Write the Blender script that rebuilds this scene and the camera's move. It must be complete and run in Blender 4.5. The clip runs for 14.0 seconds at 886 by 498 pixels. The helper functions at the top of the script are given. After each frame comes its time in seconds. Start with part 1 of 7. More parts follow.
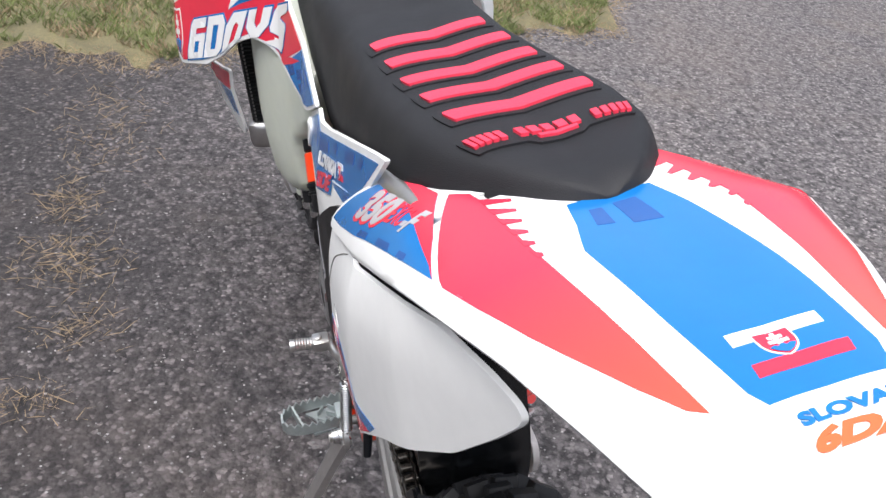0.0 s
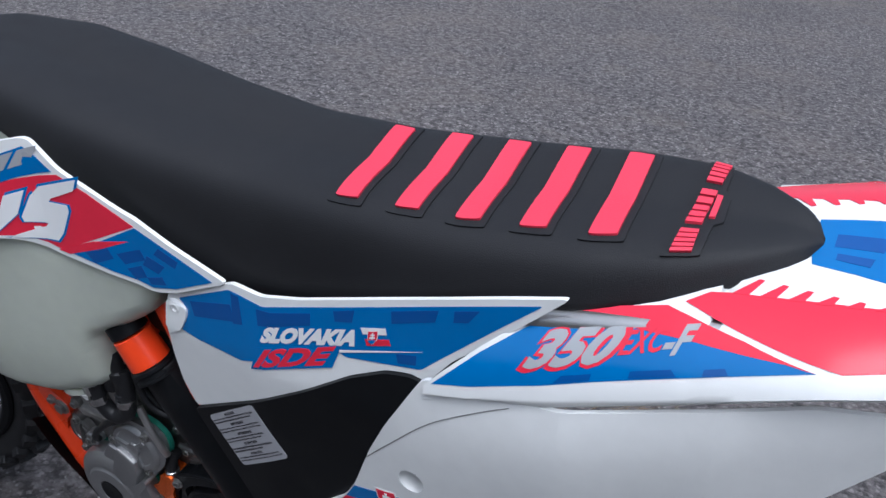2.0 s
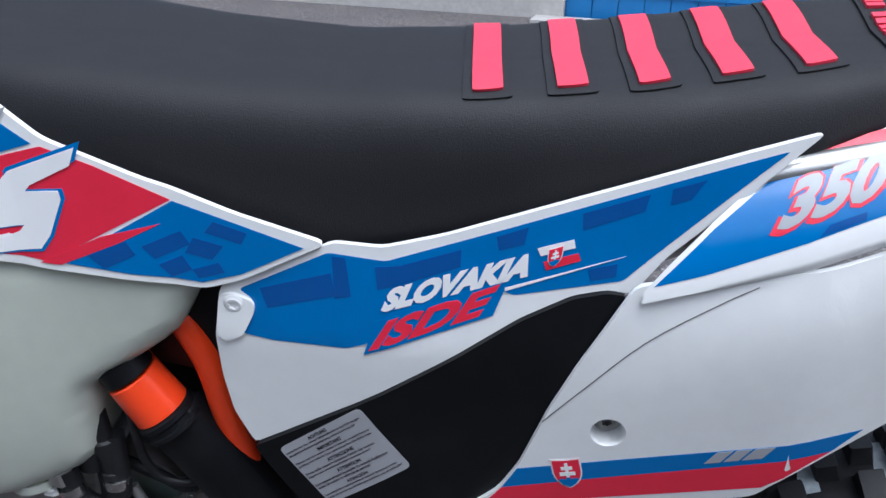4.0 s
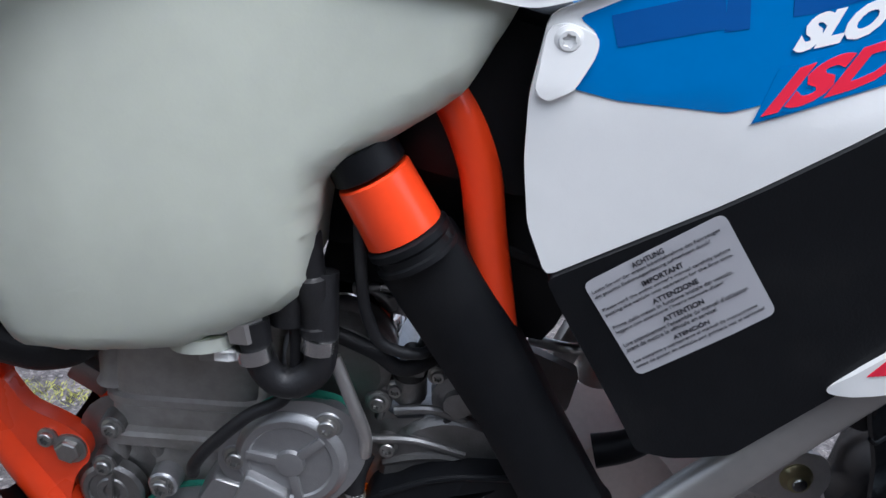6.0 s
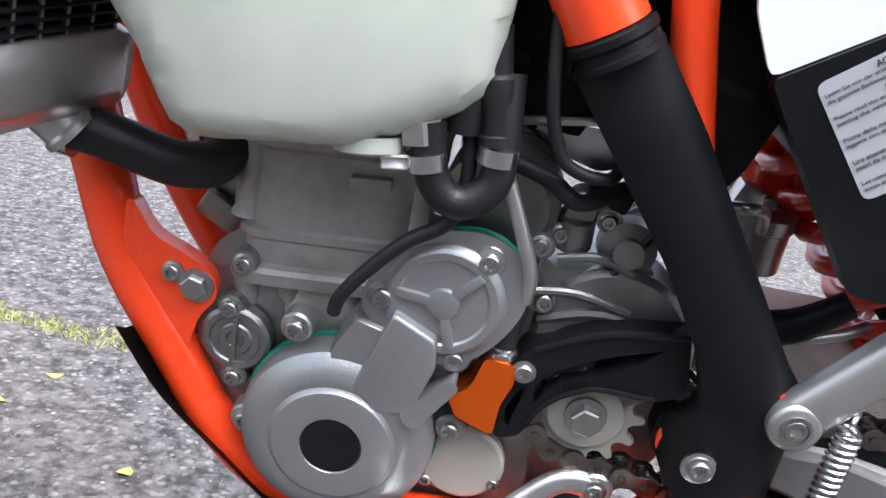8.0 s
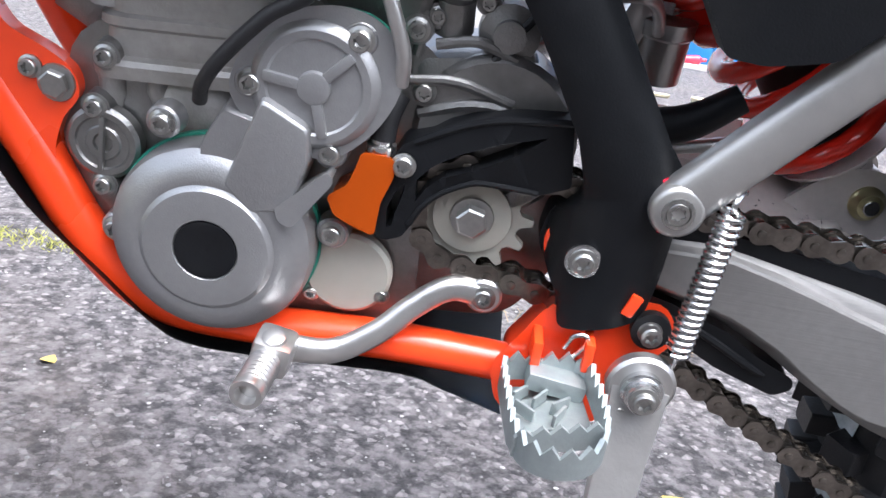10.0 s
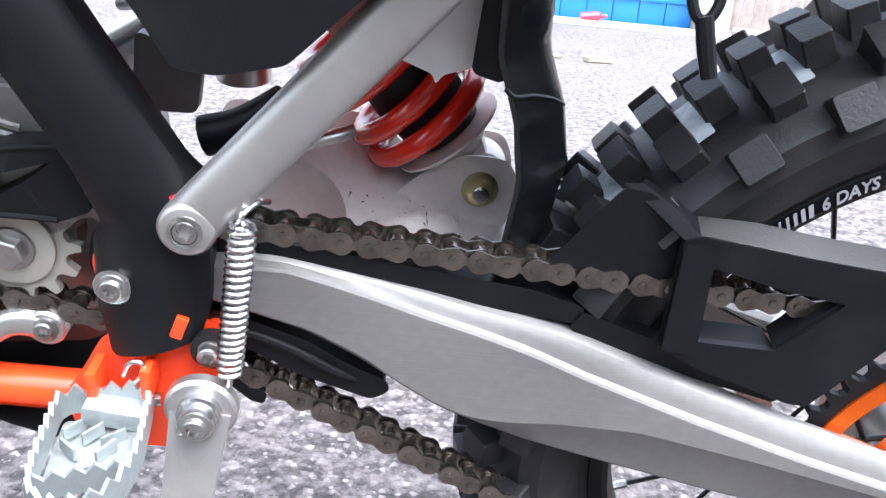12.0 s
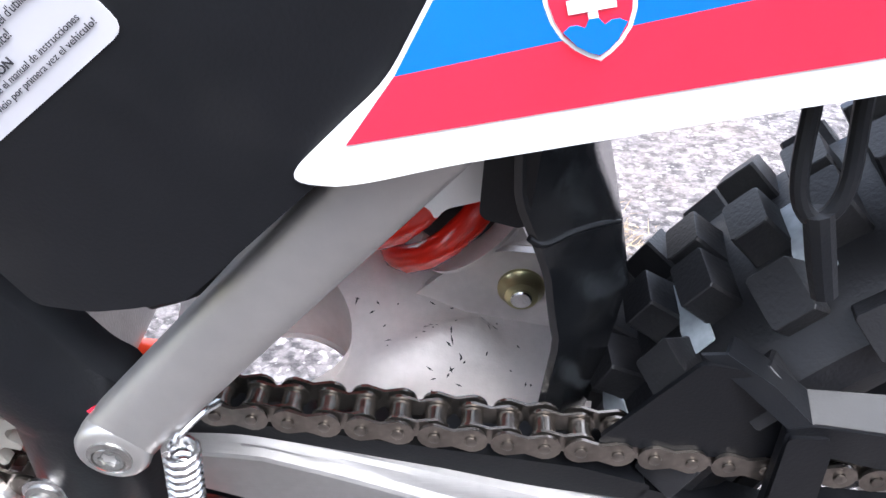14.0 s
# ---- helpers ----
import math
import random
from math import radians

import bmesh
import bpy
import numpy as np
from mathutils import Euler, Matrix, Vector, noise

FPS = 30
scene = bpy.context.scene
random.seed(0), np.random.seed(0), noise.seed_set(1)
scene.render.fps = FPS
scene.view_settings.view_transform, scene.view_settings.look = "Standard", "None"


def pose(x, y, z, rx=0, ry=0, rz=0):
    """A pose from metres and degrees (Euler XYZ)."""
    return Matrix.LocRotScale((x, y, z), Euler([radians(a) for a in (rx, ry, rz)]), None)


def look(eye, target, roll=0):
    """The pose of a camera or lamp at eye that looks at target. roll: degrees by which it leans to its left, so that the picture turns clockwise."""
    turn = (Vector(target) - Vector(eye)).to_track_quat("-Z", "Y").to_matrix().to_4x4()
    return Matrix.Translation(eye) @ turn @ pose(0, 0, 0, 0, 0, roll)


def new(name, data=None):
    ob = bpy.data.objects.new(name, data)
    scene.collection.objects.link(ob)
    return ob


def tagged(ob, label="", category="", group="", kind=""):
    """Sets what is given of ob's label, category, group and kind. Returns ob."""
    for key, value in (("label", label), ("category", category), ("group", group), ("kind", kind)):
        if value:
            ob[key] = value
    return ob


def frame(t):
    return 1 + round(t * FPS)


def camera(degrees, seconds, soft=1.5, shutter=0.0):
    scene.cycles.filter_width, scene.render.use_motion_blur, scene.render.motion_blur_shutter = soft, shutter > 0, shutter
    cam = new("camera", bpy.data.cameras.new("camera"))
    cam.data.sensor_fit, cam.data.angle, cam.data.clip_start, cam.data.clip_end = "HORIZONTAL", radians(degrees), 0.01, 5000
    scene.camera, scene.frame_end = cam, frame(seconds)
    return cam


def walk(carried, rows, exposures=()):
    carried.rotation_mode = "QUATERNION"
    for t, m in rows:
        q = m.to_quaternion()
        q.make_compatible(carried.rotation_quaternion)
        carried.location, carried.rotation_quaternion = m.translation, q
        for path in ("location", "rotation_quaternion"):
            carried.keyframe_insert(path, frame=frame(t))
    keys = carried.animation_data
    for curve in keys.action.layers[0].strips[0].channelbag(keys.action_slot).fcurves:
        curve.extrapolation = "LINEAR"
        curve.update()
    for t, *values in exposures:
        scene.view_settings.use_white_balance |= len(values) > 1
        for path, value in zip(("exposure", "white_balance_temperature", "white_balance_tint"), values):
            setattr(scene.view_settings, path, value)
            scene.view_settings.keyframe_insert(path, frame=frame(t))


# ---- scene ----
cam = camera(53.9, 14.0)
PATH = [
    (0, (0.938, -0.378, 1.232), (-0.666, 0.195, 0.184), 8.8),
    (0.5, (0.891, -0.557, 1.241), (-0.572, 0.347, 0.22), 8.0),
    (1, (0.846, -0.708, 1.264), (-0.396, 0.513, 0.28), 8.0),
    (1.5, (0.688, -0.715, 1.227), (-0.3, 0.74, 0.274), 6.7),
    (2, (0.539, -0.747, 1.257), (-0.209, 0.861, 0.332), 5.9),
    (2.2, (0.502, -0.784, 1.257), (-0.169, 0.861, 0.336), 5.1),
    (4.3, (0.173, -0.75, 1.029), (0.107, 1.116, 0.312), 3.3),
    (4.5, (0.147, -0.74, 0.999), (0.111, 1.125, 0.277), 4.0),
    (5, (0.078, -0.718, 0.896), (0.042, 1.182, 0.273), 4.8),
    (5.5, (0.026, -0.685, 0.86), (-0.03, 1.233, 0.296), 5.7),
    (6, (0.001, -0.661, 0.825), (-0.06, 1.266, 0.294), 5.8),
    (6.5, (-0.011, -0.651, 0.808), (-0.092, 1.282, 0.302), 6.6),
    (7, (-0.03, -0.656, 0.778), (-0.142, 1.284, 0.305), 7.5),
    (7.5, (-0.063, -0.663, 0.745), (-0.195, 1.272, 0.258), 8.0),
    (8, (-0.071, -0.648, 0.695), (-0.191, 1.287, 0.205), 8.8),
    (8.2, (-0.071, -0.649, 0.678), (-0.184, 1.285, 0.18), 9.1),
    (10.3, (0.007, -0.642, 0.617), (0.023, 1.257, -0.009), 8.6),
    (10.5, (0.02, -0.635, 0.621), (0.056, 1.262, -0.011), 8.2),
    (11, (0.07, -0.628, 0.626), (0.132, 1.265, -0.018), 7.2),
    (11.5, (0.133, -0.622, 0.637), (0.231, 1.269, -0.008), 6.3),
    (12, (0.209, -0.613, 0.66), (0.336, 1.271, 0.0), 5.3),
    (12.5, (0.265, -0.603, 0.67), (0.36, 1.266, -0.036), 4.5),
    (13, (0.288, -0.591, 0.702), (0.329, 1.247, -0.087), 3.3),
    (13.5, (0.295, -0.545, 0.778), (0.284, 1.251, -0.102), 2.1),
    (14, (0.254, -0.436, 0.752), (0.133, 1.293, -0.247), 0.1),
]
EXPOSURES = [(0.0, 1.2, 6350, 10), (0.5, 0.75, 5950, 9), (1.0, 0.5, 5750, 9), (2.2, 0.45, 5650, 8), (4.5, 0.9, 5600, 8), (6.5, 1.4, 5850, 9), (8.0, 2.08, 6000, 9), (10.5, 2.4, 6000, 10), (12.5, 2.95, 6000, 10), (14.0, 2.95, 6000, 11)]
walk(cam, [(t, look(eye, target, roll)) for t, eye, target, roll in PATH], EXPOSURES)

# ---- light: an overcast day ----
world = bpy.data.worlds.new("overcast_sky")
scene.world = world
world.use_nodes = True
wn, wl = world.node_tree.nodes, world.node_tree.links
sky = wn.new("ShaderNodeTexSky")
sky.sky_type, sky.sun_disc = "NISHITA", False
sky.sun_elevation, sky.sun_rotation = radians(68), radians(140)
sky.air_density, sky.dust_density, sky.ozone_density = 1.0, 6.0, 1.0
grey = wn.new("ShaderNodeHueSaturation")
grey.inputs["Saturation"].default_value = 0.5
wl.new(sky.outputs["Color"], grey.inputs["Color"])
wl.new(grey.outputs["Color"], wn["Background"].inputs["Color"])
wn["Background"].inputs["Strength"].default_value = 0.13
sun = new("sun", bpy.data.lights.new("sun", "SUN"))
sun.data.energy, sun.data.angle, sun.data.color = 1.2, radians(60), (0.97, 0.98, 1.0)
sun.matrix_world = look((0.9, -0.75, 3.0), (0.0, 0.0, 0.3))


# ---- materials ----
def material(name, colour, rough=0.5, metal=0.0, vary=0.12, grain=60.0, bump=0.0, bump_scale=300.0, coat=0.0, dirt=None, dirt_amount=0.0, sub=0.0, spec=0.5):
    """A Principled material with variation of tone and gloss at two scales, in object space, and a fine relief."""
    m = bpy.data.materials.new(name)
    m.use_nodes = True
    n, l = m.node_tree.nodes, m.node_tree.links
    b = n["Principled BSDF"]
    b.inputs["Roughness"].default_value, b.inputs["Metallic"].default_value = rough, metal
    b.inputs["Specular IOR Level"].default_value = spec
    b.inputs["Coat Weight"].default_value, b.inputs["Coat Roughness"].default_value = coat, 0.12
    if sub:
        b.inputs["Subsurface Weight"].default_value, b.inputs["Subsurface Scale"].default_value = sub, 0.02
        b.inputs["Subsurface Radius"].default_value = (1.0, 1.0, 0.7)
    co = n.new("ShaderNodeTexCoord")
    fine, broad = n.new("ShaderNodeTexNoise"), n.new("ShaderNodeTexNoise")
    fine.inputs["Scale"].default_value, fine.inputs["Detail"].default_value = grain, 6.0
    broad.inputs["Scale"].default_value, broad.inputs["Detail"].default_value = 9.0, 4.0
    for t in (fine, broad):
        l.new(co.outputs["Object"], t.inputs["Vector"])
    both = n.new("ShaderNodeMath")
    both.operation = "ADD"
    l.new(fine.outputs["Fac"], both.inputs[0])
    l.new(broad.outputs["Fac"], both.inputs[1])
    tone = n.new("ShaderNodeMapRange")
    tone.inputs["From Min"].default_value, tone.inputs["From Max"].default_value = 0.6, 1.4
    tone.inputs["To Min"].default_value, tone.inputs["To Max"].default_value = 1.0 - vary, 1.0 + vary
    l.new(both.outputs[0], tone.inputs["Value"])
    mix = n.new("ShaderNodeMix")
    mix.data_type, mix.blend_type = "RGBA", "MULTIPLY"
    mix.inputs[0].default_value = 1.0
    mix.inputs[6].default_value = (*colour, 1)
    l.new(tone.outputs["Result"], mix.inputs[7])
    last = mix.outputs[2]
    if dirt:
        spots = n.new("ShaderNodeTexNoise")
        spots.inputs["Scale"].default_value, spots.inputs["Detail"].default_value = 22.0, 10.0
        l.new(co.outputs["Object"], spots.inputs["Vector"])
        cut = n.new("ShaderNodeMapRange")
        cut.inputs["From Min"].default_value, cut.inputs["From Max"].default_value = 0.52, 0.72
        cut.inputs["To Max"].default_value = dirt_amount
        l.new(spots.outputs["Fac"], cut.inputs["Value"])
        mud = n.new("ShaderNodeMix")
        mud.data_type = "RGBA"
        l.new(cut.outputs["Result"], mud.inputs[0])
        l.new(last, mud.inputs[6])
        mud.inputs[7].default_value = (*dirt, 1)
        last = mud.outputs[2]
    l.new(last, b.inputs["Base Color"])
    gloss = n.new("ShaderNodeMapRange")
    gloss.inputs["From Min"].default_value, gloss.inputs["From Max"].default_value = 0.3, 0.7
    gloss.inputs["To Min"].default_value, gloss.inputs["To Max"].default_value = rough * 0.82, min(1.0, rough * 1.18)
    l.new(broad.outputs["Fac"], gloss.inputs["Value"])
    l.new(gloss.outputs["Result"], b.inputs["Roughness"])
    if bump:
        bn, bp = n.new("ShaderNodeTexNoise"), n.new("ShaderNodeBump")
        bn.inputs["Scale"].default_value, bn.inputs["Detail"].default_value = bump_scale, 3.0
        l.new(co.outputs["Object"], bn.inputs["Vector"])
        bp.inputs["Strength"].default_value, bp.inputs["Distance"].default_value = bump, 0.001
        l.new(bn.outputs["Fac"], bp.inputs["Height"])
        l.new(bp.outputs["Normal"], b.inputs["Normal"])
    return m


WHITE = material("white_plastic", (0.78, 0.78, 0.77), 0.34, vary=0.03, coat=0.15, bump=0.05, bump_scale=900)
PEARL = material("grey_white_plastic", (0.75, 0.75, 0.74), 0.42, vary=0.04, bump=0.08, bump_scale=900)
BLUE = material("blue_decal", (0.005, 0.145, 0.43), 0.22, vary=0.05, coat=0.3)
DARKBLUE = material("dark_blue_decal", (0.006, 0.075, 0.29), 0.24, vary=0.05, coat=0.3)
RED = material("red_decal", (0.72, 0.022, 0.055), 0.24, vary=0.05, coat=0.3)
ORANGERED = material("orange_red_decal", (0.85, 0.12, 0.035), 0.24, vary=0.05, coat=0.3)
INK = material("white_decal", (0.8, 0.8, 0.8), 0.25, vary=0.03, coat=0.3)
SILVERINK = material("silver_print", (0.36, 0.37, 0.39), 0.3, vary=0.05, coat=0.3)
BLACKINK = material("black_print", (0.02, 0.02, 0.025), 0.4, vary=0.1)
SEAT = material("black_seat_cover", (0.0125, 0.0125, 0.0145), 0.62, spec=0.30, vary=0.2, grain=500, bump=0.35, bump_scale=1100)
SEATRED = material("red_seat_rib", (0.74, 0.035, 0.075), 0.55, vary=0.08, grain=400, bump=0.3, bump_scale=900)
BLACK = material("black_plastic", (0.005, 0.0055, 0.0068), 0.42, spec=0.22, vary=0.2, bump=0.12, bump_scale=700, dirt=(0.03, 0.029, 0.028), dirt_amount=0.12)
FLAPBLACK = material("shiny_black_plastic", (0.006, 0.0065, 0.0075), 0.20, spec=0.6, vary=0.2, bump=0.12, bump_scale=300, dirt=(0.05, 0.048, 0.045), dirt_amount=0.2)
RUBBER = material("black_rubber", (0.010, 0.010, 0.0115), 0.5, spec=0.4, vary=0.25, bump=0.3, bump_scale=500, dirt=(0.05, 0.048, 0.045), dirt_amount=0.25)
ORANGE = material("orange_powder_coat", (0.88, 0.060, 0.010), 0.3, vary=0.05, coat=0.35, bump=0.04, bump_scale=500)
ANODISED = material("orange_anodised", (0.82, 0.13, 0.008), 0.24, metal=0.7, vary=0.05)
CASTING = material("grey_casting", (0.27, 0.265, 0.26), 0.36, metal=0.88, vary=0.12, grain=180, bump=0.35, bump_scale=650, dirt=(0.12, 0.11, 0.1), dirt_amount=0.35)
COVER = material("fine_grey_cover", (0.33, 0.33, 0.335), 0.38, metal=0.75, vary=0.06, grain=240, bump=0.2, bump_scale=900)
ALLOY = material("brushed_alloy", (0.53, 0.52, 0.51), 0.33, metal=0.9, vary=0.1, grain=90, bump=0.15, bump_scale=400)
SATIN = material("satin_swingarm_alloy", (0.225, 0.218, 0.213), 0.58, metal=0.6, vary=0.1, grain=150, bump=0.12, bump_scale=700)
STEELGREY = material("zinc_grey_steel", (0.31, 0.345, 0.345), 0.45, metal=0.6, vary=0.12, grain=150, bump=0.15, bump_scale=600)
STRUTALLOY = material("raw_strut_alloy", (0.40, 0.392, 0.38), 0.42, metal=0.8, vary=0.08, grain=90, bump=0.10, bump_scale=400)
STEEL = material("bright_steel", (0.62, 0.62, 0.62), 0.25, metal=1.0, vary=0.12, grain=200)
# pale colour that paints the sky's sheen onto the tread
TREADSHEEN = material("pale_tread_sheen", (0.36, 0.40, 0.42), 0.32, vary=0.5, grain=120, bump=0.4, bump_scale=250, dirt=(0.03, 0.03, 0.032), dirt_amount=0.55)
CHAINSTEEL = material("chain_steel", (0.24, 0.215, 0.19), 0.27, metal=0.95, vary=0.3, grain=260, dirt=(0.02, 0.018, 0.015), dirt_amount=0.7)
TANK = material("milky_tank_plastic", (0.52, 0.545, 0.47), 0.40, vary=0.05, sub=0.25, bump=0.06, bump_scale=500)
LABEL = material("silver_label", (0.50, 0.50, 0.53), 0.35, metal=0.3, vary=0.05)
GASKET = material("green_gasket", (0.02, 0.20, 0.14), 0.5)
BEIGE = material("beige_cover", (0.40, 0.385, 0.335), 0.5, metal=0.25, vary=0.08)
BRASS = material("yellow_zinc", (0.55, 0.5, 0.28), 0.3, metal=0.9, vary=0.08)
SPRINGRED = material("red_orange_spring", (0.76, 0.026, 0.012), 0.22, vary=0.05, coat=0.6)
BLASTED = material("bead_blasted_alloy", (0.66, 0.61, 0.58), 0.55, metal=0.2, vary=0.08, grain=200, bump=0.15, bump_scale=900, dirt=(0.12, 0.10, 0.09), dirt_amount=0.2)


def fading(name, a, b, x0, x1):
    """A glossy print that fades from one colour to another along the motorcycle."""
    m = material(name, a, 0.24, vary=0.05, coat=0.3)
    n, l = m.node_tree.nodes, m.node_tree.links
    co, sep, mr, mix = n.new("ShaderNodeTexCoord"), n.new("ShaderNodeSeparateXYZ"), n.new("ShaderNodeMapRange"), n.new("ShaderNodeMix")
    l.new(co.outputs["Object"], sep.inputs["Vector"])
    l.new(sep.outputs["X"], mr.inputs["Value"])
    mr.inputs["From Min"].default_value, mr.inputs["From Max"].default_value = x0, x1
    mix.data_type = "RGBA"
    mix.inputs[6].default_value, mix.inputs[7].default_value = (*a, 1), (*b, 1)
    l.new(mr.outputs["Result"], mix.inputs[0])
    l.new(mix.outputs[2], n["Principled BSDF"].inputs["Base Color"])
    return m


FADE = fading("red_to_orange_decal", (0.72, 0.022, 0.055), (0.80, 0.085, 0.042), 0.60, 0.76)
BOLTSTEEL = material("dull_bolt_steel", (0.40, 0.395, 0.38), 0.3, metal=0.95, vary=0.15, grain=300, dirt=(0.05, 0.045, 0.04), dirt_amount=0.5)
CHROME = material("chromed_steel", (0.75, 0.75, 0.76), 0.14, metal=1.0, vary=0.04)
BARREL = material("warm_grey_casting", (0.36, 0.345, 0.33), 0.5, metal=0.6, vary=0.14, grain=150, bump=0.45, bump_scale=520, dirt=(0.13, 0.115, 0.10), dirt_amount=0.5)


def brushed(m, along, across, strength):
    """Adds fine drawn lines along the motorcycle's length to a metal."""
    n, l = m.node_tree.nodes, m.node_tree.links
    co, mp, tx, bp = n.new("ShaderNodeTexCoord"), n.new("ShaderNodeMapping"), n.new("ShaderNodeTexNoise"), n.new("ShaderNodeBump")
    mp.inputs["Scale"].default_value = (along, across, across)
    mp.inputs["Rotation"].default_value = (0, radians(-14), 0)
    l.new(co.outputs["Object"], mp.inputs["Vector"])
    l.new(mp.outputs["Vector"], tx.inputs["Vector"])
    tx.inputs["Scale"].default_value, tx.inputs["Detail"].default_value = 1.0, 3.0
    bp.inputs["Strength"].default_value, bp.inputs["Distance"].default_value = strength, 0.0008
    l.new(tx.outputs["Fac"], bp.inputs["Height"])
    l.new(bp.outputs["Normal"], n["Principled BSDF"].inputs["Normal"])


brushed(SATIN, 6.0, 750.0, 0.22)


# ---- building helpers ----
def part(name, bm, mat, parent=None, label="", sharp=35.0):
    """Links a bmesh as one mesh object under a thing or a part."""
    me = bpy.data.meshes.new(name)
    bmesh.ops.recalc_face_normals(bm, faces=bm.faces)
    bm.to_mesh(me)
    bm.free()
    me.materials.append(mat)
    me.polygons.foreach_set("use_smooth", [True] * len(me.polygons))
    me.set_sharp_from_angle(angle=radians(sharp))
    ob = new(name, me)
    ob.parent = parent
    return tagged(ob, label)


def lerp(x, xs, ys):
    return float(np.interp(x, xs, ys))


def rounded(points, r, n=4):
    """A closed outline with its corners rounded by about r."""
    out, k = [], len(points)
    for i in range(k):
        p, a, b = Vector(points[i]), Vector(points[i - 1]), Vector(points[(i + 1) % k])
        ra, rb = min(r, (a - p).length * 0.45), min(r, (b - p).length * 0.45)
        s, e = p + (a - p).normalized() * ra, p + (b - p).normalized() * rb
        for j in range(n + 1):
            u = j / n
            out.append(tuple((1 - u) ** 2 * s + 2 * u * (1 - u) * p + u * u * e))
    return out


def smooth_line(points, n=6):
    """An open Catmull-Rom line through the points."""
    p = [Vector(q) for q in points]
    p = [2 * p[0] - p[1]] + p + [2 * p[-1] - p[-2]]
    out = []
    for i in range(1, len(p) - 2):
        a, b, c, d = p[i - 1], p[i], p[i + 1], p[i + 2]
        for j in range(n):
            u = j / n
            out.append(0.5 * (2 * b + (c - a) * u + (2 * a - 5 * b + 4 * c - d) * u * u + (3 * b - a - 3 * c + d) * u ** 3))
    return out + [p[-2]]


def flat(outline, holes=()):
    """A flat bmesh in the plane of the first two axes from an outline, with holes, triangulated."""
    bm = bmesh.new()
    loops = []
    for line in (outline, *holes):
        vs = [bm.verts.new((a, b, 0)) for a, b in line]
        loops.append([bm.edges.new((vs[i], vs[(i + 1) % len(vs)])) for i in range(len(vs))])
    if holes:
        bmesh.ops.triangle_fill(bm, use_beauty=True, use_dissolve=False, edges=[e for lo in loops for e in lo], normal=(0, 0, 1))
    else:
        bm.faces.new([v for v in bm.verts])
        bm.normal_update()
        bmesh.ops.triangulate(bm, faces=bm.faces, ngon_method="EAR_CLIP")
    return bm


def drape(bm, surface, front=0.0, back=None, step=0.016, step_b=None):
    """Cuts a flat bmesh into a fine grid and lays it on surface(a, b, off), with a thickness where back is given."""
    for axis, size in ((0, step), (1, step_b or step)):
        lo, hi = min(v.co[axis] for v in bm.verts), max(v.co[axis] for v in bm.verts)
        k = math.ceil(lo / size)
        while k * size < hi:
            no = (1, 0, 0) if axis == 0 else (0, 1, 0)
            at = (k * size, 0, 0) if axis == 0 else (0, k * size, 0)
            bmesh.ops.bisect_plane(bm, geom=[*bm.verts, *bm.edges, *bm.faces], dist=1e-6, plane_co=at, plane_no=no)
            k += 1
    flat_co = {v: (v.co.x, v.co.y) for v in bm.verts}
    if back is not None:
        rim = [e for e in bm.edges if e.is_boundary]
        faces, other = list(bm.faces), {}
        for v in list(flat_co):
            other[v] = bm.verts.new(surface(*flat_co[v], back))
        for f in faces:
            bm.faces.new([other[v] for v in reversed(f.verts)])
        for e in rim:
            a, b = e.verts
            bm.faces.new((a, b, other[b], other[a]))
    for v, (a, b) in flat_co.items():
        v.co = surface(a, b, front)
    return bm


def sheet(outline, surface, thick=0.003, step=0.016, holes=(), step_b=None):
    return drape(flat(outline, holes), surface, 0.0, -thick, step, step_b)


def decal(outline, surface, off=0.0009, step=0.016, step_b=None, holes=()):
    return drape(flat(outline, holes), surface, 0.45 * off, 0.45 * off - 0.0003, step, step_b)


def lettering(body, low, right, up, surface, off=0.0016, shear=0.0, bold=0.0, step=0.03, thick=0.0007, step_b=None):
    """Words of the built-in font, fitted between a lower left corner, a lower right one and an upper left one of a surface."""
    cu = bpy.data.curves.new("words", "FONT")
    cu.body, cu.shear, cu.offset, cu.resolution_u, cu.fill_mode = body, shear, bold, 3, "FRONT"
    ob = new("words", cu)
    me = bpy.data.meshes.new_from_object(ob.evaluated_get(bpy.context.evaluated_depsgraph_get()))
    bm = bmesh.new()
    bm.from_mesh(me)
    bpy.data.objects.remove(ob)
    bpy.data.curves.remove(cu)
    bpy.data.meshes.remove(me)
    bmesh.ops.remove_doubles(bm, verts=bm.verts, dist=1e-5)
    xs, ys = [v.co.x for v in bm.verts], [v.co.y for v in bm.verts]
    low, right, up = Vector(low), Vector(right), Vector(up)
    for v in bm.verts:
        u, w = (v.co.x - min(xs)) / (max(xs) - min(xs)), (v.co.y - min(ys)) / (max(ys) - min(ys))
        p = low + (right - low) * u + (up - low) * w
        v.co = (p.x, p.y, 0)
    return drape(bm, surface, 0.45 * off, 0.45 * off - 0.45 * thick, step, step_b)


def side_plane(y):
    return lambda a, b, off: Vector((a, y - off, b))


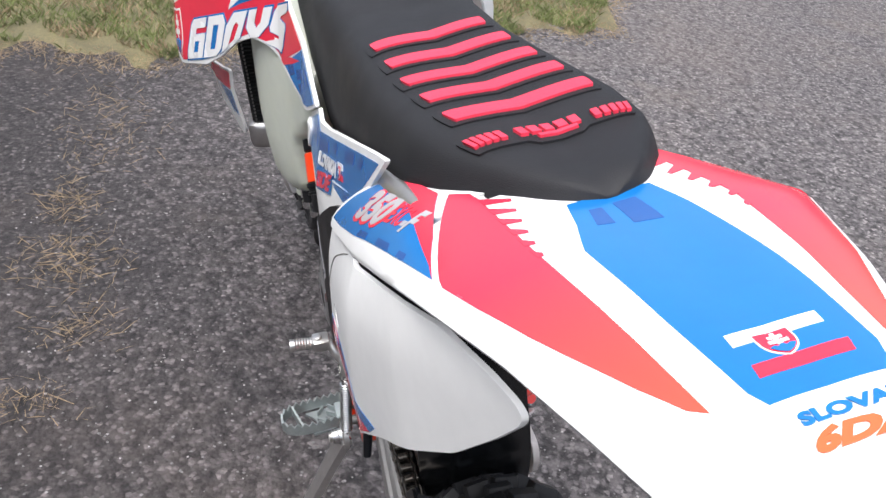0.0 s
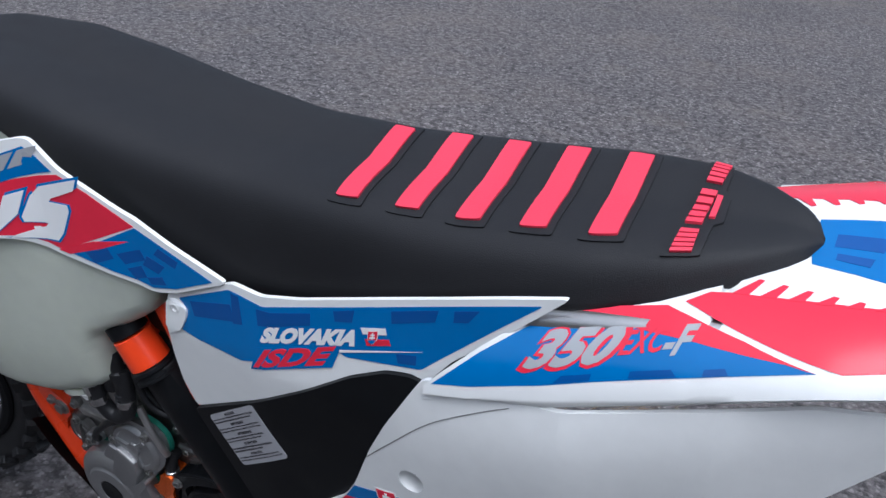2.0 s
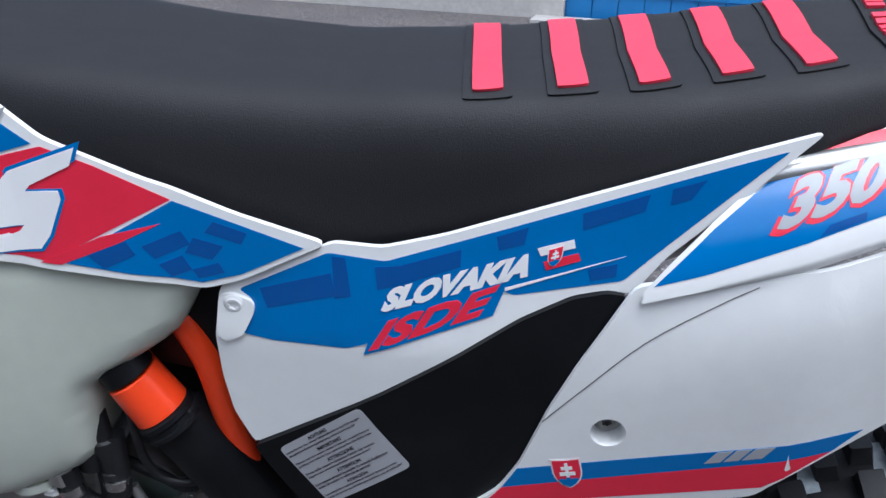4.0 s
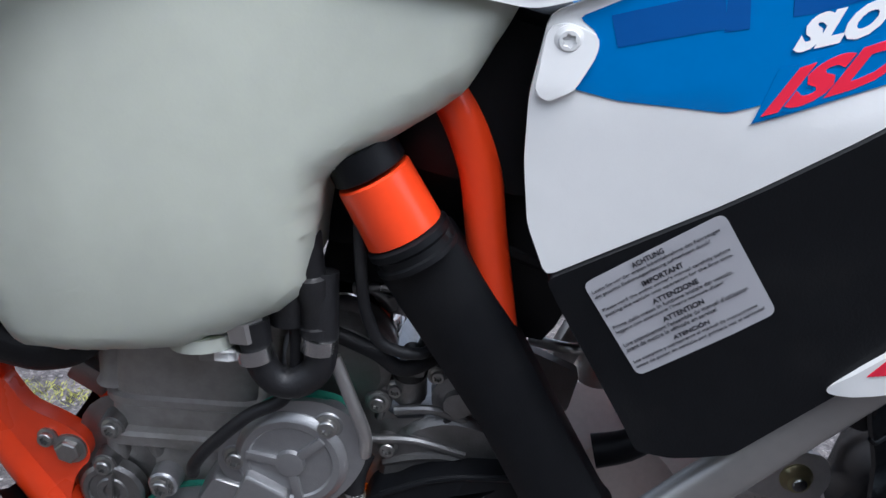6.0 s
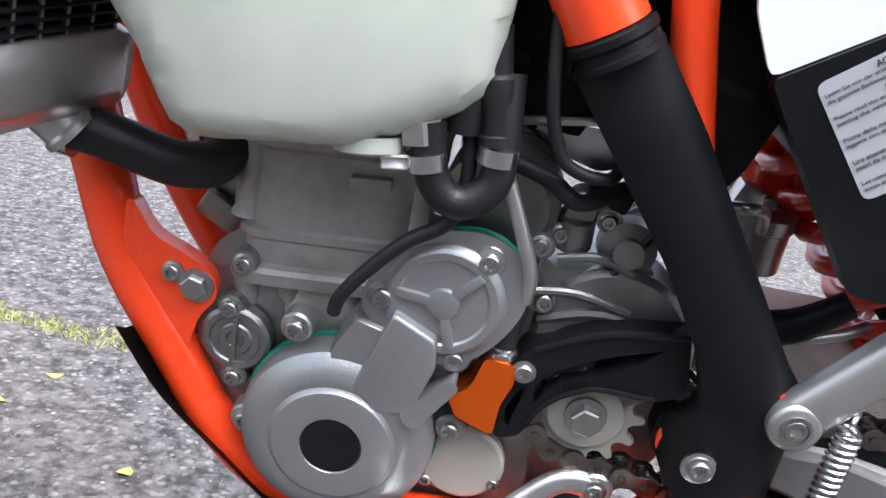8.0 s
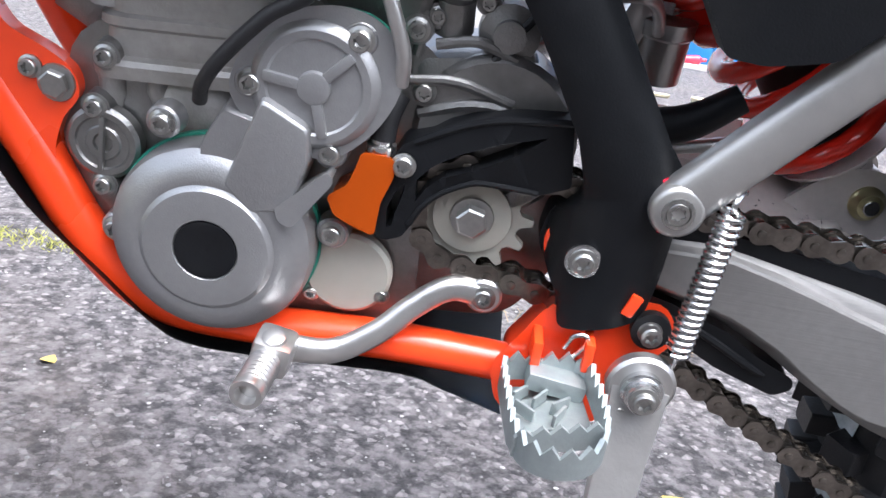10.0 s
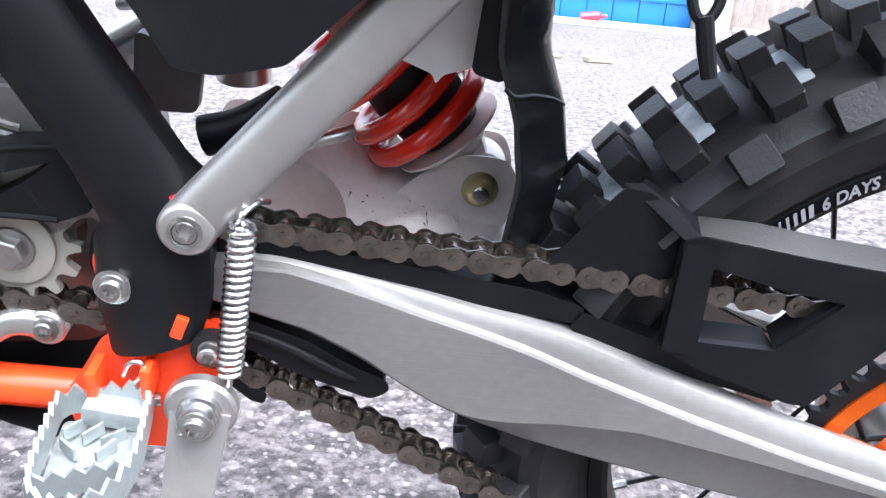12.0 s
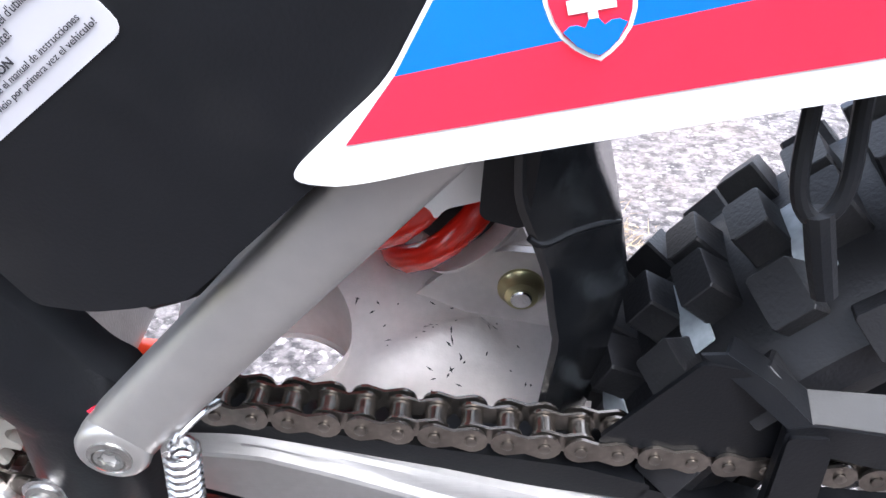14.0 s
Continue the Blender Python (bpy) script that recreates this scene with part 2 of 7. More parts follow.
def plate(outline, y0, y1, bevel=0.0, holes=(), seg=2):
    """A flat outline in x and z between two values of y, with its outer rim rounded."""
    bm = drape(flat(outline, holes), side_plane(0), -y0, -y1, step=9)
    bm.normal_update()
    flats = [f for f in bm.faces if abs(f.normal.y) > 0.9]
    bmesh.ops.dissolve_faces(bm, faces=[f for f in flats if f.calc_center_median().y < (y0 + y1) / 2]) if not holes else None
    bm.normal_update()
    if bevel:
        rim = [e for e in bm.edges if len(e.link_faces) == 2 and abs(e.link_faces[0].normal.dot(e.link_faces[1].normal)) < 0.3 and abs(e.verts[0].co.y - y0) < 1e-6 and abs(e.verts[1].co.y - y0) < 1e-6]
        bmesh.ops.bevel(bm, geom=rim, offset=bevel, segments=seg, profile=0.6, affect="EDGES", clamp_overlap=True)
    return bm


def ring_loft(rings, closed=True, caps=True):
    """Joins rings of equally many points into a skin."""
    bm = bmesh.new()
    rows = [[bm.verts.new(p) for p in ring] for ring in rings]
    n = len(rows[0])
    for a, b in zip(rows, rows[1:]):
        for i in range(n if closed else n - 1):
            bm.faces.new((a[i], a[(i + 1) % n], b[(i + 1) % n], b[i]))
    if caps and closed:
        bm.faces.new(rows[0])
        bm.faces.new(list(reversed(rows[-1])))
    return bm


def tube(points, radius, seg=12, smooth=6, flat_y=1.0, closed_ends=True):
    """A round bar along a smooth line; radius may be a list along the points."""
    line = smooth_line(points, smooth) if smooth else [Vector(p) for p in points]
    radii = radius if isinstance(radius, (list, tuple)) else [radius] * len(points)
    rings, side = [], None
    for i, p in enumerate(line):
        d = (line[min(i + 1, len(line) - 1)] - line[max(i - 1, 0)]).normalized()
        if side is None:
            side = d.orthogonal().normalized()
        side = (side - d * side.dot(d)).normalized()
        other = d.cross(side)
        u = i / max(1, len(line) - 1) * (len(radii) - 1)
        r = lerp(u, range(len(radii)), radii)
        rings.append([p + Vector((1, flat_y, 1)) * (side * math.cos(a) + other * math.sin(a)) * r for a in [2 * math.pi * k / seg for k in range(seg)]])
    return ring_loft(rings, caps=closed_ends)


def turned(profile, centre, axis=(0, -1, 0), seg=32, caps=True):
    """A turned body: a profile of (distance along the axis, radius), from the centre."""
    c, d = Vector(centre), Vector(axis).normalized()
    a = d.orthogonal().normalized()
    b = d.cross(a)
    rings = []
    for h, r in profile:
        rings.append([c + d * h + (a * math.cos(t) + b * math.sin(t)) * max(r, 1e-5) for t in [2 * math.pi * k / seg for k in range(seg)]])
    return ring_loft(rings, caps=caps)


def disc_outline(cx, cz, r, n=28, r2=None):
    return [(cx + r * math.cos(2 * math.pi * k / n), cz + (r2 or r) * math.sin(2 * math.pi * k / n)) for k in range(n)]


def join(*parts):
    """Several bmeshes as one."""
    out = bmesh.new()
    for bm in parts:
        me = bpy.data.meshes.new("tmp")
        bm.to_mesh(me)
        bm.free()
        out.from_mesh(me)
        bpy.data.meshes.remove(me)
    return out


def block(centre, size, turn=(0, 0, 0), bevel=0.0, taper=1.0):
    bm = bmesh.new()
    bmesh.ops.create_cube(bm, size=1.0)
    for v in bm.verts:
        k = taper if v.co.z > 0 else 1.0
        v.co = (v.co.x * size[0] * k, v.co.y * size[1] * k, v.co.z * size[2])
    if bevel:
        bmesh.ops.bevel(bm, geom=list(bm.edges), offset=bevel, segments=2, profile=0.6, affect="EDGES", clamp_overlap=True)
    bm.transform(pose(*centre, *turn))
    return bm


# ---- ground ----
def ground_material():
    m = bpy.data.materials.new("worn_asphalt")
    m.use_nodes = True
    n, l = m.node_tree.nodes, m.node_tree.links
    b = n["Principled BSDF"]
    co = n.new("ShaderNodeTexCoord")

    def tex(kind, scale, **values):
        t = n.new(kind)
        t.inputs["Scale"].default_value = scale
        for key, value in values.items():
            t.inputs[key].default_value = value
        l.new(co.outputs["Object"], t.inputs["Vector"])
        return t

    def ramp(src, stops):
        r = n.new("ShaderNodeValToRGB")
        while len(r.color_ramp.elements) < len(stops):
            r.color_ramp.elements.new(0.5)
        for e, (at, c) in zip(r.color_ramp.elements, stops):
            e.position, e.color = at, (*c, 1)
        l.new(src, r.inputs["Fac"])
        return r.outputs["Color"]

    def mixed(fac, a, c2, mode="MIX"):
        x = n.new("ShaderNodeMix")
        x.data_type, x.blend_type = "RGBA", mode
        if isinstance(fac, float):
            x.inputs[0].default_value = fac
        else:
            l.new(fac, x.inputs[0])
        l.new(a, x.inputs[6])
        if isinstance(c2, tuple):
            x.inputs[7].default_value = (*c2, 1)
        else:
            l.new(c2, x.inputs[7])
        return x.outputs[2]

    stones = tex("ShaderNodeTexVoronoi", 98.0)
    small = tex("ShaderNodeTexVoronoi", 260.0)
    broad = tex("ShaderNodeTexNoise", 1.3, Detail=8.0, Roughness=0.65)
    fine = tex("ShaderNodeTexNoise", 38.0, Detail=8.0, Roughness=0.7)
    sep = n.new("ShaderNodeSeparateColor")
    l.new(stones.outputs["Color"], sep.inputs["Color"])
    stone = ramp(sep.outputs["Red"], [(0.0, (0.045, 0.042, 0.044)), (0.45, (0.095, 0.09, 0.092)), (0.8, (0.16, 0.152, 0.155)), (0.98, (0.40, 0.385, 0.38))])
    gaps = ramp(stones.outputs["Distance"], [(0.28, (1, 1, 1)), (0.7, (0.62, 0.62, 0.62))])
    base = mixed(1.0, stone, gaps, "MULTIPLY")
    sep2 = n.new("ShaderNodeSeparateColor")
    l.new(small.outputs["Color"], sep2.inputs["Color"])
    grit = ramp(sep2.outputs["Green"], [(0.0, (0.8, 0.8, 0.8)), (0.9, (1.15, 1.15, 1.15)), (1.0, (1.5, 1.48, 1.46))])
    base = mixed(0.8, base, grit, "MULTIPLY")
    patch = ramp(broad.outputs["Fac"], [(0.3, (0.82, 0.80, 0.82)), (0.55, (1.05, 1.03, 1.03)), (0.75, (1.25, 1.2, 1.16))])
    base = mixed(1.0, base, patch, "MULTIPLY")
    dirt_at = tex("ShaderNodeTexNoise", 2.1, Detail=10.0, Roughness=0.72)
    dirt = ramp(dirt_at.outputs["Fac"], [(0.54, (0, 0, 0)), (0.68, (0.55, 0.55, 0.55))])
    base = mixed(dirt, base, (0.17, 0.145, 0.12))
    silt_at = tex("ShaderNodeTexNoise", 0.85, Detail=12.0, Roughness=0.75)
    silt = ramp(silt_at.outputs["Fac"], [(0.47, (0, 0, 0)), (0.62, (0.4, 0.4, 0.4))])
    base = mixed(silt, base, (0.185, 0.155, 0.135))
    mottle = ramp(fine.outputs["Fac"], [(0.3, (0.7, 0.7, 0.71)), (0.5, (1.0, 1.0, 1.0)), (0.7, (1.25, 1.23, 1.22))])
    base = mixed(1.0, base, mottle, "MULTIPLY")
    # tone rises with y along a noise-waved edge, darkest at low y
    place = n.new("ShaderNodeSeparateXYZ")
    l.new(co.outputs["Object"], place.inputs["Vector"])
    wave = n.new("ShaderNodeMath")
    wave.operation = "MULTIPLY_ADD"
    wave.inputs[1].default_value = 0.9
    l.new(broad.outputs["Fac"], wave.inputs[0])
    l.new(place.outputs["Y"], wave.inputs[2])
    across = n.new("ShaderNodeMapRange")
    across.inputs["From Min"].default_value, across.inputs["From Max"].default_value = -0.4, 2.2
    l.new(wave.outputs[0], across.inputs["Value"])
    graded = ramp(across.outputs["Result"], [(0.0, (0.31, 0.285, 0.285)), (0.3, (0.50, 0.475, 0.48)), (0.55, (0.62, 0.595, 0.60)), (1.0, (0.78, 0.755, 0.76))])
    base = mixed(1.0, base, graded, "MULTIPLY")
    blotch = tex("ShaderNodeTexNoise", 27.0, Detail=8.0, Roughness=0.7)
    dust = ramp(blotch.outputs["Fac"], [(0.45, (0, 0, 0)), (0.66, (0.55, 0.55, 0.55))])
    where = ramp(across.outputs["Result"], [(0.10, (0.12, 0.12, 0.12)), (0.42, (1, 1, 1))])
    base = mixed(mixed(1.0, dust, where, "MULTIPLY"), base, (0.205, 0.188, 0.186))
    damp = ramp(blotch.outputs["Fac"], [(0.36, (0.42, 0.41, 0.42)), (0.52, (1, 1, 1))])
    base = mixed(0.85, base, damp, "MULTIPLY")
    l.new(base, b.inputs["Base Color"])
    b.inputs["Roughness"].default_value = 0.86
    bump1, bump2 = n.new("ShaderNodeBump"), n.new("ShaderNodeBump")
    bump1.invert = True
    bump1.inputs["Strength"].default_value, bump1.inputs["Distance"].default_value = 0.55, 0.006
    bump2.inputs["Strength"].default_value, bump2.inputs["Distance"].default_value = 0.7, 0.016
    l.new(stones.outputs["Distance"], bump1.inputs["Height"])
    l.new(fine.outputs["Fac"], bump2.inputs["Height"])
    l.new(bump1.outputs["Normal"], bump2.inputs["Normal"])
    l.new(bump2.outputs["Normal"], b.inputs["Normal"])
    return m


ASPHALT = ground_material()
STONE = material("loose_stone", (0.15, 0.143, 0.142), 0.85, vary=0.5, grain=30)
EARTH = material("bare_brown_earth", (0.115, 0.08, 0.058), 0.95, vary=0.5, grain=120, bump=1.0, bump_scale=150)
SOIL = material("dry_soil_and_thatch", (0.115, 0.10, 0.05), 0.95, vary=0.4, grain=90, bump=1.0, bump_scale=80)
GRASS = material("short_grass", (0.12, 0.145, 0.045), 0.8, vary=0.4, grain=20)
DRYGRASS = material("dry_grass", (0.25, 0.185, 0.11), 0.85, vary=0.4, grain=20)
LEAF = material("yellow_leaf", (0.5, 0.36, 0.08), 0.7, vary=0.3)

bm = bmesh.new()
bmesh.ops.create_grid(bm, x_segments=8, y_segments=8, size=60)
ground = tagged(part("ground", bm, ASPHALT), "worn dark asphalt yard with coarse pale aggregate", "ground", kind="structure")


# ---- the motorcycle: built upright, then leaned on its stand ----
bike = new("motorcycle")
bike.matrix_world = pose(0, 0, 0, 9.03, 0, 0)
tagged(bike, "white, blue and red enduro motorcycle with orange frame on side stand", "motorcycle")


def on_y(f):
    """A surface over x and z whose depth is -f(x, z)."""
    return lambda a, b, off: Vector((a, -f(a, b) - off, b))


def shroud_y(x, z):
    y = lerp(x, [-0.5, -0.46, -0.43, -0.4, -0.37, -0.335, -0.26, -0.2, -0.15, -0.1, 0, 0.09], [0.15, 0.225, 0.25, 0.254, 0.247, 0.232, 0.202, 0.176, 0.155, 0.131, 0.1155, 0.1135])
    return y - 0.12 * max(0, z - 0.80) - 0.2 * max(0, 0.75 - z)


def side_y(x, z):
    return lerp(x, [0.02, 0.1, 0.14, 0.21, 0.3, 0.36], [0.101, 0.106, 0.109, 0.108, 0.107, 0.106]) - 0.15 * (max(z, 0.82) - 0.85)


def airbox_y(x, z):
    return side_y(x, z) + 0.004


def plate_y(x, z):
    y = lerp(x, [0.19, 0.21, 0.3, 0.42, 0.52, 0.66], [0.116, 0.121, 0.1235, 0.128, 0.112, 0.064])
    zm = lerp(x, [0.2, 0.3, 0.42, 0.65], [0.72, 0.79, 0.85, 0.965])
    return y - (lerp(x, [0.26, 0.40], [0.3, 3.0]) if z > zm else 0.3) * (z - zm) ** 2


SHROUD, SIDE, NUMBER, AIRBOX = on_y(shroud_y), on_y(side_y), on_y(plate_y), on_y(airbox_y)


def section(e, a, b, t, v):
    return (1 - v) ** 3 * e + 3 * v * (1 - v) ** 2 * a + 3 * v * v * (1 - v) * b + v ** 3 * t


def tail_point(x, v):
    x, v, s = float(x), float(v), 1.0
    if v > 1:
        v, s = 2 - v, -1.0
    st = [0.28, 0.34, 0.40, 0.48, 0.57, 0.65, 0.72, 0.76, 0.9, 1.1]
    w = lerp(x, st, [0.121, 0.119, 0.117, 0.111, 0.102, 0.0815, 0.066, 0.058, 0.040, 0.03])
    mid = lerp(x, st, [0.0, 0.0, 0.003, 0.010, 0.018, 0.015, 0.009, 0.006, 0.0, 0.0])
    ze = lerp(x, st, [0.868, 0.887, 0.910, 0.945, 0.984, 1.004, 1.018, 1.026, 1.05, 1.06])
    zc = lerp(x, st, [0.955, 0.965, 0.983, 1.004, 1.020, 1.037, 1.052, 1.060, 1.085, 1.09])
    w += mid
    p = section(Vector((-w, ze)), Vector((-w + 0.010, ze + 0.52 * (zc - ze))), Vector((-0.66 * w, zc - 0.002)), Vector((0, zc)), v)
    return Vector((x, s * p.x + mid, p.y + (0.18 * abs(p.x) if s < 0 else 0.0)))


def over(point):
    """A surface over x and the way across, from a point function, with its own normals."""
    def surface(a, b, off):
        p = point(a, b)
        if not off:
            return p
        n = (point(a + 0.004, b) - point(a - 0.004, b)).cross(point(a, b + 0.02) - point(a, b - 0.02)).normalized()
        return p + n * off
    return surface


def seat_point(x, v):
    x, v, s = float(x), float(v), 1.0
    if v > 1:
        v, s = 2 - v, -1.0
    st = [-0.34, -0.28, -0.19, -0.1, 0, 0.1, 0.2, 0.3, 0.4, 0.448, 0.465, 0.50, 0.526, 0.538, 0.545]
    we = lerp(x, st, [0.03, 0.062, 0.084, 0.091, 0.091, 0.089, 0.089, 0.087, 0.077, 0.0645, 0.059, 0.038, 0.017, 0.004, -0.012])
    ze = lerp(x, st, [1.0, 0.985, 0.965, 0.940, 0.905, 0.875, 0.898, 0.932, 0.966, 0.982, 0.988, 1.001, 1.009, 1.012, 1.014])
    zt = lerp(x, st, [1.0, 1.006, 1.005, 0.997, 0.988, 0.985, 0.990, 0.997, 1.011, 1.0175, 1.0195, 1.0225, 1.0235, 1.0215, 1.017])
    mid = lerp(x, [0.2, 0.3, 0.4, 0.474, 0.545], [0.0, 0.005, 0.010, 0.015, 0.020])
    we += mid
    p = section(Vector((-we, ze)), Vector((-we + 0.010, ze + 0.95 * (zt - ze))), Vector((-0.82 * we, zt)), Vector((0, zt)), v)
    return Vector((x, s * p.x + mid, p.y + (0.22 * abs(p.x) if s < 0 else 0.0)))


TAIL, SEATTOP = over(tail_point), over(seat_point)


def bolt(at, r, parent, axis=(0, -1, 0), mat=None, hexed=False, high=0.006, name="bolt"):
    """A flanged bolt with a star socket, or with a hexagon head."""
    at, d = Vector(at), Vector(axis).normalized()
    if hexed:
        bm = join(turned([(0, r * 1.35), (0.0015, r * 1.3), (0.002, r * 0.9)], at, d, 20), turned([(0.002, r), (high, r), (high + 0.0008, r * 0.86), (high + 0.0008, 0.0001)], at, d, 6))
    else:
        u = d.orthogonal().normalized()
        w = d.cross(u)
        rings = []
        for h, g, star in ((0, 1.32, 0), (0.0016, 1.32, 0), (0.0024, 1.0, 0), (high - 0.0007, 1.0, 0), (high, 0.88, 0), (high, 0.56, 0.10), (high - 0.0032, 0.50, 0.09), (high - 0.0032, 0.01, 0)):
            rings.append([at + d * h + (u * math.cos(t) + w * math.sin(t)) * r * (g + star * math.cos(6 * t)) for t in [2 * math.pi * k / 24 for k in range(24)]])
        bm = ring_loft(rings)
    return part(name, bm, mat or BOLTSTEEL, parent, sharp=25)


def shield(cx, cz, w, h, ux, surface, parent, off=0.0016, step_b=None):
    """A small coat of arms: white rim, red field, white double cross, blue hills. ux: the slope of its upper edge."""
    def at(u, v):
        return (cx + u * w * 0.5 + v * h * ux[0] * 0.5, cz + v * h * 0.5 + u * w * ux[1] * 0.5)
    field = [(-1, 0.95), (0, 0.9), (1, 0.95), (1, 0.1), (0.93, -0.22), (0.78, -0.5), (0.52, -0.74), (0.25, -0.9), (0, -1.0), (-0.25, -0.9), (-0.52, -0.74), (-0.78, -0.5), (-0.93, -0.22), (-1, 0.1)]
    rim = part("shield_decal", decal([at(u * 1.12, v * 1.1) for u, v in field], surface, off, step_b=step_b), INK, parent, "small red shield with white double cross")
    part("field", decal([at(u, v) for u, v in field], surface, off + 0.0007, step_b=step_b), RED, rim)
    cross = [[(-0.12, 0.75), (0.12, 0.75), (0.12, -0.5), (-0.12, -0.5)], [(-0.42, 0.5), (0.42, 0.5), (0.42, 0.28), (-0.42, 0.28)], [(-0.58, 0.12), (0.58, 0.12), (0.58, -0.12), (-0.58, -0.12)]]
    for q, line in enumerate(cross):
        part("cross_bar", decal([at(u, v) for u, v in line], surface, off + 0.0013 + 0.0002 * q, step_b=step_b), INK, rim)
    part("hill_shape", decal([at(u, v) for u, v in [(-0.78, -0.42), (-0.6, -0.33), (-0.42, -0.33), (-0.24, -0.4), (-0.12, -0.26), (0.12, -0.26), (0.24, -0.4), (0.42, -0.33), (0.6, -0.33), (0.78, -0.42), (0.5, -0.72), (0.25, -0.87), (0, -0.96), (-0.25, -0.87), (-0.5, -0.72)]], surface, off + 0.0021, step_b=step_b), BLUE, rim)


def slanted_mark(low, right, up, surface, mat, parent, off, step_b=None):
    """A maker's mark as three plain slanted blocks."""
    low, right, up = Vector(low), Vector(right), Vector(up)
    for a, b in ((0.0, 0.28), (0.34, 0.60), (0.66, 1.0)):
        q = [low + (right - low) * a, low + (right - low) * b, low + (right - low) * (b + 0.05) + (up - low), low + (right - low) * (a + 0.05) + (up - low)]
        part("maker_mark", decal([tuple(p) for p in q], surface, off, step_b=step_b), mat, parent)


# seat
xs = list(np.linspace(-0.34, 0.5, 61)) + [0.507, 0.514, 0.521, 0.528, 0.534, 0.539, 0.543, 0.545]
rings = []
for x in xs:
    top = [seat_point(x, v) for v in np.linspace(0, 2, 45)]
    low = top[0].z
    rings.append(top + [Vector((x, y, low - 0.012)) for y in np.linspace(top[-1].y * 0.86, top[0].y * 0.86, 9)])
seat = part("seat", ring_loft(rings), SEAT, bike, "black grained seat cover with raised red ribs", sharp=60)
skirt = on_y(lambda x, z: lerp(x, [-0.2, -0.1, 0, 0.08, 0.16], [0.058, 0.068, 0.078, 0.074, 0.082]))
part("seat_skirt", sheet(rounded([(-0.2, 0.93), (-0.1, 0.905), (-0.02, 0.886), (0.03, 0.874), (0.09, 0.888), (0.15, 0.902), (0.14, 0.915), (0.1, 0.915), (0.0, 0.945), (-0.1, 0.98), (-0.2, 0.99)], 0.005), skirt, 0.004), SEAT, seat)
for x0, v0, v1 in ((0.1905, 0.645, 1.30), (0.2440, 0.655, 1.32), (0.2950, 0.662, 1.34), (0.3458, 0.662, 1.355), (0.3965, 0.662, 1.37)):
    w, back = 0.0195, -0.006
    rim = rounded([(x0 - 0.006, v0 - 0.055), (x0 + w + 0.006, v0 - 0.045), (x0 + w + 0.006 + back, v1 + 0.05), (x0 - 0.006 + back, v1 + 0.05)], 0.012, 3)
    border = part("rib_border", drape(flat(rim), SEATTOP, 0.0014, -0.002, 0.012, 0.05), SEAT, seat)
    line = rounded([(x0, v0), (x0 + w, v0 + 0.015), (x0 + w + back, v1), (x0 + back, v1)], 0.009, 3)
    part("rib", drape(flat(line), SEATTOP, 0.0034, -0.001, 0.012, 0.05), SEATRED, border, "raised matt red rib")
badge = rounded([(0.4490, 0.475), (0.4735, 0.475), (0.4735, 0.86), (0.479, 0.90), (0.477, 1.10), (0.4720, 1.14), (0.470, 1.50), (0.452, 1.50), (0.4505, 1.0)], 0.006, 3)
badge = part("badge_base", drape(flat(badge), SEATTOP, 0.0018, -0.002, 0.012, 0.05), SEAT, seat)
for k in range(17):
    if k in (5, 11):
        continue
    v0 = 0.520 + k * 0.0555
    x0 = lerp(v0, [0.52, 1.0, 1.46], [0.4540, 0.4555, 0.4560])
    high = lerp(v0, [0.52, 0.95, 1.46], [0.0135, 0.0105, 0.0125])
    line = [(x0, v0), (x0 + high, v0), (x0 + high, v0 + 0.039), (x0, v0 + 0.039)]
    part("badge_bar", drape(flat(line), SEATTOP, 0.0042, 0.001, 0.012, 0.05), SEATRED, badge)
line = [(0.4685, 0.92), (0.4725, 0.92), (0.4715, 1.09), (0.4675, 1.09)]
part("badge_bar", drape(flat(line), SEATTOP, 0.0038, 0.001, 0.012, 0.05), SEATRED, badge)

# side panel
line = rounded([(0.0265, 0.8535), (0.0978, 0.8895), (0.106, 0.8935), (0.1385, 0.8935), (0.179, 0.9045), (0.2676, 0.9360), (0.358, 0.968), (0.403, 0.9835), (0.3656, 0.9439), (0.3198, 0.8986), (0.3013, 0.8722), (0.286, 0.8745), (0.2637, 0.869), (0.2309, 0.8505), (0.1758, 0.8093), (0.1206, 0.7703), (0.0421, 0.7201), (0.0287, 0.7488), (0.0231, 0.7819), (0.0214, 0.8153)], 0.005, 2)
side_panel = part("side_panel", sheet(line, SIDE, 0.004), WHITE, bike, "white plastic side panel with blue decal")
line = rounded([(0.040, 0.8535), (0.1023, 0.8862), (0.141, 0.8845), (0.219, 0.9120), (0.300, 0.9415), (0.3846, 0.9716), (0.352, 0.9395), (0.312, 0.8995), (0.2947, 0.8814), (0.2254, 0.8665), (0.2188, 0.8690), (0.20, 0.8615), (0.1279, 0.8228), (0.1144, 0.8178), (0.0634, 0.8175), (0.0406, 0.8209), (0.0497, 0.8378), (0.050, 0.8472)], 0.003, 2)
part("blue_decal", decal(line, SIDE), BLUE, side_panel)
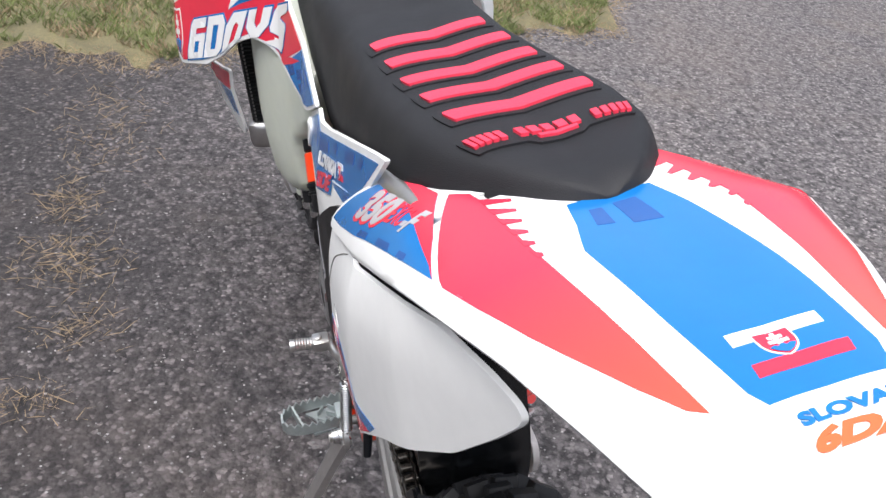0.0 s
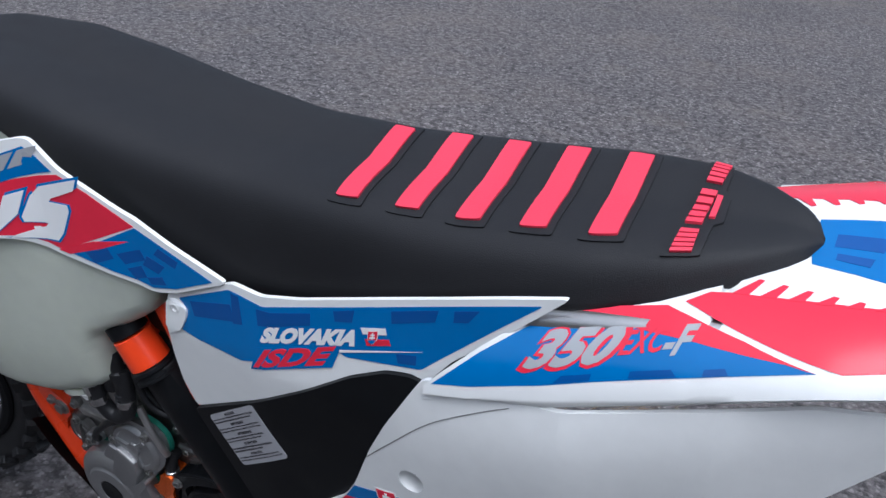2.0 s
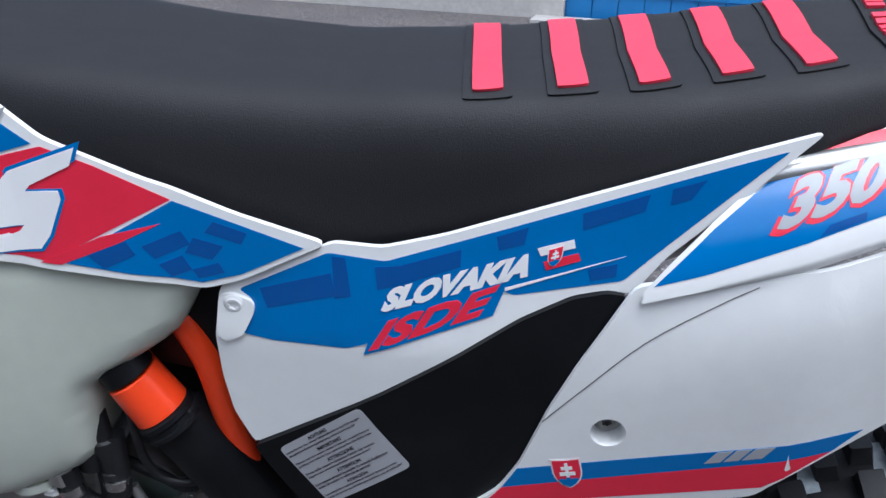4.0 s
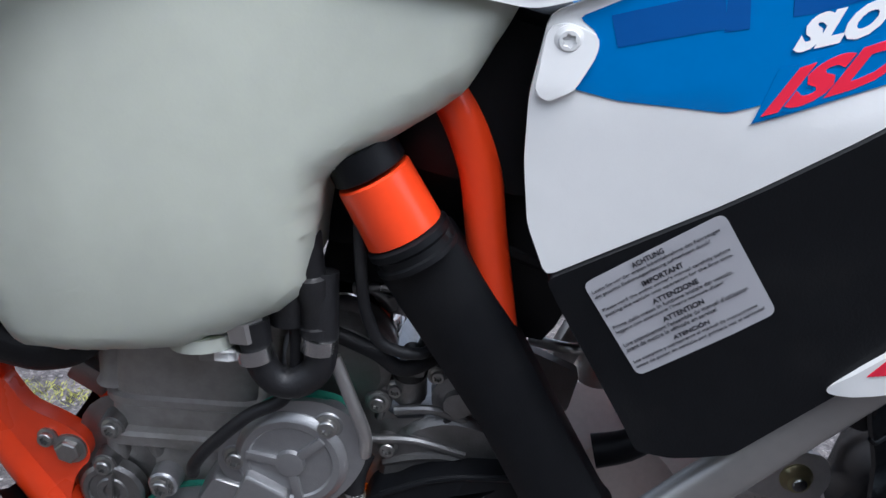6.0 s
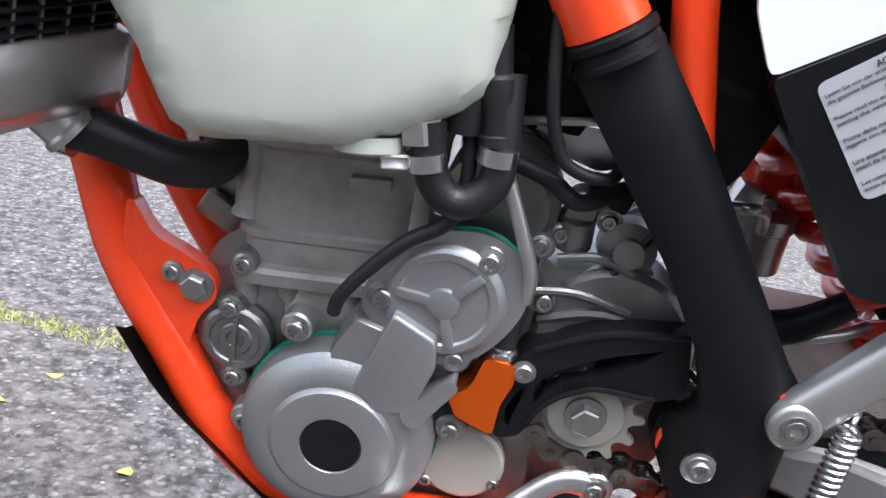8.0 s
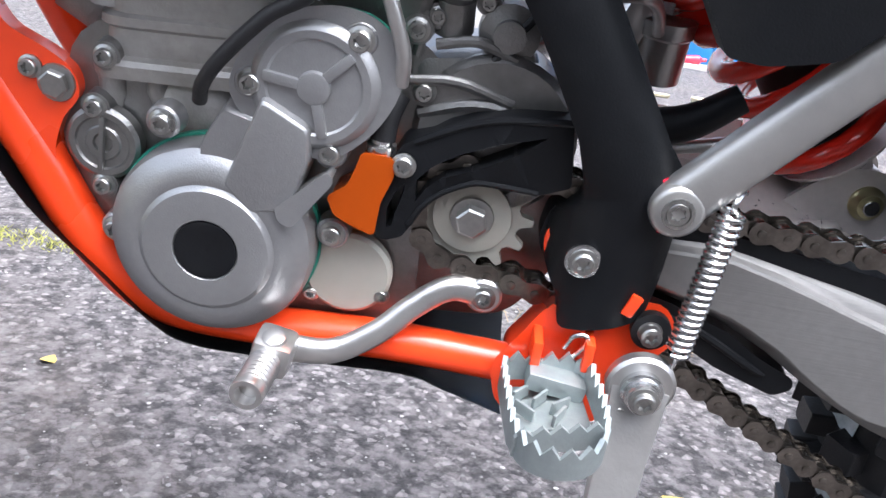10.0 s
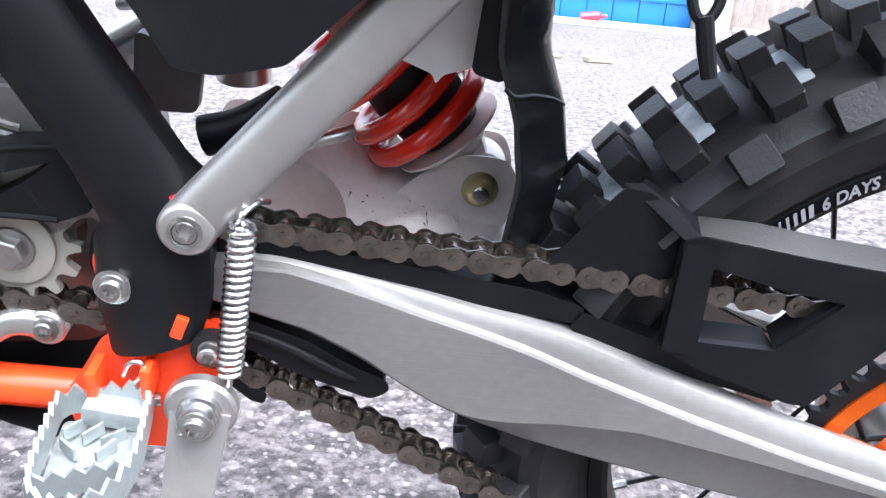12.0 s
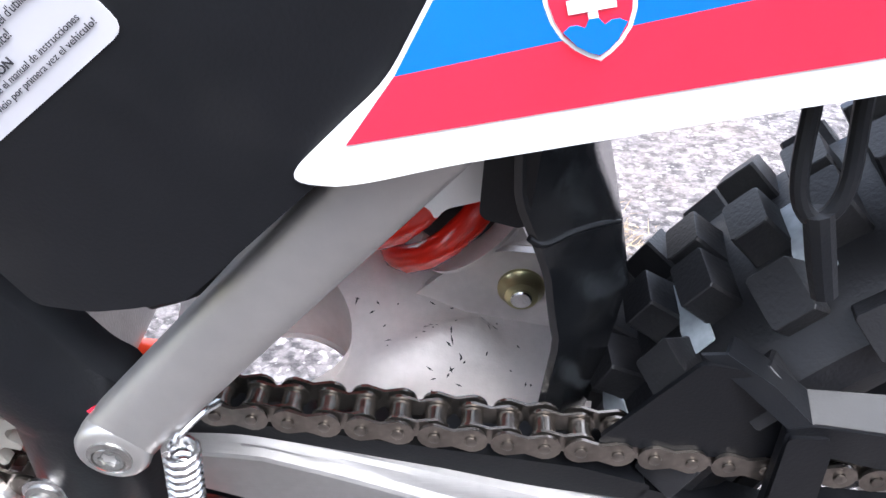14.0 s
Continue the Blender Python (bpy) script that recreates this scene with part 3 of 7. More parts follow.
for quad in ([(0.055, 0.856), (0.104, 0.872), (0.108, 0.856), (0.060, 0.842)], [(0.105, 0.884), (0.114, 0.884), (0.118, 0.857), (0.107, 0.854)], [(0.134, 0.880), (0.150, 0.882), (0.19, 0.896), (0.19, 0.884), (0.15, 0.868), (0.136, 0.864)], [(0.212, 0.906), (0.232, 0.914), (0.230, 0.902), (0.214, 0.897)], [(0.265, 0.925), (0.305, 0.940), (0.303, 0.929), (0.266, 0.914)], [(0.318, 0.944), (0.338, 0.951), (0.330, 0.938), (0.318, 0.934)], [(0.272, 0.888), (0.290, 0.893), (0.290, 0.884), (0.274, 0.880)]):
    part("tone_print", decal(quad, SIDE, 0.0015), DARKBLUE, side_panel)
part("lettering", lettering("SLOVAKIA", (0.1382, 0.8478), (0.2335, 0.8805), (0.1415, 0.8650), SIDE, shear=0.22, bold=0.065, off=0.0026), INK, side_panel)
line = [(0.1268, 0.8142), (0.213, 0.8512), (0.2198, 0.8712), (0.2105, 0.8680), (0.2045, 0.8718), (0.1475, 0.8495), (0.1415, 0.8432), (0.1345, 0.8412)]
part("blue_edge", decal(line, SIDE, 0.0019), BLUE, side_panel)
part("lettering_edge", lettering("ISDE", (0.1275, 0.8152), (0.2130, 0.8510), (0.1345, 0.8412), SIDE, shear=0.25, bold=0.085, off=0.0023), BLUE, side_panel)
part("lettering", lettering("ISDE", (0.1300, 0.8180), (0.2105, 0.8530), (0.1362, 0.8395), SIDE, shear=0.25, bold=0.045, off=0.0031), RED, side_panel)
part("white_edge", decal([(0.2195, 0.8692), (0.2945, 0.8985), (0.2195, 0.8716)], SIDE, 0.0022), INK, side_panel)
part("flag_white", decal([(0.2384, 0.9002), (0.2611, 0.9077), (0.2624, 0.9021), (0.241, 0.8952)], SIDE, 0.0022), INK, side_panel)
part("flag_red", decal([(0.243, 0.8913), (0.2647, 0.8986), (0.2666, 0.8938), (0.2451, 0.8856)], SIDE, 0.0022), RED, side_panel)
shield(0.2500, 0.8955, 0.0085, 0.0125, (0.05, 0.38), SIDE, side_panel, 0.0026)
bolt((0.0369, -0.1042, 0.8431), 0.0055, side_panel, mat=PEARL, high=0.003, name="panel_screw")
line = rounded([(0.0235, 0.8180), (0.0262, 0.8480), (0.0355, 0.8512), (0.0512, 0.8462), (0.0507, 0.8375), (0.0425, 0.8205), (0.030, 0.8130)], 0.004, 3)
part("screw_lug", sheet(line, lambda a, b, off: SIDE(a, b, off + 0.0028), 0.003, 0.006), WHITE, side_panel)

# airbox with its cover
line = rounded([(0.0425, 0.7195), (0.1206, 0.7698), (0.1758, 0.8088), (0.2309, 0.8500), (0.2637, 0.8685), (0.286, 0.874), (0.2985, 0.873), (0.275, 0.8246), (0.2605, 0.785), (0.2436, 0.7301), (0.2302, 0.7043), (0.2085, 0.6780), (0.158, 0.628), (0.1255, 0.6205), (0.1065, 0.6215), (0.0942, 0.6410), (0.052, 0.704)], 0.004, 3)
airbox = part("airbox_cover", sheet(line, AIRBOX, 0.02), BLACK, bike, "matt black airbox side cover")
label = part("warning_label", decal(rounded([(0.0613, 0.7206), (0.1232, 0.7697), (0.1612, 0.7192), (0.0989, 0.6705)], 0.005, 4), AIRBOX), LABEL, airbox, "silver multilingual warning label")
o, e1, e2 = Vector((0.0633, 0.7176)), (Vector((0.1232, 0.7697)) - Vector((0.0613, 0.7206))) * 0.95, (Vector((0.0989, 0.6705)) - Vector((0.0613, 0.7206)))
notice = (("ACHTUNG", "Lesen Sie vor der ersten Inbetriebnahme des Fahrzeuges", "die gesamte Bedienungsanleitung aufmerksam durch!"), ("IMPORTANT", "Please read the entire owner's manual carefully before", "putting the vehicle into operation for the first time."), ("ATTENZIONE", "Prima della messa in funzione iniziale del veicolo,", "leggere con attenzione l'intero manuale d'uso!"), ("ATTENTION", "Lire attentivement l'ensemble du manuel d'utilisation", "avant de mettre le v\u00e9hicule en service!"), ("ATENCI\u00d3N", "Lea completa y atentamente el manual de instrucciones", "antes de poner en servicio por primera vez el veh\u00edculo!"))
for k, rows in enumerate(notice):
    for j, words in enumerate(rows):
        v = -0.03 + k * 0.187 + (0.048, 0.105, 0.158)[j]
        a, b = (0.36, 0.36 + 0.034 * len(words)) if j == 0 else (0.03, 0.03 + 0.0176 * len(words))
        h = 0.05 if j == 0 else 0.042
        p = o + e2 * v
        part("notice_line", lettering(words, p + e1 * a, p + e1 * b, p + e1 * a - e2 * h, AIRBOX, off=0.0022, bold=0.02 if j == 0 else 0.0, step=0.016, step_b=1.0, thick=0.0004), BLACKINK, label)
part("airbox", block((0.175, 0.0, 0.775), (0.24, 0.18, 0.17), (0, -12, 0), 0.02), BLACK, bike, "black plastic airbox under the seat")

# rear number panel
line = rounded([(0.3025, 0.885), (0.2943, 0.8703), (0.2705, 0.8233), (0.255, 0.7857), (0.2382, 0.7328), (0.225, 0.7067), (0.1972, 0.6778), (0.199, 0.6740), (0.2172, 0.6765), (0.2404, 0.6835), (0.3368, 0.7065), (0.404, 0.7235), (0.4165, 0.7391), (0.4808, 0.7947), (0.5367, 0.8364), (0.5856, 0.8797), (0.6262, 0.9296), (0.6451, 0.9556), (0.6463, 0.963), (0.6392, 0.9674), (0.6174, 0.9688), (0.57, 0.965), (0.52, 0.950), (0.408, 0.905), (0.34, 0.890)], 0.007, 3)
number_panel = part("number_panel", sheet(line, NUMBER, 0.004, holes=[disc_outline(0.297, 0.7712, 0.0122, 22)]), PEARL, bike, "plain greyish-white rear side number panel")
part("screw_well", turned([(0.0, 0.0122), (0.0, 0.0132), (-0.018, 0.011), (-0.018, 0.0001)], (0.297, -0.1225, 0.7712), (0, -1, 0), 24, caps=False), PEARL, number_panel)
bolt((0.297, -0.1065, 0.7712), 0.006, number_panel, mat=CASTING)
part("blue_stripe", decal([(0.2375, 0.7298), (0.3315, 0.7538), (0.43, 0.779), (0.4645, 0.7885), (0.4475, 0.7690), (0.4033, 0.757), (0.2276, 0.7099)], NUMBER), BLUE, number_panel)
part("red_stripe", decal([(0.2276, 0.7099), (0.4033, 0.757), (0.4475, 0.7690), (0.4202, 0.7446), (0.4074, 0.7335), (0.2139, 0.6892)], NUMBER), RED, number_panel)
slanted_mark((0.365, 0.752), (0.402, 0.762), (0.370, 0.763), NUMBER, SILVERINK, number_panel, 0.0017)
shield(0.2735, 0.7302, 0.0185, 0.0262, (-0.25, 0.22), NUMBER, number_panel, 0.0010)
part("panel_seam", tube([NUMBER(a, b, 0.0003) for a, b in ((0.252, 0.776), (0.2765, 0.8063), (0.3126, 0.8472), (0.3543, 0.8783), (0.3759, 0.8919))], 0.0004, 6, 4), CASTING, number_panel)

# tail: fender and side in one moulding, with a lower lip
rings = []
for x in [0.306 + 0.0034 * k for k in range(28)] + list(np.linspace(0.402, 1.1, 70)):
    x = float(x)
    hi = 2.0 if x > 0.5 else lerp(x, [0.306, 0.32, 0.344, 0.3718, 0.398, 0.42, 0.47, 0.5], [0.06, 0.17, 0.34, 0.50, 0.62, 0.70, 0.80, 1.0])
    e = tail_point(x, 0.0)
    lip = lerp(x, [0.306, 0.34, 0.40, 0.49, 0.55, 1.1], [0.001, 0.003, 0.008, 0.006, 0.005, 0.004])
    row = [e + Vector((0, 0.004, -lip)), e + Vector((0, 0.0012, -lip * 0.5))] + [tail_point(x, v) for v in np.linspace(0.0, hi, 37)]
    f = row[-1]
    row += [f + Vector((0, -0.0012, -lip * 0.5)), f + Vector((0, -0.004, -lip))] if x > 0.5 else [f, f]
    rings.append(row)
bm = ring_loft(rings, closed=False)
bmesh.ops.solidify(bm, geom=bm.faces, thickness=0.0035)
bmesh.ops.remove_doubles(bm, verts=bm.verts, dist=1e-5)
tail = part("rear_fender", bm, WHITE, bike, "white rear fender with blue and red decals", sharp=50)
SB = 0.05
line = [(0.312, 0.075), (0.345, 0.085), (0.39, 0.115), (0.433, 0.148), (0.50, 0.185), (0.563, 0.225), (0.518, 0.43), (0.464, 0.615), (0.43, 0.60), (0.398, 0.555), (0.3735, 0.462), (0.344, 0.30), (0.325, 0.165)]
part("blue_decal", decal(line, TAIL, step_b=SB), BLUE, tail)
part("red_decal", decal([(0.398, 0.555), (0.43, 0.60), (0.464, 0.615), (0.518, 0.43), (0.563, 0.225), (0.545, 0.29), (0.489, 0.410), (0.44, 0.495)], TAIL, 0.0014, step_b=SB), RED, tail)
for quad in ([(0.405, 0.135), (0.43, 0.155), (0.43, 0.20), (0.41, 0.185)], [(0.455, 0.17), (0.485, 0.185), (0.48, 0.235), (0.455, 0.22)], [(0.50, 0.19), (0.515, 0.20), (0.512, 0.25), (0.50, 0.24)]):
    part("tone_print", decal(quad, TAIL, 0.0014, step_b=SB), DARKBLUE, tail)
part("lettering_edge", lettering("350", (0.3755, 0.185), (0.4425, 0.245), (0.3835, 0.46), TAIL, off=0.0019, shear=0.25, bold=0.07, step=0.012, step_b=SB), RED, tail)
part("lettering", lettering("350", (0.3800, 0.215), (0.4400, 0.265), (0.3855, 0.452), TAIL, off=0.0026, shear=0.25, bold=0.045, step=0.012, step_b=SB), SILVERINK, tail)
part("lettering", lettering("EXC", (0.4435, 0.315), (0.4715, 0.345), (0.4440, 0.465), TAIL, off=0.0023, shear=0.25, bold=0.02, step=0.012, step_b=SB), RED, tail)
part("lettering", lettering("-F", (0.4705, 0.315), (0.4885, 0.335), (0.4712, 0.50), TAIL, off=0.0023, shear=0.25, bold=0.035, step=0.012, step_b=SB), SILVERINK, tail)
for m in (lambda v: v, lambda v: 2 - v):
    line = [(0.474, 0.64), (0.487, 0.70), (0.50, 0.705), (0.56, 0.690), (0.62, 0.665), (0.69, 0.635), (0.7435, 0.596), (0.737, 0.53), (0.715, 0.45), (0.675, 0.345), (0.6517, 0.292), (0.61, 0.245), (0.5765, 0.222), (0.527, 0.43)]
    part("red_decal", decal([(a, m(b)) for a, b in line], TAIL, step_b=SB), FADE, tail, "glossy decal fading from red to orange")
    for k in range(6):
        a, e = 0.500 + 0.0168 * k, 0.79 - 0.0195 * k
        line = [(a, 0.700 - 0.007 * k), (a + 0.0105, 0.698 - 0.007 * k), (a + 0.0175 - 0.0015 * k, e - 0.006), (a + 0.0140 - 0.0015 * k, e)]
        part("red_dash", decal([(p, m(q)) for p, q in line], TAIL, 0.0014, step_b=SB), RED, tail)
part("blue_decal", decal([(0.5415, 0.899), (0.538, 1.0), (0.5385, 1.138), (0.575, 1.16), (0.602, 1.185), (0.68, 1.262), (0.7312, 1.30), (0.7495, 1.255), (0.7505, 1.0), (0.7514, 0.798), (0.742, 0.775), (0.68, 0.785), (0.601, 0.803), (0.57, 0.86)], TAIL, step_b=SB), BLUE, tail)
for quad in ([(0.555, 0.93), (0.555, 0.965), (0.578, 0.95), (0.576, 0.905)], [(0.552, 1.0), (0.552, 1.06), (0.586, 1.06), (0.582, 0.99)]):
    part("tone_print", decal(quad, TAIL, 0.0014, step_b=SB), DARKBLUE, tail)
part("flag_white", decal([(0.7059, 0.881), (0.7049, 1.169), (0.7134, 1.168), (0.7150, 0.872)], TAIL, 0.0016, step_b=SB), INK, tail)
part("flag_red", decal([(0.7287, 0.867), (0.727, 1.192), (0.7355, 1.178), (0.7369, 0.852)], TAIL, 0.0016, step_b=SB), RED, tail)
FLIP = lambda a, b, off: TAIL(0.7195 + (0.995 - b) * 0.11, 0.995 + (a - 0.7195) * 10.5, off)
shield(0.7195, 0.995, 0.0095, 0.15, (0, 0), FLIP, tail, 0.0018, step_b=0.05)
TEXT = lambda a, b, off: TAIL(b, a, off)
part("lettering", lettering("SLOVAKIA", (0.825, 0.767), (1.30, 0.7655), (0.835, 0.7600), TEXT, off=0.0016, bold=0.05, step=0.05, step_b=0.012), BLUE, tail)
part("lettering", lettering("6DAYS", (0.775, 0.7806), (1.33, 0.7795), (0.83, 0.7695), TEXT, off=0.0016, bold=0.06, shear=0.15, step=0.05, step_b=0.012), ORANGERED, tail)

# tank
def shroud_low(x):
    return lerp(x, [-0.392, -0.29, -0.283, -0.2437, -0.1999, -0.1526, -0.1175, -0.083, -0.028, 0.024, 0.082], [0.77, 0.802, 0.8055, 0.8277, 0.8615, 0.88, 0.8803, 0.8705, 0.861, 0.856, 0.88])


TANK_EDGE = smooth_line([Vector((a, b, 0)) for a, b in ((-0.312, 0.800), (-0.300, 0.762), (-0.2715, 0.7135), (-0.256, 0.691), (-0.2425, 0.660), (-0.2325, 0.6510), (-0.2044, 0.6525), (-0.1838, 0.6535), (-0.155, 0.6550), (-0.1375, 0.6600), (-0.1085, 0.6740), (-0.0925, 0.6835), (-0.0865, 0.696), (-0.0845, 0.7036), (-0.0800, 0.744), (-0.0735, 0.7625), (-0.043, 0.784), (-0.0195, 0.8013), (-0.0085, 0.812), (0.003, 0.8345), (0.0105, 0.849), (0.020, 0.875))], 3)


def tank_y(x, z):
    """Half-width of the tank: full in the middle, rolled over towards its free edge and tucked in under the shroud."""
    near = min((Vector((x, z, 0)) - a.lerp(b, min(1.0, max(0.0, (Vector((x, z, 0)) - a).dot(b - a) / (b - a).length_squared)))).length for a, b in zip(TANK_EDGE, TANK_EDGE[1:]))
    w = lerp(x, [-0.31, -0.285, -0.27, -0.25, -0.2, -0.15, -0.1, -0.078, -0.04, 0.0, 0.014], [0.118, 0.134, 0.142, 0.149, 0.148, 0.137, 0.122, 0.116, 0.110, 0.106, 0.104])
    w -= 0.55 * max(0.0, 0.76 - z) ** 2 * 1.8 + 0.3 * max(0.0, z - 0.78) ** 2
    r = 0.018
    w -= r - math.sqrt(max(0.0, r * r - max(0.0, r - near) ** 2))
    low = shroud_low(x)
    tuck = min(1.0, max(0.0, (z - low + 0.016) / 0.016))
    return w - tuck * max(0.0, w - (shroud_y(x, z) - 0.008))


line = [(p.x, p.y) for p in TANK_EDGE] + [(0.02, 0.895), (-0.10, 0.93), (-0.22, 0.91), (-0.30, 0.85)]
bm = drape(flat(line), on_y(tank_y), 0.0, -0.085, 0.010)
tank = part("fuel_tank", bm, TANK, bike, "milky translucent plastic fuel tank", sharp=75)
far_tank = part("tank_half", drape(flat(line), on_y(lambda x, z: -tank_y(x, z)), 0.0, 0.085, 0.016), TANK, tank, sharp=75)
part("tank_top", ring_loft([[Vector((x, w * math.sin(a), z + h * math.cos(a))) for a in np.linspace(-1.57, 1.57, 17)] for x, w, z, h in ((-0.43, 0.05, 0.93, 0.02), (-0.40, 0.085, 0.93, 0.05), (-0.33, 0.105, 0.93, 0.08), (-0.24, 0.095, 0.93, 0.060), (-0.16, 0.06, 0.93, 0.04))], closed=False), TANK, tank)
part("drain_boss", turned([(0, 0.02), (0.008, 0.019), (0.010, 0.012)], (-0.145, -0.100, 0.660), (0.1, -0.15, -1), 24), TANK, tank)
bolt((-0.130, -0.102, 0.652), 0.009, tank, axis=(0.1, -0.3, -1), hexed=True, mat=WHITE, high=0.007, name="drain_plug")

# shroud
def in_shroud(a, b, off):
    """The shroud's skin, kept above its lower edge."""
    return SHROUD(a, max(b, shroud_low(a) + 0.004), off)


line = rounded([(-0.0745, 0.9584), (-0.1031, 0.9847), (-0.1803, 0.9675), (-0.2592, 0.9279), (-0.2786, 0.9518), (-0.3054, 0.9733), (-0.4050, 0.9350), (-0.4400, 0.8750), (-0.4300, 0.8000), (-0.3920, 0.7700), (-0.2898, 0.8011), (-0.2830, 0.8055), (-0.2437, 0.8277), (-0.1999, 0.8615), (-0.1635, 0.8779), (-0.1431, 0.8818), (-0.1175, 0.8803), (-0.083, 0.8705), (-0.028, 0.861), (0.0185, 0.856), (0.045, 0.864), (0.102, 0.893), (0.0412, 0.9107), (-0.0187, 0.9328)], 0.007, 3)
shroud = part("radiator_shroud", sheet(line, SHROUD, 0.004), WHITE, bike, "white radiator shroud with blue and red racing decals")
part("red_decal", decal([(-0.1653, 0.9498), (-0.2593, 0.9115), (-0.3650, 0.8740), (-0.4250, 0.8480), (-0.4180, 0.7920), (-0.3720, 0.7810), (-0.2960, 0.8071), (-0.2436, 0.8345), (-0.2045, 0.8640), (-0.1635, 0.8838), (-0.1152, 0.8854), (-0.08, 0.876), (0.001, 0.918), (-0.045, 0.941), (-0.075, 0.9535), (-0.1151, 0.9441), (-0.1703, 0.9275)], SHROUD), RED, shroud)
part("blue_decal", decal([(-0.2164, 0.9003), (-0.1982, 0.9376), (-0.1056, 0.9760), (-0.080, 0.9555), (-0.1136, 0.9459), (-0.1804, 0.9184)], SHROUD, 0.0016), BLUE, shroud)
part("white_edge", decal([(-0.1652, 0.9469), (-0.1763, 0.9289), (-0.2164, 0.9003), (-0.1982, 0.9376), (-0.1844, 0.9482)], SHROUD, 0.0019), INK, shroud)
part("blue_decal", decal([(0.002, 0.9175), (0.045, 0.9035), (0.087, 0.8895), (0.045, 0.8685), (0.0185, 0.861), (-0.028, 0.866), (-0.072, 0.875)], SHROUD, 0.0016), BLUE, shroud)
for quad in ([(-0.02, 0.886), (0.006, 0.897), (0.012, 0.888), (-0.012, 0.877)], [(0.014, 0.893), (0.034, 0.888), (0.026, 0.878), (0.008, 0.882)], [(0.028, 0.905), (0.05, 0.898), (0.046, 0.890), (0.022, 0.897)], [(0.012, 0.870), (0.03, 0.876), (0.034, 0.869), (0.016, 0.864)]):
    part("tone_print", decal(quad, SHROUD, 0.0021), DARKBLUE, shroud)
GLYPHS = {
    "6": ([(0, 0), (0, 0.86), (0.14, 1), (0.95, 1), (0.95, 0.76), (0.38, 0.76), (0.38, 0.62), (1, 0.62), (1, 0)], [(0.38, 0.16), (0.38, 0.44), (0.66, 0.44), (0.66, 0.16)]),
    "D": ([(0, 0), (0, 1), (0.8, 1), (1, 0.8), (1, 0.2), (0.8, 0)], [(0.36, 0.2), (0.36, 0.78), (0.66, 0.78), (0.66, 0.2)]),
    "A": ([(0, 0), (0, 0.72), (0.3, 1), (1, 1), (1, 0), (0.66, 0), (0.66, 0.70), (0.52, 0.78), (0.42, 0.72), (0.36, 0.60), (0.36, 0)], None),
    "Y": ([(0.3, 0), (0.3, 0.38), (0, 0.62), (0, 1), (0.36, 1), (0.36, 0.70), (0.5, 0.58), (0.64, 0.70), (0.64, 1), (1, 1), (1, 0.62), (0.68, 0.38), (0.68, 0)], None),
    "S": ([(0, 0), (0, 0.27), (0.54, 0.29), (0.58, 0.34), (0.08, 0.46), (0, 0.56), (0.05, 0.88), (0.18, 1), (1, 1), (1, 0.82), (0.52, 0.76), (0.48, 0.71), (0.93, 0.59), (1, 0.48), (0.98, 0.12), (0.9, 0)], None),
}


def block_word(word, low, right, up, surface, parent, lean, gap=0.09):
    """A word in angular block letters, white with a blue edge, between three corners."""
    low, right, up = Vector(low), Vector(right), Vector(up)
    cell = 1.0 / (len(word) + gap * (len(word) - 1))
    for k, ch in enumerate(word):
        u0 = k * cell * (1 + gap)

        def put(a, b):
            p = low + (right - low) * (u0 + cell * a + cell * lean * (b - 0.5)) + (up - low) * b
            return (p.x, max(p.y, shroud_low(p.x) + 0.003))
        line, hole = GLYPHS[ch]
        edge = [put(0.5 + (a - 0.5) * 1.11, 0.5 + (b - 0.5) * 1.09) for a, b in line]
        part("letter_edge", decal(edge, surface, 0.0023, step=0.012), BLUE, parent)
        part("letter", decal([put(a, b) for a, b in line], surface, 0.0030, step=0.012, holes=[[put(a, b) for a, b in hole]] if hole else ()), INK, parent)


part("red_stripe", decal([(-0.085, 0.8755), (-0.072, 0.8735), (-0.035, 0.888), (-0.006, 0.9020), (-0.045, 0.893)], SHROUD, 0.0021), RED, shroud)
for quad in ([(-0.055, 0.880), (-0.03, 0.890), (-0.024, 0.880), (-0.045, 0.870)], [(-0.01, 0.873), (0.006, 0.880), (0.012, 0.870), (-0.002, 0.864)]):
    part("tone_print", decal(quad, SHROUD, 0.0021), DARKBLUE, shroud)
block_word("6DAYS", (-0.3433, 0.7919), (-0.0699, 0.8900), (-0.3352, 0.8523), SHROUD, shroud, 0.3)
slanted_mark((-0.1578, 0.9394), (-0.1015, 0.9607), (-0.1501, 0.9566), SHROUD, SILVERINK, shroud, 0.0024)
shield(-0.381, 0.822, 0.034, 0.066, (-0.12, 0.25), SHROUD, shroud, 0.0018)
line = rounded([(-0.26, 0.90), (-0.36, 0.935), (-0.41, 0.945), (-0.47, 0.91), (-0.505, 0.86), (-0.49, 0.79), (-0.46, 0.768), (-0.38, 0.775), (-0.3, 0.82)], 0.008, 3)
far = on_y(lambda x, z: -shroud_y(x + 0.03, z) + 0.9 * max(0.0, z - 0.86))
part("far_shroud", sheet(line, far, 0.004), WHITE, bike, "white radiator shroud on the far side")
def lobe_y(x, z):
    return lerp(x, [-0.46, -0.43, -0.40, -0.3], [0.201, 0.212, 0.210, 0.184]) - 0.12 * max(0, z - 0.80) - 0.2 * max(0, 0.75 - z)


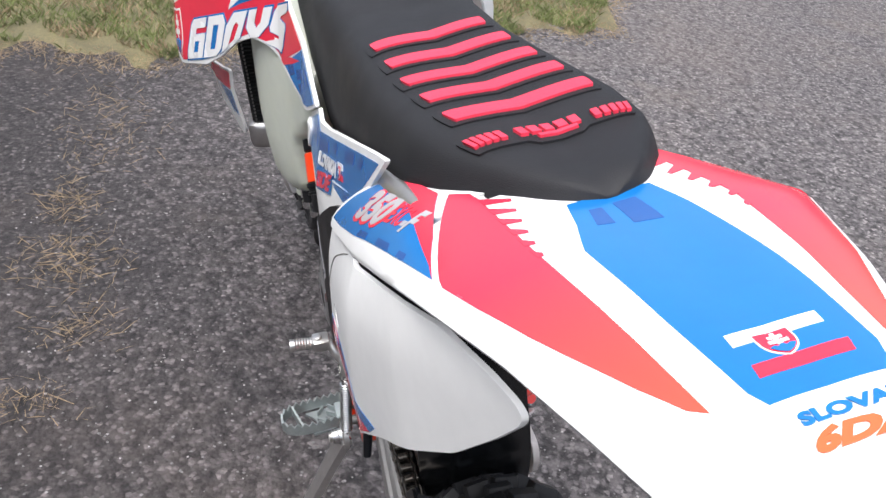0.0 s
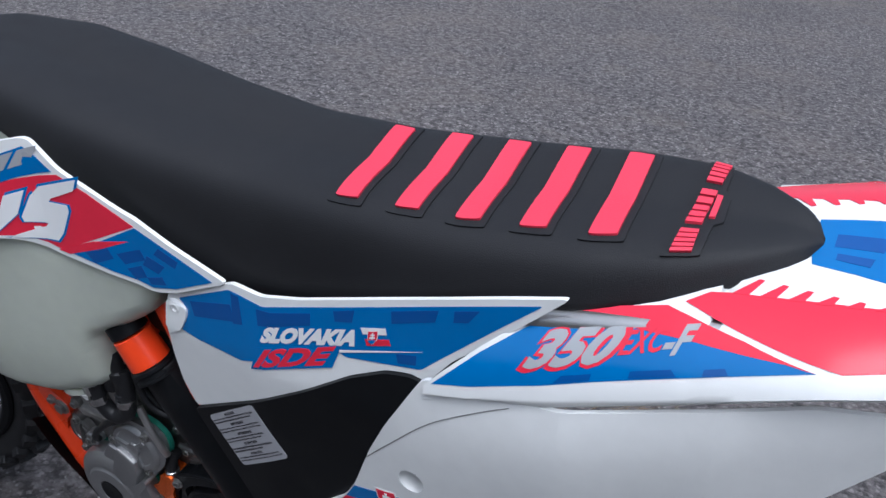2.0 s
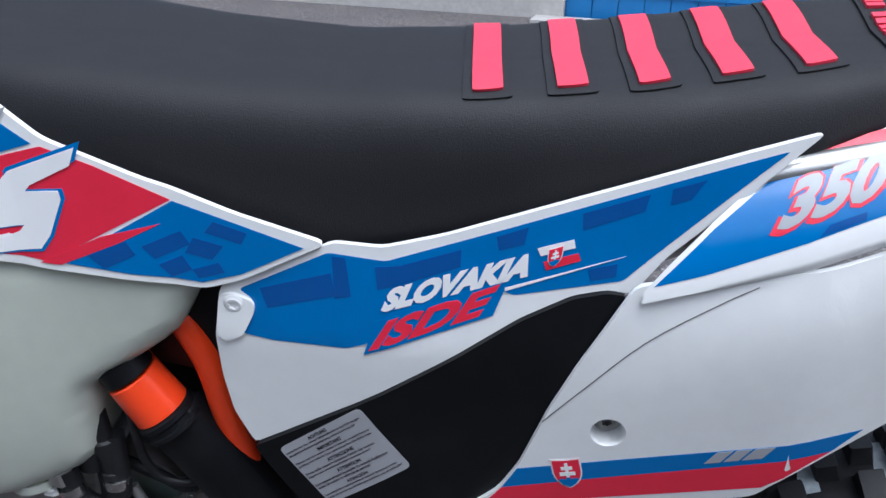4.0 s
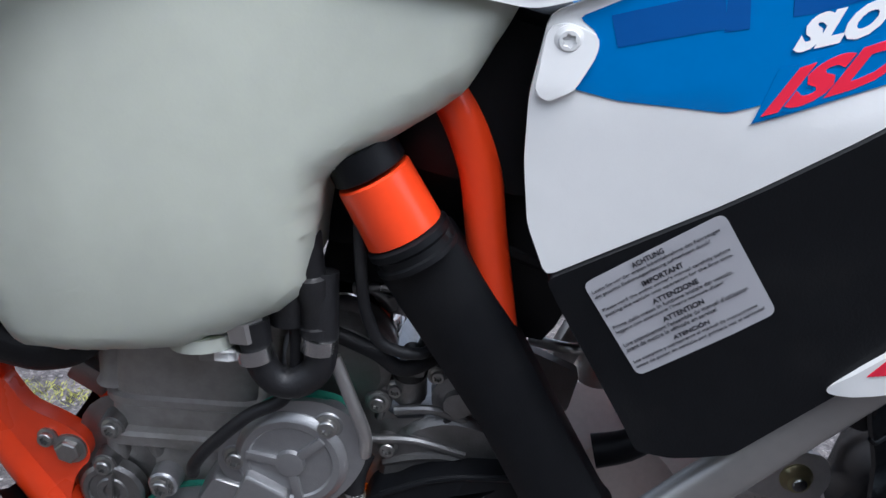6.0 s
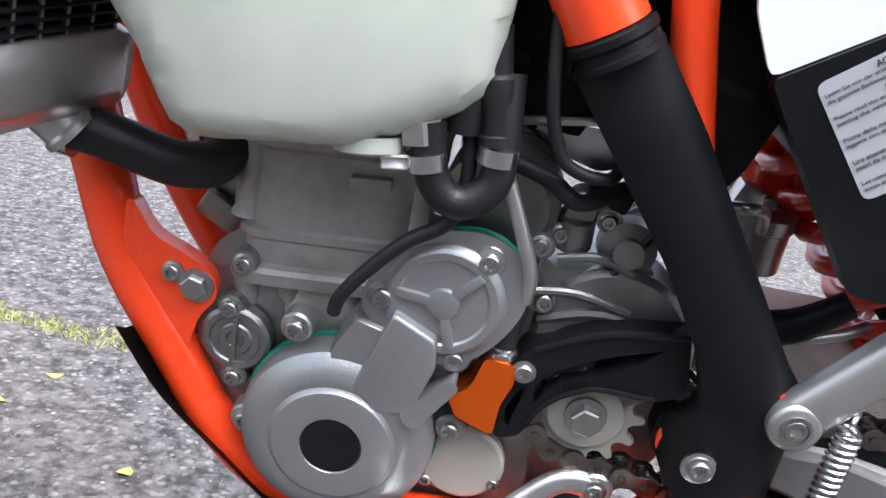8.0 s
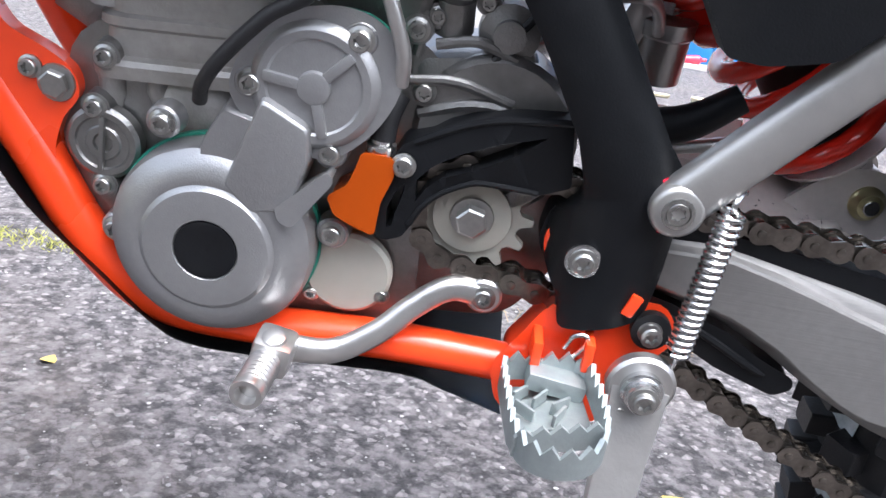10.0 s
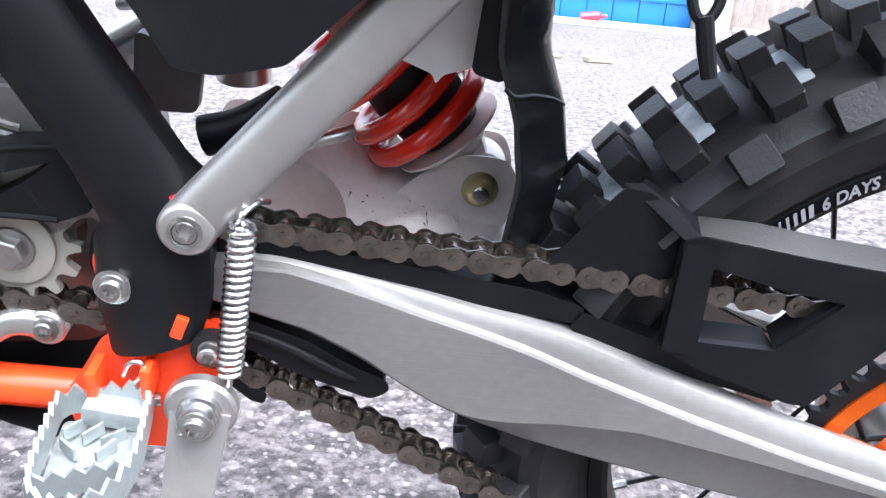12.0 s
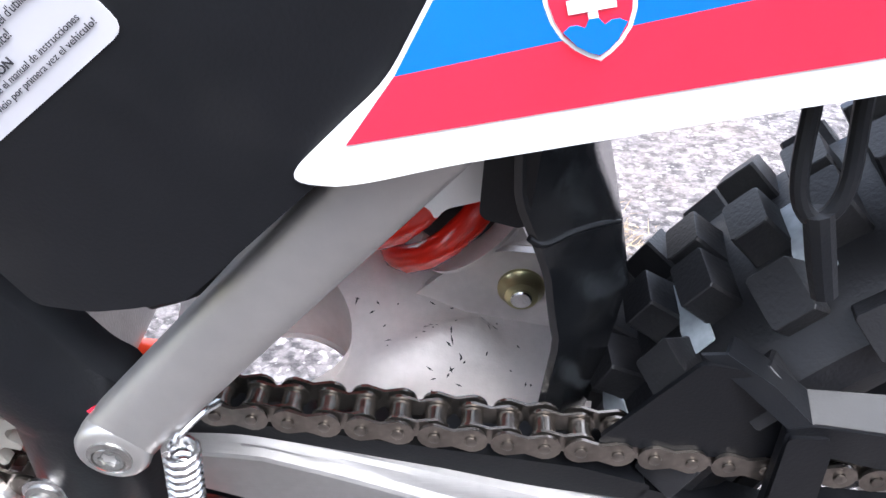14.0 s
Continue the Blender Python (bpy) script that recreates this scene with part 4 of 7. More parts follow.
LOBE = on_y(lobe_y)
line = rounded([(-0.345, 0.775), (-0.300, 0.785), (-0.318, 0.678), (-0.342, 0.662), (-0.405, 0.700), (-0.425, 0.764)], 0.006, 3)
lobe = part("lower_shroud", sheet(line, LOBE, 0.004), WHITE, bike, "lower white shroud lobe with red and blue decal")
part("red_decal", decal([(-0.345, 0.772), (-0.304, 0.78), (-0.310, 0.75), (-0.38, 0.74), (-0.415, 0.762)], LOBE), RED, lobe)
part("blue_decal", decal([(-0.311, 0.748), (-0.372, 0.739), (-0.345, 0.70), (-0.321, 0.702)], LOBE), BLUE, lobe)


# ---- wheels ----
def knob_block(size):
    """A tread block with a flared foot."""
    rings = []
    for k, h in ((1.22, -0.46), (1.05, -0.14), (1.01, 0.0), (0.965, 0.455), (0.93, 0.475)):
        w, l = size[0] * 0.5 * k, size[1] * 0.5 * k
        c = 0.0013
        rings.append([Vector((x, y, size[2] * h)) for x, y in ((w, l - c), (w - c, l), (c - w, l), (-w, l - c), (-w, c - l), (c - w, -l), (w - c, -l), (w, c - l))])
    return ring_loft(rings)


def wheel(cx, cz, rim_r, tyre_r, half, name, step_deg):
    """A spoked wheel: hub with rim and spokes, and a knobbly tyre; returns both."""
    hub = part(name, turned([(-0.075, 0.012), (-0.07, 0.03), (-0.05, 0.034), (-0.045, 0.05), (-0.038, 0.05), (-0.03, 0.026), (0.03, 0.026), (0.038, 0.05), (0.045, 0.05), (0.05, 0.034), (0.07, 0.03), (0.075, 0.012)], (cx, 0, cz), seg=28), ALLOY, bike, "spoked wheel with alloy hub and black rim")
    prof = [(-0.5, -0.02), (-0.56, 0.06), (-0.64, 0.10), (-0.68, 0.15), (-0.83, 0.32), (-0.95, 0.52), (-0.92, 0.70), (-0.7, 0.88), (-0.35, 0.97), (0, 1.0), (0.35, 0.97), (0.7, 0.88), (0.92, 0.70), (0.95, 0.52), (0.83, 0.32), (0.68, 0.15), (0.64, 0.10), (0.56, 0.06), (0.5, -0.02)]
    crown = tyre_r - 0.0185
    bm = bmesh.new()
    rows = []
    for k in range(80):
        a = 2 * math.pi * k / 80
        rows.append([bm.verts.new((cx + (rim_r + (crown - rim_r) * q) * math.cos(a), y * half, cz + (rim_r + (crown - rim_r) * q) * math.sin(a))) for y, q in prof])
    for i in range(80):
        for j in range(len(prof) - 1):
            bm.faces.new((rows[i][j], rows[i][j + 1], rows[(i + 1) % 80][j + 1], rows[(i + 1) % 80][j]))
    tyre = part(name.replace("wheel", "tyre"), bm, RUBBER, bike, "black knobbly off-road tyre")
    count, shared = round(360 / step_deg), {}
    for k in range(count):
        a0 = 2 * math.pi * k / count
        c = 0.2 * half
        if k % 2:
            rows = [(0.0, 0.0, 0, crown + 0.003), None, (-half * 0.56, 0.0, -30, crown - 0.005), (half * 0.56, 0.0, 30, crown - 0.005), None, None]
        else:
            rows = [(-c, 0.0, -7, crown + 0.003), (c, 0.0, 7, crown + 0.003), None, None, (-half * 0.88, 0.0, -58, crown - 0.020), (half * 0.88, 0.0, 58, crown - 0.020)]
        for j, row in enumerate(rows):
            if not row:
                continue
            y, da, tilt, r = row
            a = a0 + da * 2 * math.pi / count
            m = Matrix.Translation((cx, 0, cz)) @ Matrix.Rotation(-a, 4, "Y") @ Matrix.Translation((r, y, 0)) @ Matrix.Rotation(math.pi / 2, 4, "Y") @ Matrix.Rotation(radians(-tilt), 4, "X")
            key = j // 2
            if key not in shared:
                size = ((0.019, 0.025, 0.03), (0.021, 0.026, 0.031), (0.024, 0.022, 0.023))[key]
                ob = part("knob", knob_block(size), RUBBER, tyre, sharp=30)
                shared[key] = ob.data
            else:
                ob = new("knob", shared[key])
                ob.parent = tyre
            ob.matrix_basis = m
    # pale patches between knobs, painted as sky reflected in the smooth rubber
    film = None
    for k in range(0, count, 2):
        a = 2 * math.pi * (k + 0.5) / count
        if film is None:
            ob = part("tread_sheen", sheet(rounded([(-0.034, -0.0070), (-0.010, -0.0080), (0.010, -0.0065), (0.009, 0.0070), (-0.012, 0.0060), (-0.020, 0.0080), (-0.034, 0.0065)], 0.001), lambda p, q, off: Vector((0.0012 + off - 0.02 * max(0.0, -p / half - 0.05) ** 2, p, q)), 0.0008, 0.008), TREADSHEEN, tyre, "pale film painted for the sheen on the tread")
            film = ob.data
        else:
            ob = new("tread_sheen", film)
            ob.parent = tyre
        ob.matrix_basis = Matrix.Translation((cx, 0, cz)) @ Matrix.Rotation(-a, 4, "Y") @ Matrix.Translation((crown, 0, 0))
    prof = [(-0.030, rim_r + 0.004), (-0.035, rim_r - 0.001), (-0.036, rim_r - 0.010), (-0.033, rim_r - 0.015), (-0.02, rim_r - 0.020), (0, rim_r - 0.024), (0.02, rim_r - 0.020), (0.033, rim_r - 0.015), (0.036, rim_r - 0.010), (0.035, rim_r - 0.001), (0.030, rim_r + 0.004)]
    rim = part("rim", turned(prof, (cx, 0, cz), axis=(0, 1, 0), seg=72, caps=False), BLACK, hub, "black anodised rim")
    for k in range(36):
        a, lean = 2 * math.pi * k / 36, (0.42 if k % 4 < 2 else -0.42)
        y = -0.042 if k % 2 else 0.042
        p = (cx + 0.046 * math.cos(a + lean * 2), y, cz + 0.046 * math.sin(a + lean * 2))
        q = (cx + (rim_r - 0.018) * math.cos(a), y * 0.15, cz + (rim_r - 0.018) * math.sin(a))
        part("spoke", tube([p, q], 0.0019, 6, 0), BLACK, hub)
        n = Vector(q) - Vector(p)
        part("nipple", turned([(0, 0.0033), (0.018, 0.0033), (0.018, 0.002)], Vector(q) - n.normalized() * 0.017, n, 6), STEEL, hub)
    return hub, tyre


rear, rear_tyre = wheel(0.606, 0.350, 0.2455, 0.340, 0.066, "rear_wheel", 5.4545)
front, front_tyre = wheel(-0.84, 0.352, 0.268, 0.352, 0.046, "front_wheel", 5.4545)
steer = Matrix.Translation((-0.84, 0, 0.352)) @ Matrix.Rotation(radians(17), 4, Vector((0.45, 0, 0.89))) @ Matrix.Translation((0.84, 0, -0.352))
front.matrix_basis, front_tyre.matrix_basis = steer, steer

# rim print
def rim_skin(a, b, off):
    """Over the angle in degrees and the radius, on the rim's near side."""
    t = radians(a)
    return Vector((0.606 + b * math.cos(t), -0.0365 - off, 0.350 + b * math.sin(t)))


part("rim_lettering", lettering("6 DAYS", (125.8, 0.2358), (117.2, 0.2358), (125.8, 0.2440), rim_skin, off=0.002, shear=0.3, bold=0.022, step=3, step_b=0.02), SILVERINK, rear)
for k in range(5):
    a = 127.3 + k * 1.25
    part("rim_bar", decal([(a, 0.2358), (a + 0.75 - 0.1 * k, 0.2358), (a + 0.15 - 0.1 * k, 0.2440), (a - 0.6, 0.2440)], rim_skin, 0.002, step=3, step_b=0.02), SILVERINK, rear)


def sprocket(cx, cz, y, teeth, pitch_r, thick, mat, parent, label, hole_r):
    line = []
    for k in range(teeth):
        a = 2 * math.pi * k / teeth
        for da, r in ((-0.5, -0.0048), (-0.27, -0.0035), (-0.11, 0.0036), (0.11, 0.0036), (0.27, -0.0035)):
            t = a + da * 2 * math.pi / teeth
            line.append((cx + (pitch_r + r) * math.cos(t), cz + (pitch_r + r) * math.sin(t)))
    return part("sprocket", plate(line, y - thick / 2, y + thick / 2, holes=[disc_outline(cx, cz, hole_r, 40)]), mat, parent, label)


sprocket(0.606, 0.350, -0.062, 52, 0.1315, 0.006, BLACK, rear, "dark rear sprocket teeth ring", 0.118)
arms = [plate(disc_outline(0.606, 0.350, 0.119, 60), -0.0668, -0.058, holes=[disc_outline(0.606, 0.350, 0.106, 60)]), plate(disc_outline(0.606, 0.350, 0.070, 40), -0.0668, -0.058, holes=[disc_outline(0.606, 0.350, 0.05, 40)])]
for k in range(6):
    arms.append(block((0, 0, 0), (0.042, 0.0086, 0.018), bevel=0.0015))
    arms[-1].transform(Matrix.Translation((0.606, -0.0624, 0.350)) @ Matrix.Rotation(k * math.pi / 3 + 0.35, 4, "Y") @ Matrix.Translation((0.087, 0, 0)))
part("sprocket_carrier", join(*arms), ANODISED, rear, "orange anodised sprocket carrier")
part("brake_disc", plate(disc_outline(0.606, 0.350, 0.110, 60), 0.056, 0.060, holes=[disc_outline(0.606, 0.350, 0.080, 48)]), STEEL, rear, "thin steel brake disc")
part("axle_nut", turned([(0, 0.014), (0.012, 0.014), (0.014, 0.011), (0.014, 0.0001)], (0.606, -0.104, 0.350), seg=6), STEEL, rear)

# fork and front fender
for y in (-0.098, 0.098):
    leg = part("fork_leg", join(tube([(-0.775, y, 0.352), (-0.745, y, 0.43), (-0.685, y, 0.555)], 0.025, 16, 3), tube([(-0.685, y, 0.555), (-0.56, y, 0.81), (-0.47, y, 0.99)], 0.0285, 16, 3)), CASTING, bike, "grey telescopic fork leg")
    leg.matrix_basis = steer
    part("axle_clamp", join(block((-0.79, y, 0.352), (0.07, 0.05, 0.058), (0, -26, 0), 0.01), block((-0.765, y * 1.2, 0.37), (0.03, 0.028, 0.07), (0, -26, 0), 0.006)), ALLOY, leg)
    part("fork_guard", ring_loft([[Vector((cx - 0.03 * math.cos(a), y + (0.034 if y > 0 else -0.034) * math.sin(a) * k, cz - 0.014 * math.cos(a))) for a in np.linspace(-0.3, 2.6, 11)] for cx, cz, k in ((-0.775, 0.40, 1.0), (-0.73, 0.48, 1.0), (-0.66, 0.63, 1.0), (-0.645, 0.66, 0.9))], closed=False), WHITE, leg, "white plastic fork guard")
rings = []
for x, z, w in ((-1.1, 0.74, 0.03), (-1.02, 0.775, 0.06), (-0.9, 0.80, 0.075), (-0.75, 0.80, 0.08), (-0.62, 0.775, 0.075), (-0.5, 0.70, 0.06), (-0.46, 0.66, 0.055)):
    rings.append([Vector((x, w * u, z - 0.03 * u * u)) for u in np.linspace(-1, 1, 13)])
bm = ring_loft(rings, closed=False)
bmesh.ops.solidify(bm, geom=bm.faces, thickness=0.004)
fender = part("front_fender", bm, BLACK, bike, "dark front mudguard above the front wheel")
fender.matrix_basis = steer

# ---- swingarm, chain, shock ----
top = ([0.085, 0.14, 0.199, 0.231, 0.263, 0.297, 0.331, 0.366, 0.403, 0.479, 0.58, 0.65], [0.505, 0.506, 0.495, 0.489, 0.481, 0.474, 0.4635, 0.450, 0.437, 0.411, 0.380, 0.360])
bot = ([0.085, 0.104, 0.126, 0.16, 0.192, 0.226, 0.268, 0.304, 0.34, 0.416, 0.532, 0.65], [0.474, 0.470, 0.464, 0.454, 0.4385, 0.4175, 0.396, 0.384, 0.375, 0.357, 0.333, 0.313])
edge = ([0.085, 0.153, 0.182, 0.2, 0.232, 0.264, 0.298, 0.332, 0.368, 0.4045, 0.48, 0.582, 0.65], [0.498, 0.499, 0.492, 0.487, 0.477, 0.468, 0.457, 0.443, 0.430, 0.417, 0.393, 0.364, 0.346])
knee = ([0.085, 0.127, 0.168, 0.2, 0.219, 0.247, 0.267, 0.288, 0.319, 0.371, 0.445, 0.65], [0.482, 0.472, 0.460, 0.444, 0.430, 0.4134, 0.406, 0.4045, 0.4065, 0.405, 0.390, 0.343])
for sgn in (-1, 1):
    rings = []
    for x in np.linspace(0.085, 0.65, 58):
        x = float(x)
        zt, zb, ze, zk = (lerp(x, *q) for q in (top, bot, edge, knee))
        yo, yi = lerp(x, [0.085, 0.2, 0.4, 0.65], [0.076, 0.081, 0.089, 0.1]), lerp(x, [0.085, 0.2, 0.4, 0.65], [0.05, 0.052, 0.062, 0.076])
        zk = max(zk, zb + 0.006)
        g = zt - ze
        ring = [(yi, zt - 0.005), (yi + 0.004, zt - 0.001), (yi + 0.009, zt), (yo - 0.013, zt - 0.001), (yo - 0.0095, zt - 0.15 * g), (yo - 0.0072, zt - 0.34 * g), (yo - 0.0058, zt - 0.6 * g), (yo - 0.0046, ze + 0.0022), (yo - 0.0010, ze + 0.0006), (yo, ze - 0.0012), (yo, zk + 0.001), (yo - 0.0012, zk - 0.001), (yo - 0.008, zb + 0.004), (yo - 0.012, zb), (yi + 0.004, zb), (yi, zb + 0.004)]
        rings.append([Vector((x, sgn * y, z)) for y, z in ring])
    ob = part("swingarm" if sgn < 0 else "swingarm_arm", ring_loft(rings), SATIN, bike if sgn < 0 else swingarm, "satin aluminium swingarm with machined flank", sharp=22)
    swingarm = ob if sgn < 0 else swingarm


def ridge(x, y):
    """Two soft ribs that run up to the shock's mount."""
    total = 0.0
    for p, q, h in ((Vector((0.195, -0.01)), Vector((0.245, 0.016)), 0.014),):
        u = min(1.0, max(0.0, (Vector((x, y)) - p).dot(q - p) / (q - p).length_squared))
        total = max(total, h * (0.3 + 0.7 * u) * math.exp(-((Vector((x, y)) - p.lerp(q, u)).length / 0.009) ** 2))
    return total


def bridge_z(x, y):
    """Height of the cast bridge between the arms: low at the chain, sweeping up to the far arm and towards the shock."""
    return lerp(x, [0.10, 0.16, 0.22, 0.30], [0.488, 0.486, 0.484, 0.470]) + 0.045 * lerp(x, [0.19, 0.24], [1.0, 0.3]) * max(0.0, (y + 0.045) / 0.11) ** 1.6 - 0.012 * math.exp(-((x - 0.15) / 0.05) ** 2 - ((y - 0.0) / 0.04) ** 2) + ridge(x, y)


lay = lambda a, b, off: Vector((a, b, bridge_z(a, b) + off))
bridge = part("bridge", sheet(rounded([(0.09, -0.054), (0.29, -0.056), (0.305, -0.02), (0.31, 0.05), (0.30, 0.078), (0.09, 0.078)], 0.012), lay, 0.03, 0.006, holes=[disc_outline(0.138, 0.006, 0.043, 34, 0.038)]), BLASTED, swingarm, "cast swingarm bridge with oval opening", sharp=50)
part("hole_wall", ring_loft([[Vector((a, b, 0.487 + h)) for a, b in disc_outline(0.138, 0.006, 0.043 + g, 34, 0.038 + g)] for h, g in ((0.003, 0.0003), (0.0, 0.001), (-0.032, 0.0003), (-0.034, -0.002))], caps=False), BLASTED, swingarm)
flecks = random.Random(11)
verts, faces = [], []
for k in range(70):
    a, b = flecks.gauss(0.225, 0.035), flecks.uniform(-0.045, 0.03)
    if (a - 0.142) ** 2 / 0.0022 + b * b / 0.0018 < 1 or a > 0.29:
        continue
    t, r, o = flecks.uniform(0, 6.28), flecks.uniform(0.0006, 0.0022), len(verts)
    for da, db in ((r, 0.0), (0.0, 0.0005), (-r, 0.0), (0.0, -0.0005)):
        p, q = a + da * math.cos(t) - db * math.sin(t), b + da * math.sin(t) + db * math.cos(t)
        verts.append((p, q, bridge_z(p, q) + 0.0008))
    faces.append((o, o + 1, o + 2, o + 3))
me = bpy.data.meshes.new("dirt_flecks")
me.from_pydata(verts, [], faces)
me.materials.append(RUBBER)
dirt = new("dirt_flecks", me)
dirt.parent = swingarm
tagged(dirt, "", kind="stuff")
part("shock_lug", join(plate(rounded([(0.20, 0.485), (0.23, 0.515), (0.255, 0.530), (0.285, 0.528), (0.293, 0.508), (0.285, 0.480)], 0.008), 0.032, 0.040, 0.004), plate(rounded([(0.20, 0.485), (0.23, 0.515), (0.255, 0.530), (0.285, 0.528), (0.293, 0.508), (0.285, 0.480)], 0.008), 0.082, 0.09, 0.004)), BLASTED, swingarm)
axis = Vector((-0.30, -0.03, 0.36)).normalized()
base = Vector((0.268, 0.061, 0.508))
shock = part("shock_absorber", join(turned([(0.016, 0.012), (0.022, 0.020), (0.026, 0.023), (0.034, 0.033), (0.037, 0.040), (0.039, 0.040), (0.041, 0.022), (0.15, 0.022), (0.33, 0.024)], base, axis, 32), turned([(-0.017, 0.019), (-0.015, 0.021), (0.015, 0.021), (0.017, 0.019)], base, (0, -1, 0), 28), block(base + axis * 0.018, (0.034, 0.03, 0.04), (0, -22, 0), 0.006)), BLASTED, bike, "rear shock absorber with red-orange coil spring")
u = axis.orthogonal().normalized()
w = axis.cross(u)
pts = []
for k in range(18 * 8):
    h = 0.046 + (0.0155 * k / 18 if k < 18 else 0.0155 + 0.028 * (k - 18) / 18)
    a = 2 * math.pi * k / 18 + 1.0
    pts.append(base + Vector((-0.006, 0, 0.001)) + axis * h + (u * math.cos(a) + w * math.sin(a)) * 0.0425)
part("spring", tube(pts, 0.0074, 12, 0), SPRINGRED, shock, "glossy red-orange coil spring")
part("bump_stop", turned([(0.04, 0.026), (0.08, 0.03), (0.11, 0.028), (0.13, 0.024)], base, axis, 24), RUBBER, shock)
part("nut", turned([(0, 0.0125), (0.002, 0.0125), (0.0045, 0.0098), (0.008, 0.0088), (0.0086, 0.0072)], base + Vector((0, -0.029, 0)), seg=24), BRASS, shock, "yellow zinc-plated nut")
part("bolt_end", turned([(0, 0.0056), (0.0105, 0.0056), (0.0112, 0.0048)], base + Vector((0, -0.029, 0)), seg=20), STEEL, shock)

CY = -0.062
front_c, front_r, rear_c, rear_r = Vector((0.0, 0.496)), 0.0332, Vector((0.606, 0.350)), 0.1315


def chain_line():
    """The closed way of the chain pins."""
    d = rear_c - front_c
    base_a, alpha, n = math.atan2(d.y, d.x), math.acos((front_r - rear_r) / d.length), 60
    a_top, a_bot = base_a + alpha, base_a - alpha
    ray = lambda a: Vector((math.cos(a), math.sin(a)))
    p_front, p_rear = front_c + front_r * ray(a_top), rear_c + rear_r * ray(a_top)
    pts = [p_front.lerp(p_rear, k / n) for k in range(n)]
    span = a_top - a_bot
    pts += [rear_c + rear_r * ray(a_top - span * k / n) for k in range(n)]
    q_rear, q_front = rear_c + rear_r * ray(a_bot), front_c + front_r * ray(a_bot)
    low = smooth_line([q_rear, Vector((0.42, 0.268)), Vector((0.30, 0.327)), Vector((0.20, 0.381)), Vector((0.12, 0.425)), Vector((0.05, 0.452)), q_front], 12)
    pts += [Vector((p.x, p.y)) for p in low[:-1]]
    span = 2 * math.pi - span
    pts += [front_c + front_r * ray(a_bot - span * k / n) for k in range(n)]
    return pts


way = chain_line()
dist = [0.0]
for a, b in zip(way, way[1:] + way[:1]):
    dist.append(dist[-1] + (b - a).length)
links = round(dist[-1] / 0.015875 / 2) * 2
way_x, way_z = [p.x for p in way] + [way[0].x], [p.y for p in way] + [way[0].y]
pins = [Vector((lerp(dist[-1] * (k + 0.35) / links, dist, way_x), lerp(dist[-1] * (k + 0.35) / links, dist, way_z))) for k in range(links)]
pitch = dist[-1] / links


def link_plate(y0, y1, r, waist):
    line = [(r * math.cos(a), r * math.sin(a)) for a in [math.pi / 2 + math.pi * k / 8 for k in range(9)]]
    line.append((pitch / 2, -waist))
    line += [(pitch + r * math.cos(a), r * math.sin(a)) for a in [-math.pi / 2 + math.pi * k / 8 for k in range(9)]]
    line.append((pitch / 2, waist))
    return plate(line, y0, y1, 0.0005, seg=1)


def pin(x, y0, y1, r, seg=12):
    return turned([(0, r * 0.7), (0.0004, r), (y1 - y0 - 0.0004, r), (y1 - y0, r * 0.7), (y1 - y0, 0.0001)], (x, y0, 0), (0, 1, 0), seg)


outer = join(link_plate(-0.0102, -0.0082, 0.0069, 0.0044), link_plate(0.0082, 0.0102, 0.0069, 0.0044), *(pin(x, s * 0.0109 - 0.0009, s * 0.0109 + 0.0009, 0.0027) for x in (0, pitch) for s in (-1, 1)))
inner = join(link_plate(-0.0068, -0.0048, 0.0064, 0.0041), link_plate(0.0048, 0.0068, 0.0064, 0.0041), pin(0, -0.0048, 0.0048, 0.0051), pin(pitch, -0.0048, 0.0048, 0.0051))
chain, meshes, first = None, [], None
for k in range(links):
    a, b = pins[k], pins[(k + 1) % links]
    m = Matrix.Translation((a.x, CY, a.y)) @ Matrix.Rotation(-math.atan2(b.y - a.y, b.x - a.x), 4, "Y")
    if k == 0:
        chain = ob = part("chain", outer, CHAINSTEEL, bike, "bright steel roller drive chain")
        first = m.copy()
        ob.matrix_basis = m
        meshes.append(ob.data)
        continue
    if k == 1:
        ob = part("link", inner, CHAINSTEEL, chain)
        meshes.append(ob.data)
    else:
        ob = new("link", meshes[k % 2])
        ob.parent = chain
    ob.matrix_basis = first.inverted() @ m

drive = part("drive_sprocket", join(turned([(0, 0.0235), (0.003, 0.0235), (0.0034, 0.022), (0.0034, 0.013), (0.004, 0.013), (0.0046, 0.012)], (0, -0.065, 0.496), seg=36)), BEIGE, bike, "pale zinc-plated front drive sprocket")
sprocket(0.0, 0.496, -0.062, 13, 0.0332, 0.006, BEIGE, drive, "", 0.006)
bolt((0, -0.0692, 0.496), 0.0098, drive, hexed=True, high=0.009)

# chain guides
part("chain_slider", plate(rounded([(0.10, 0.514), (0.166, 0.508), (0.294, 0.491), (0.326, 0.481), (0.321, 0.473), (0.262, 0.481), (0.181, 0.497), (0.10, 0.505)], 0.003), -0.070, -0.045, 0.002), BLACK, bike, "black chain slider on the swingarm")
part("chain_slider", plate(rounded([(0.325, 0.478), (0.38, 0.458), (0.46, 0.432), (0.458, 0.424), (0.37, 0.448), (0.322, 0.468)], 0.003), -0.070, -0.05, 0.002), BLACK, bike, "black chain slider tail")
lower = part("lower_slider", plate(rounded([(0.10, 0.468), (0.128, 0.461), (0.166, 0.4475), (0.189, 0.4330), (0.213, 0.4225), (0.2145, 0.4165), (0.205, 0.4110), (0.165, 0.4250), (0.133, 0.4420), (0.10, 0.453)], 0.003), -0.074, -0.050, 0.002), BLACK, bike, "black lower chain slider")
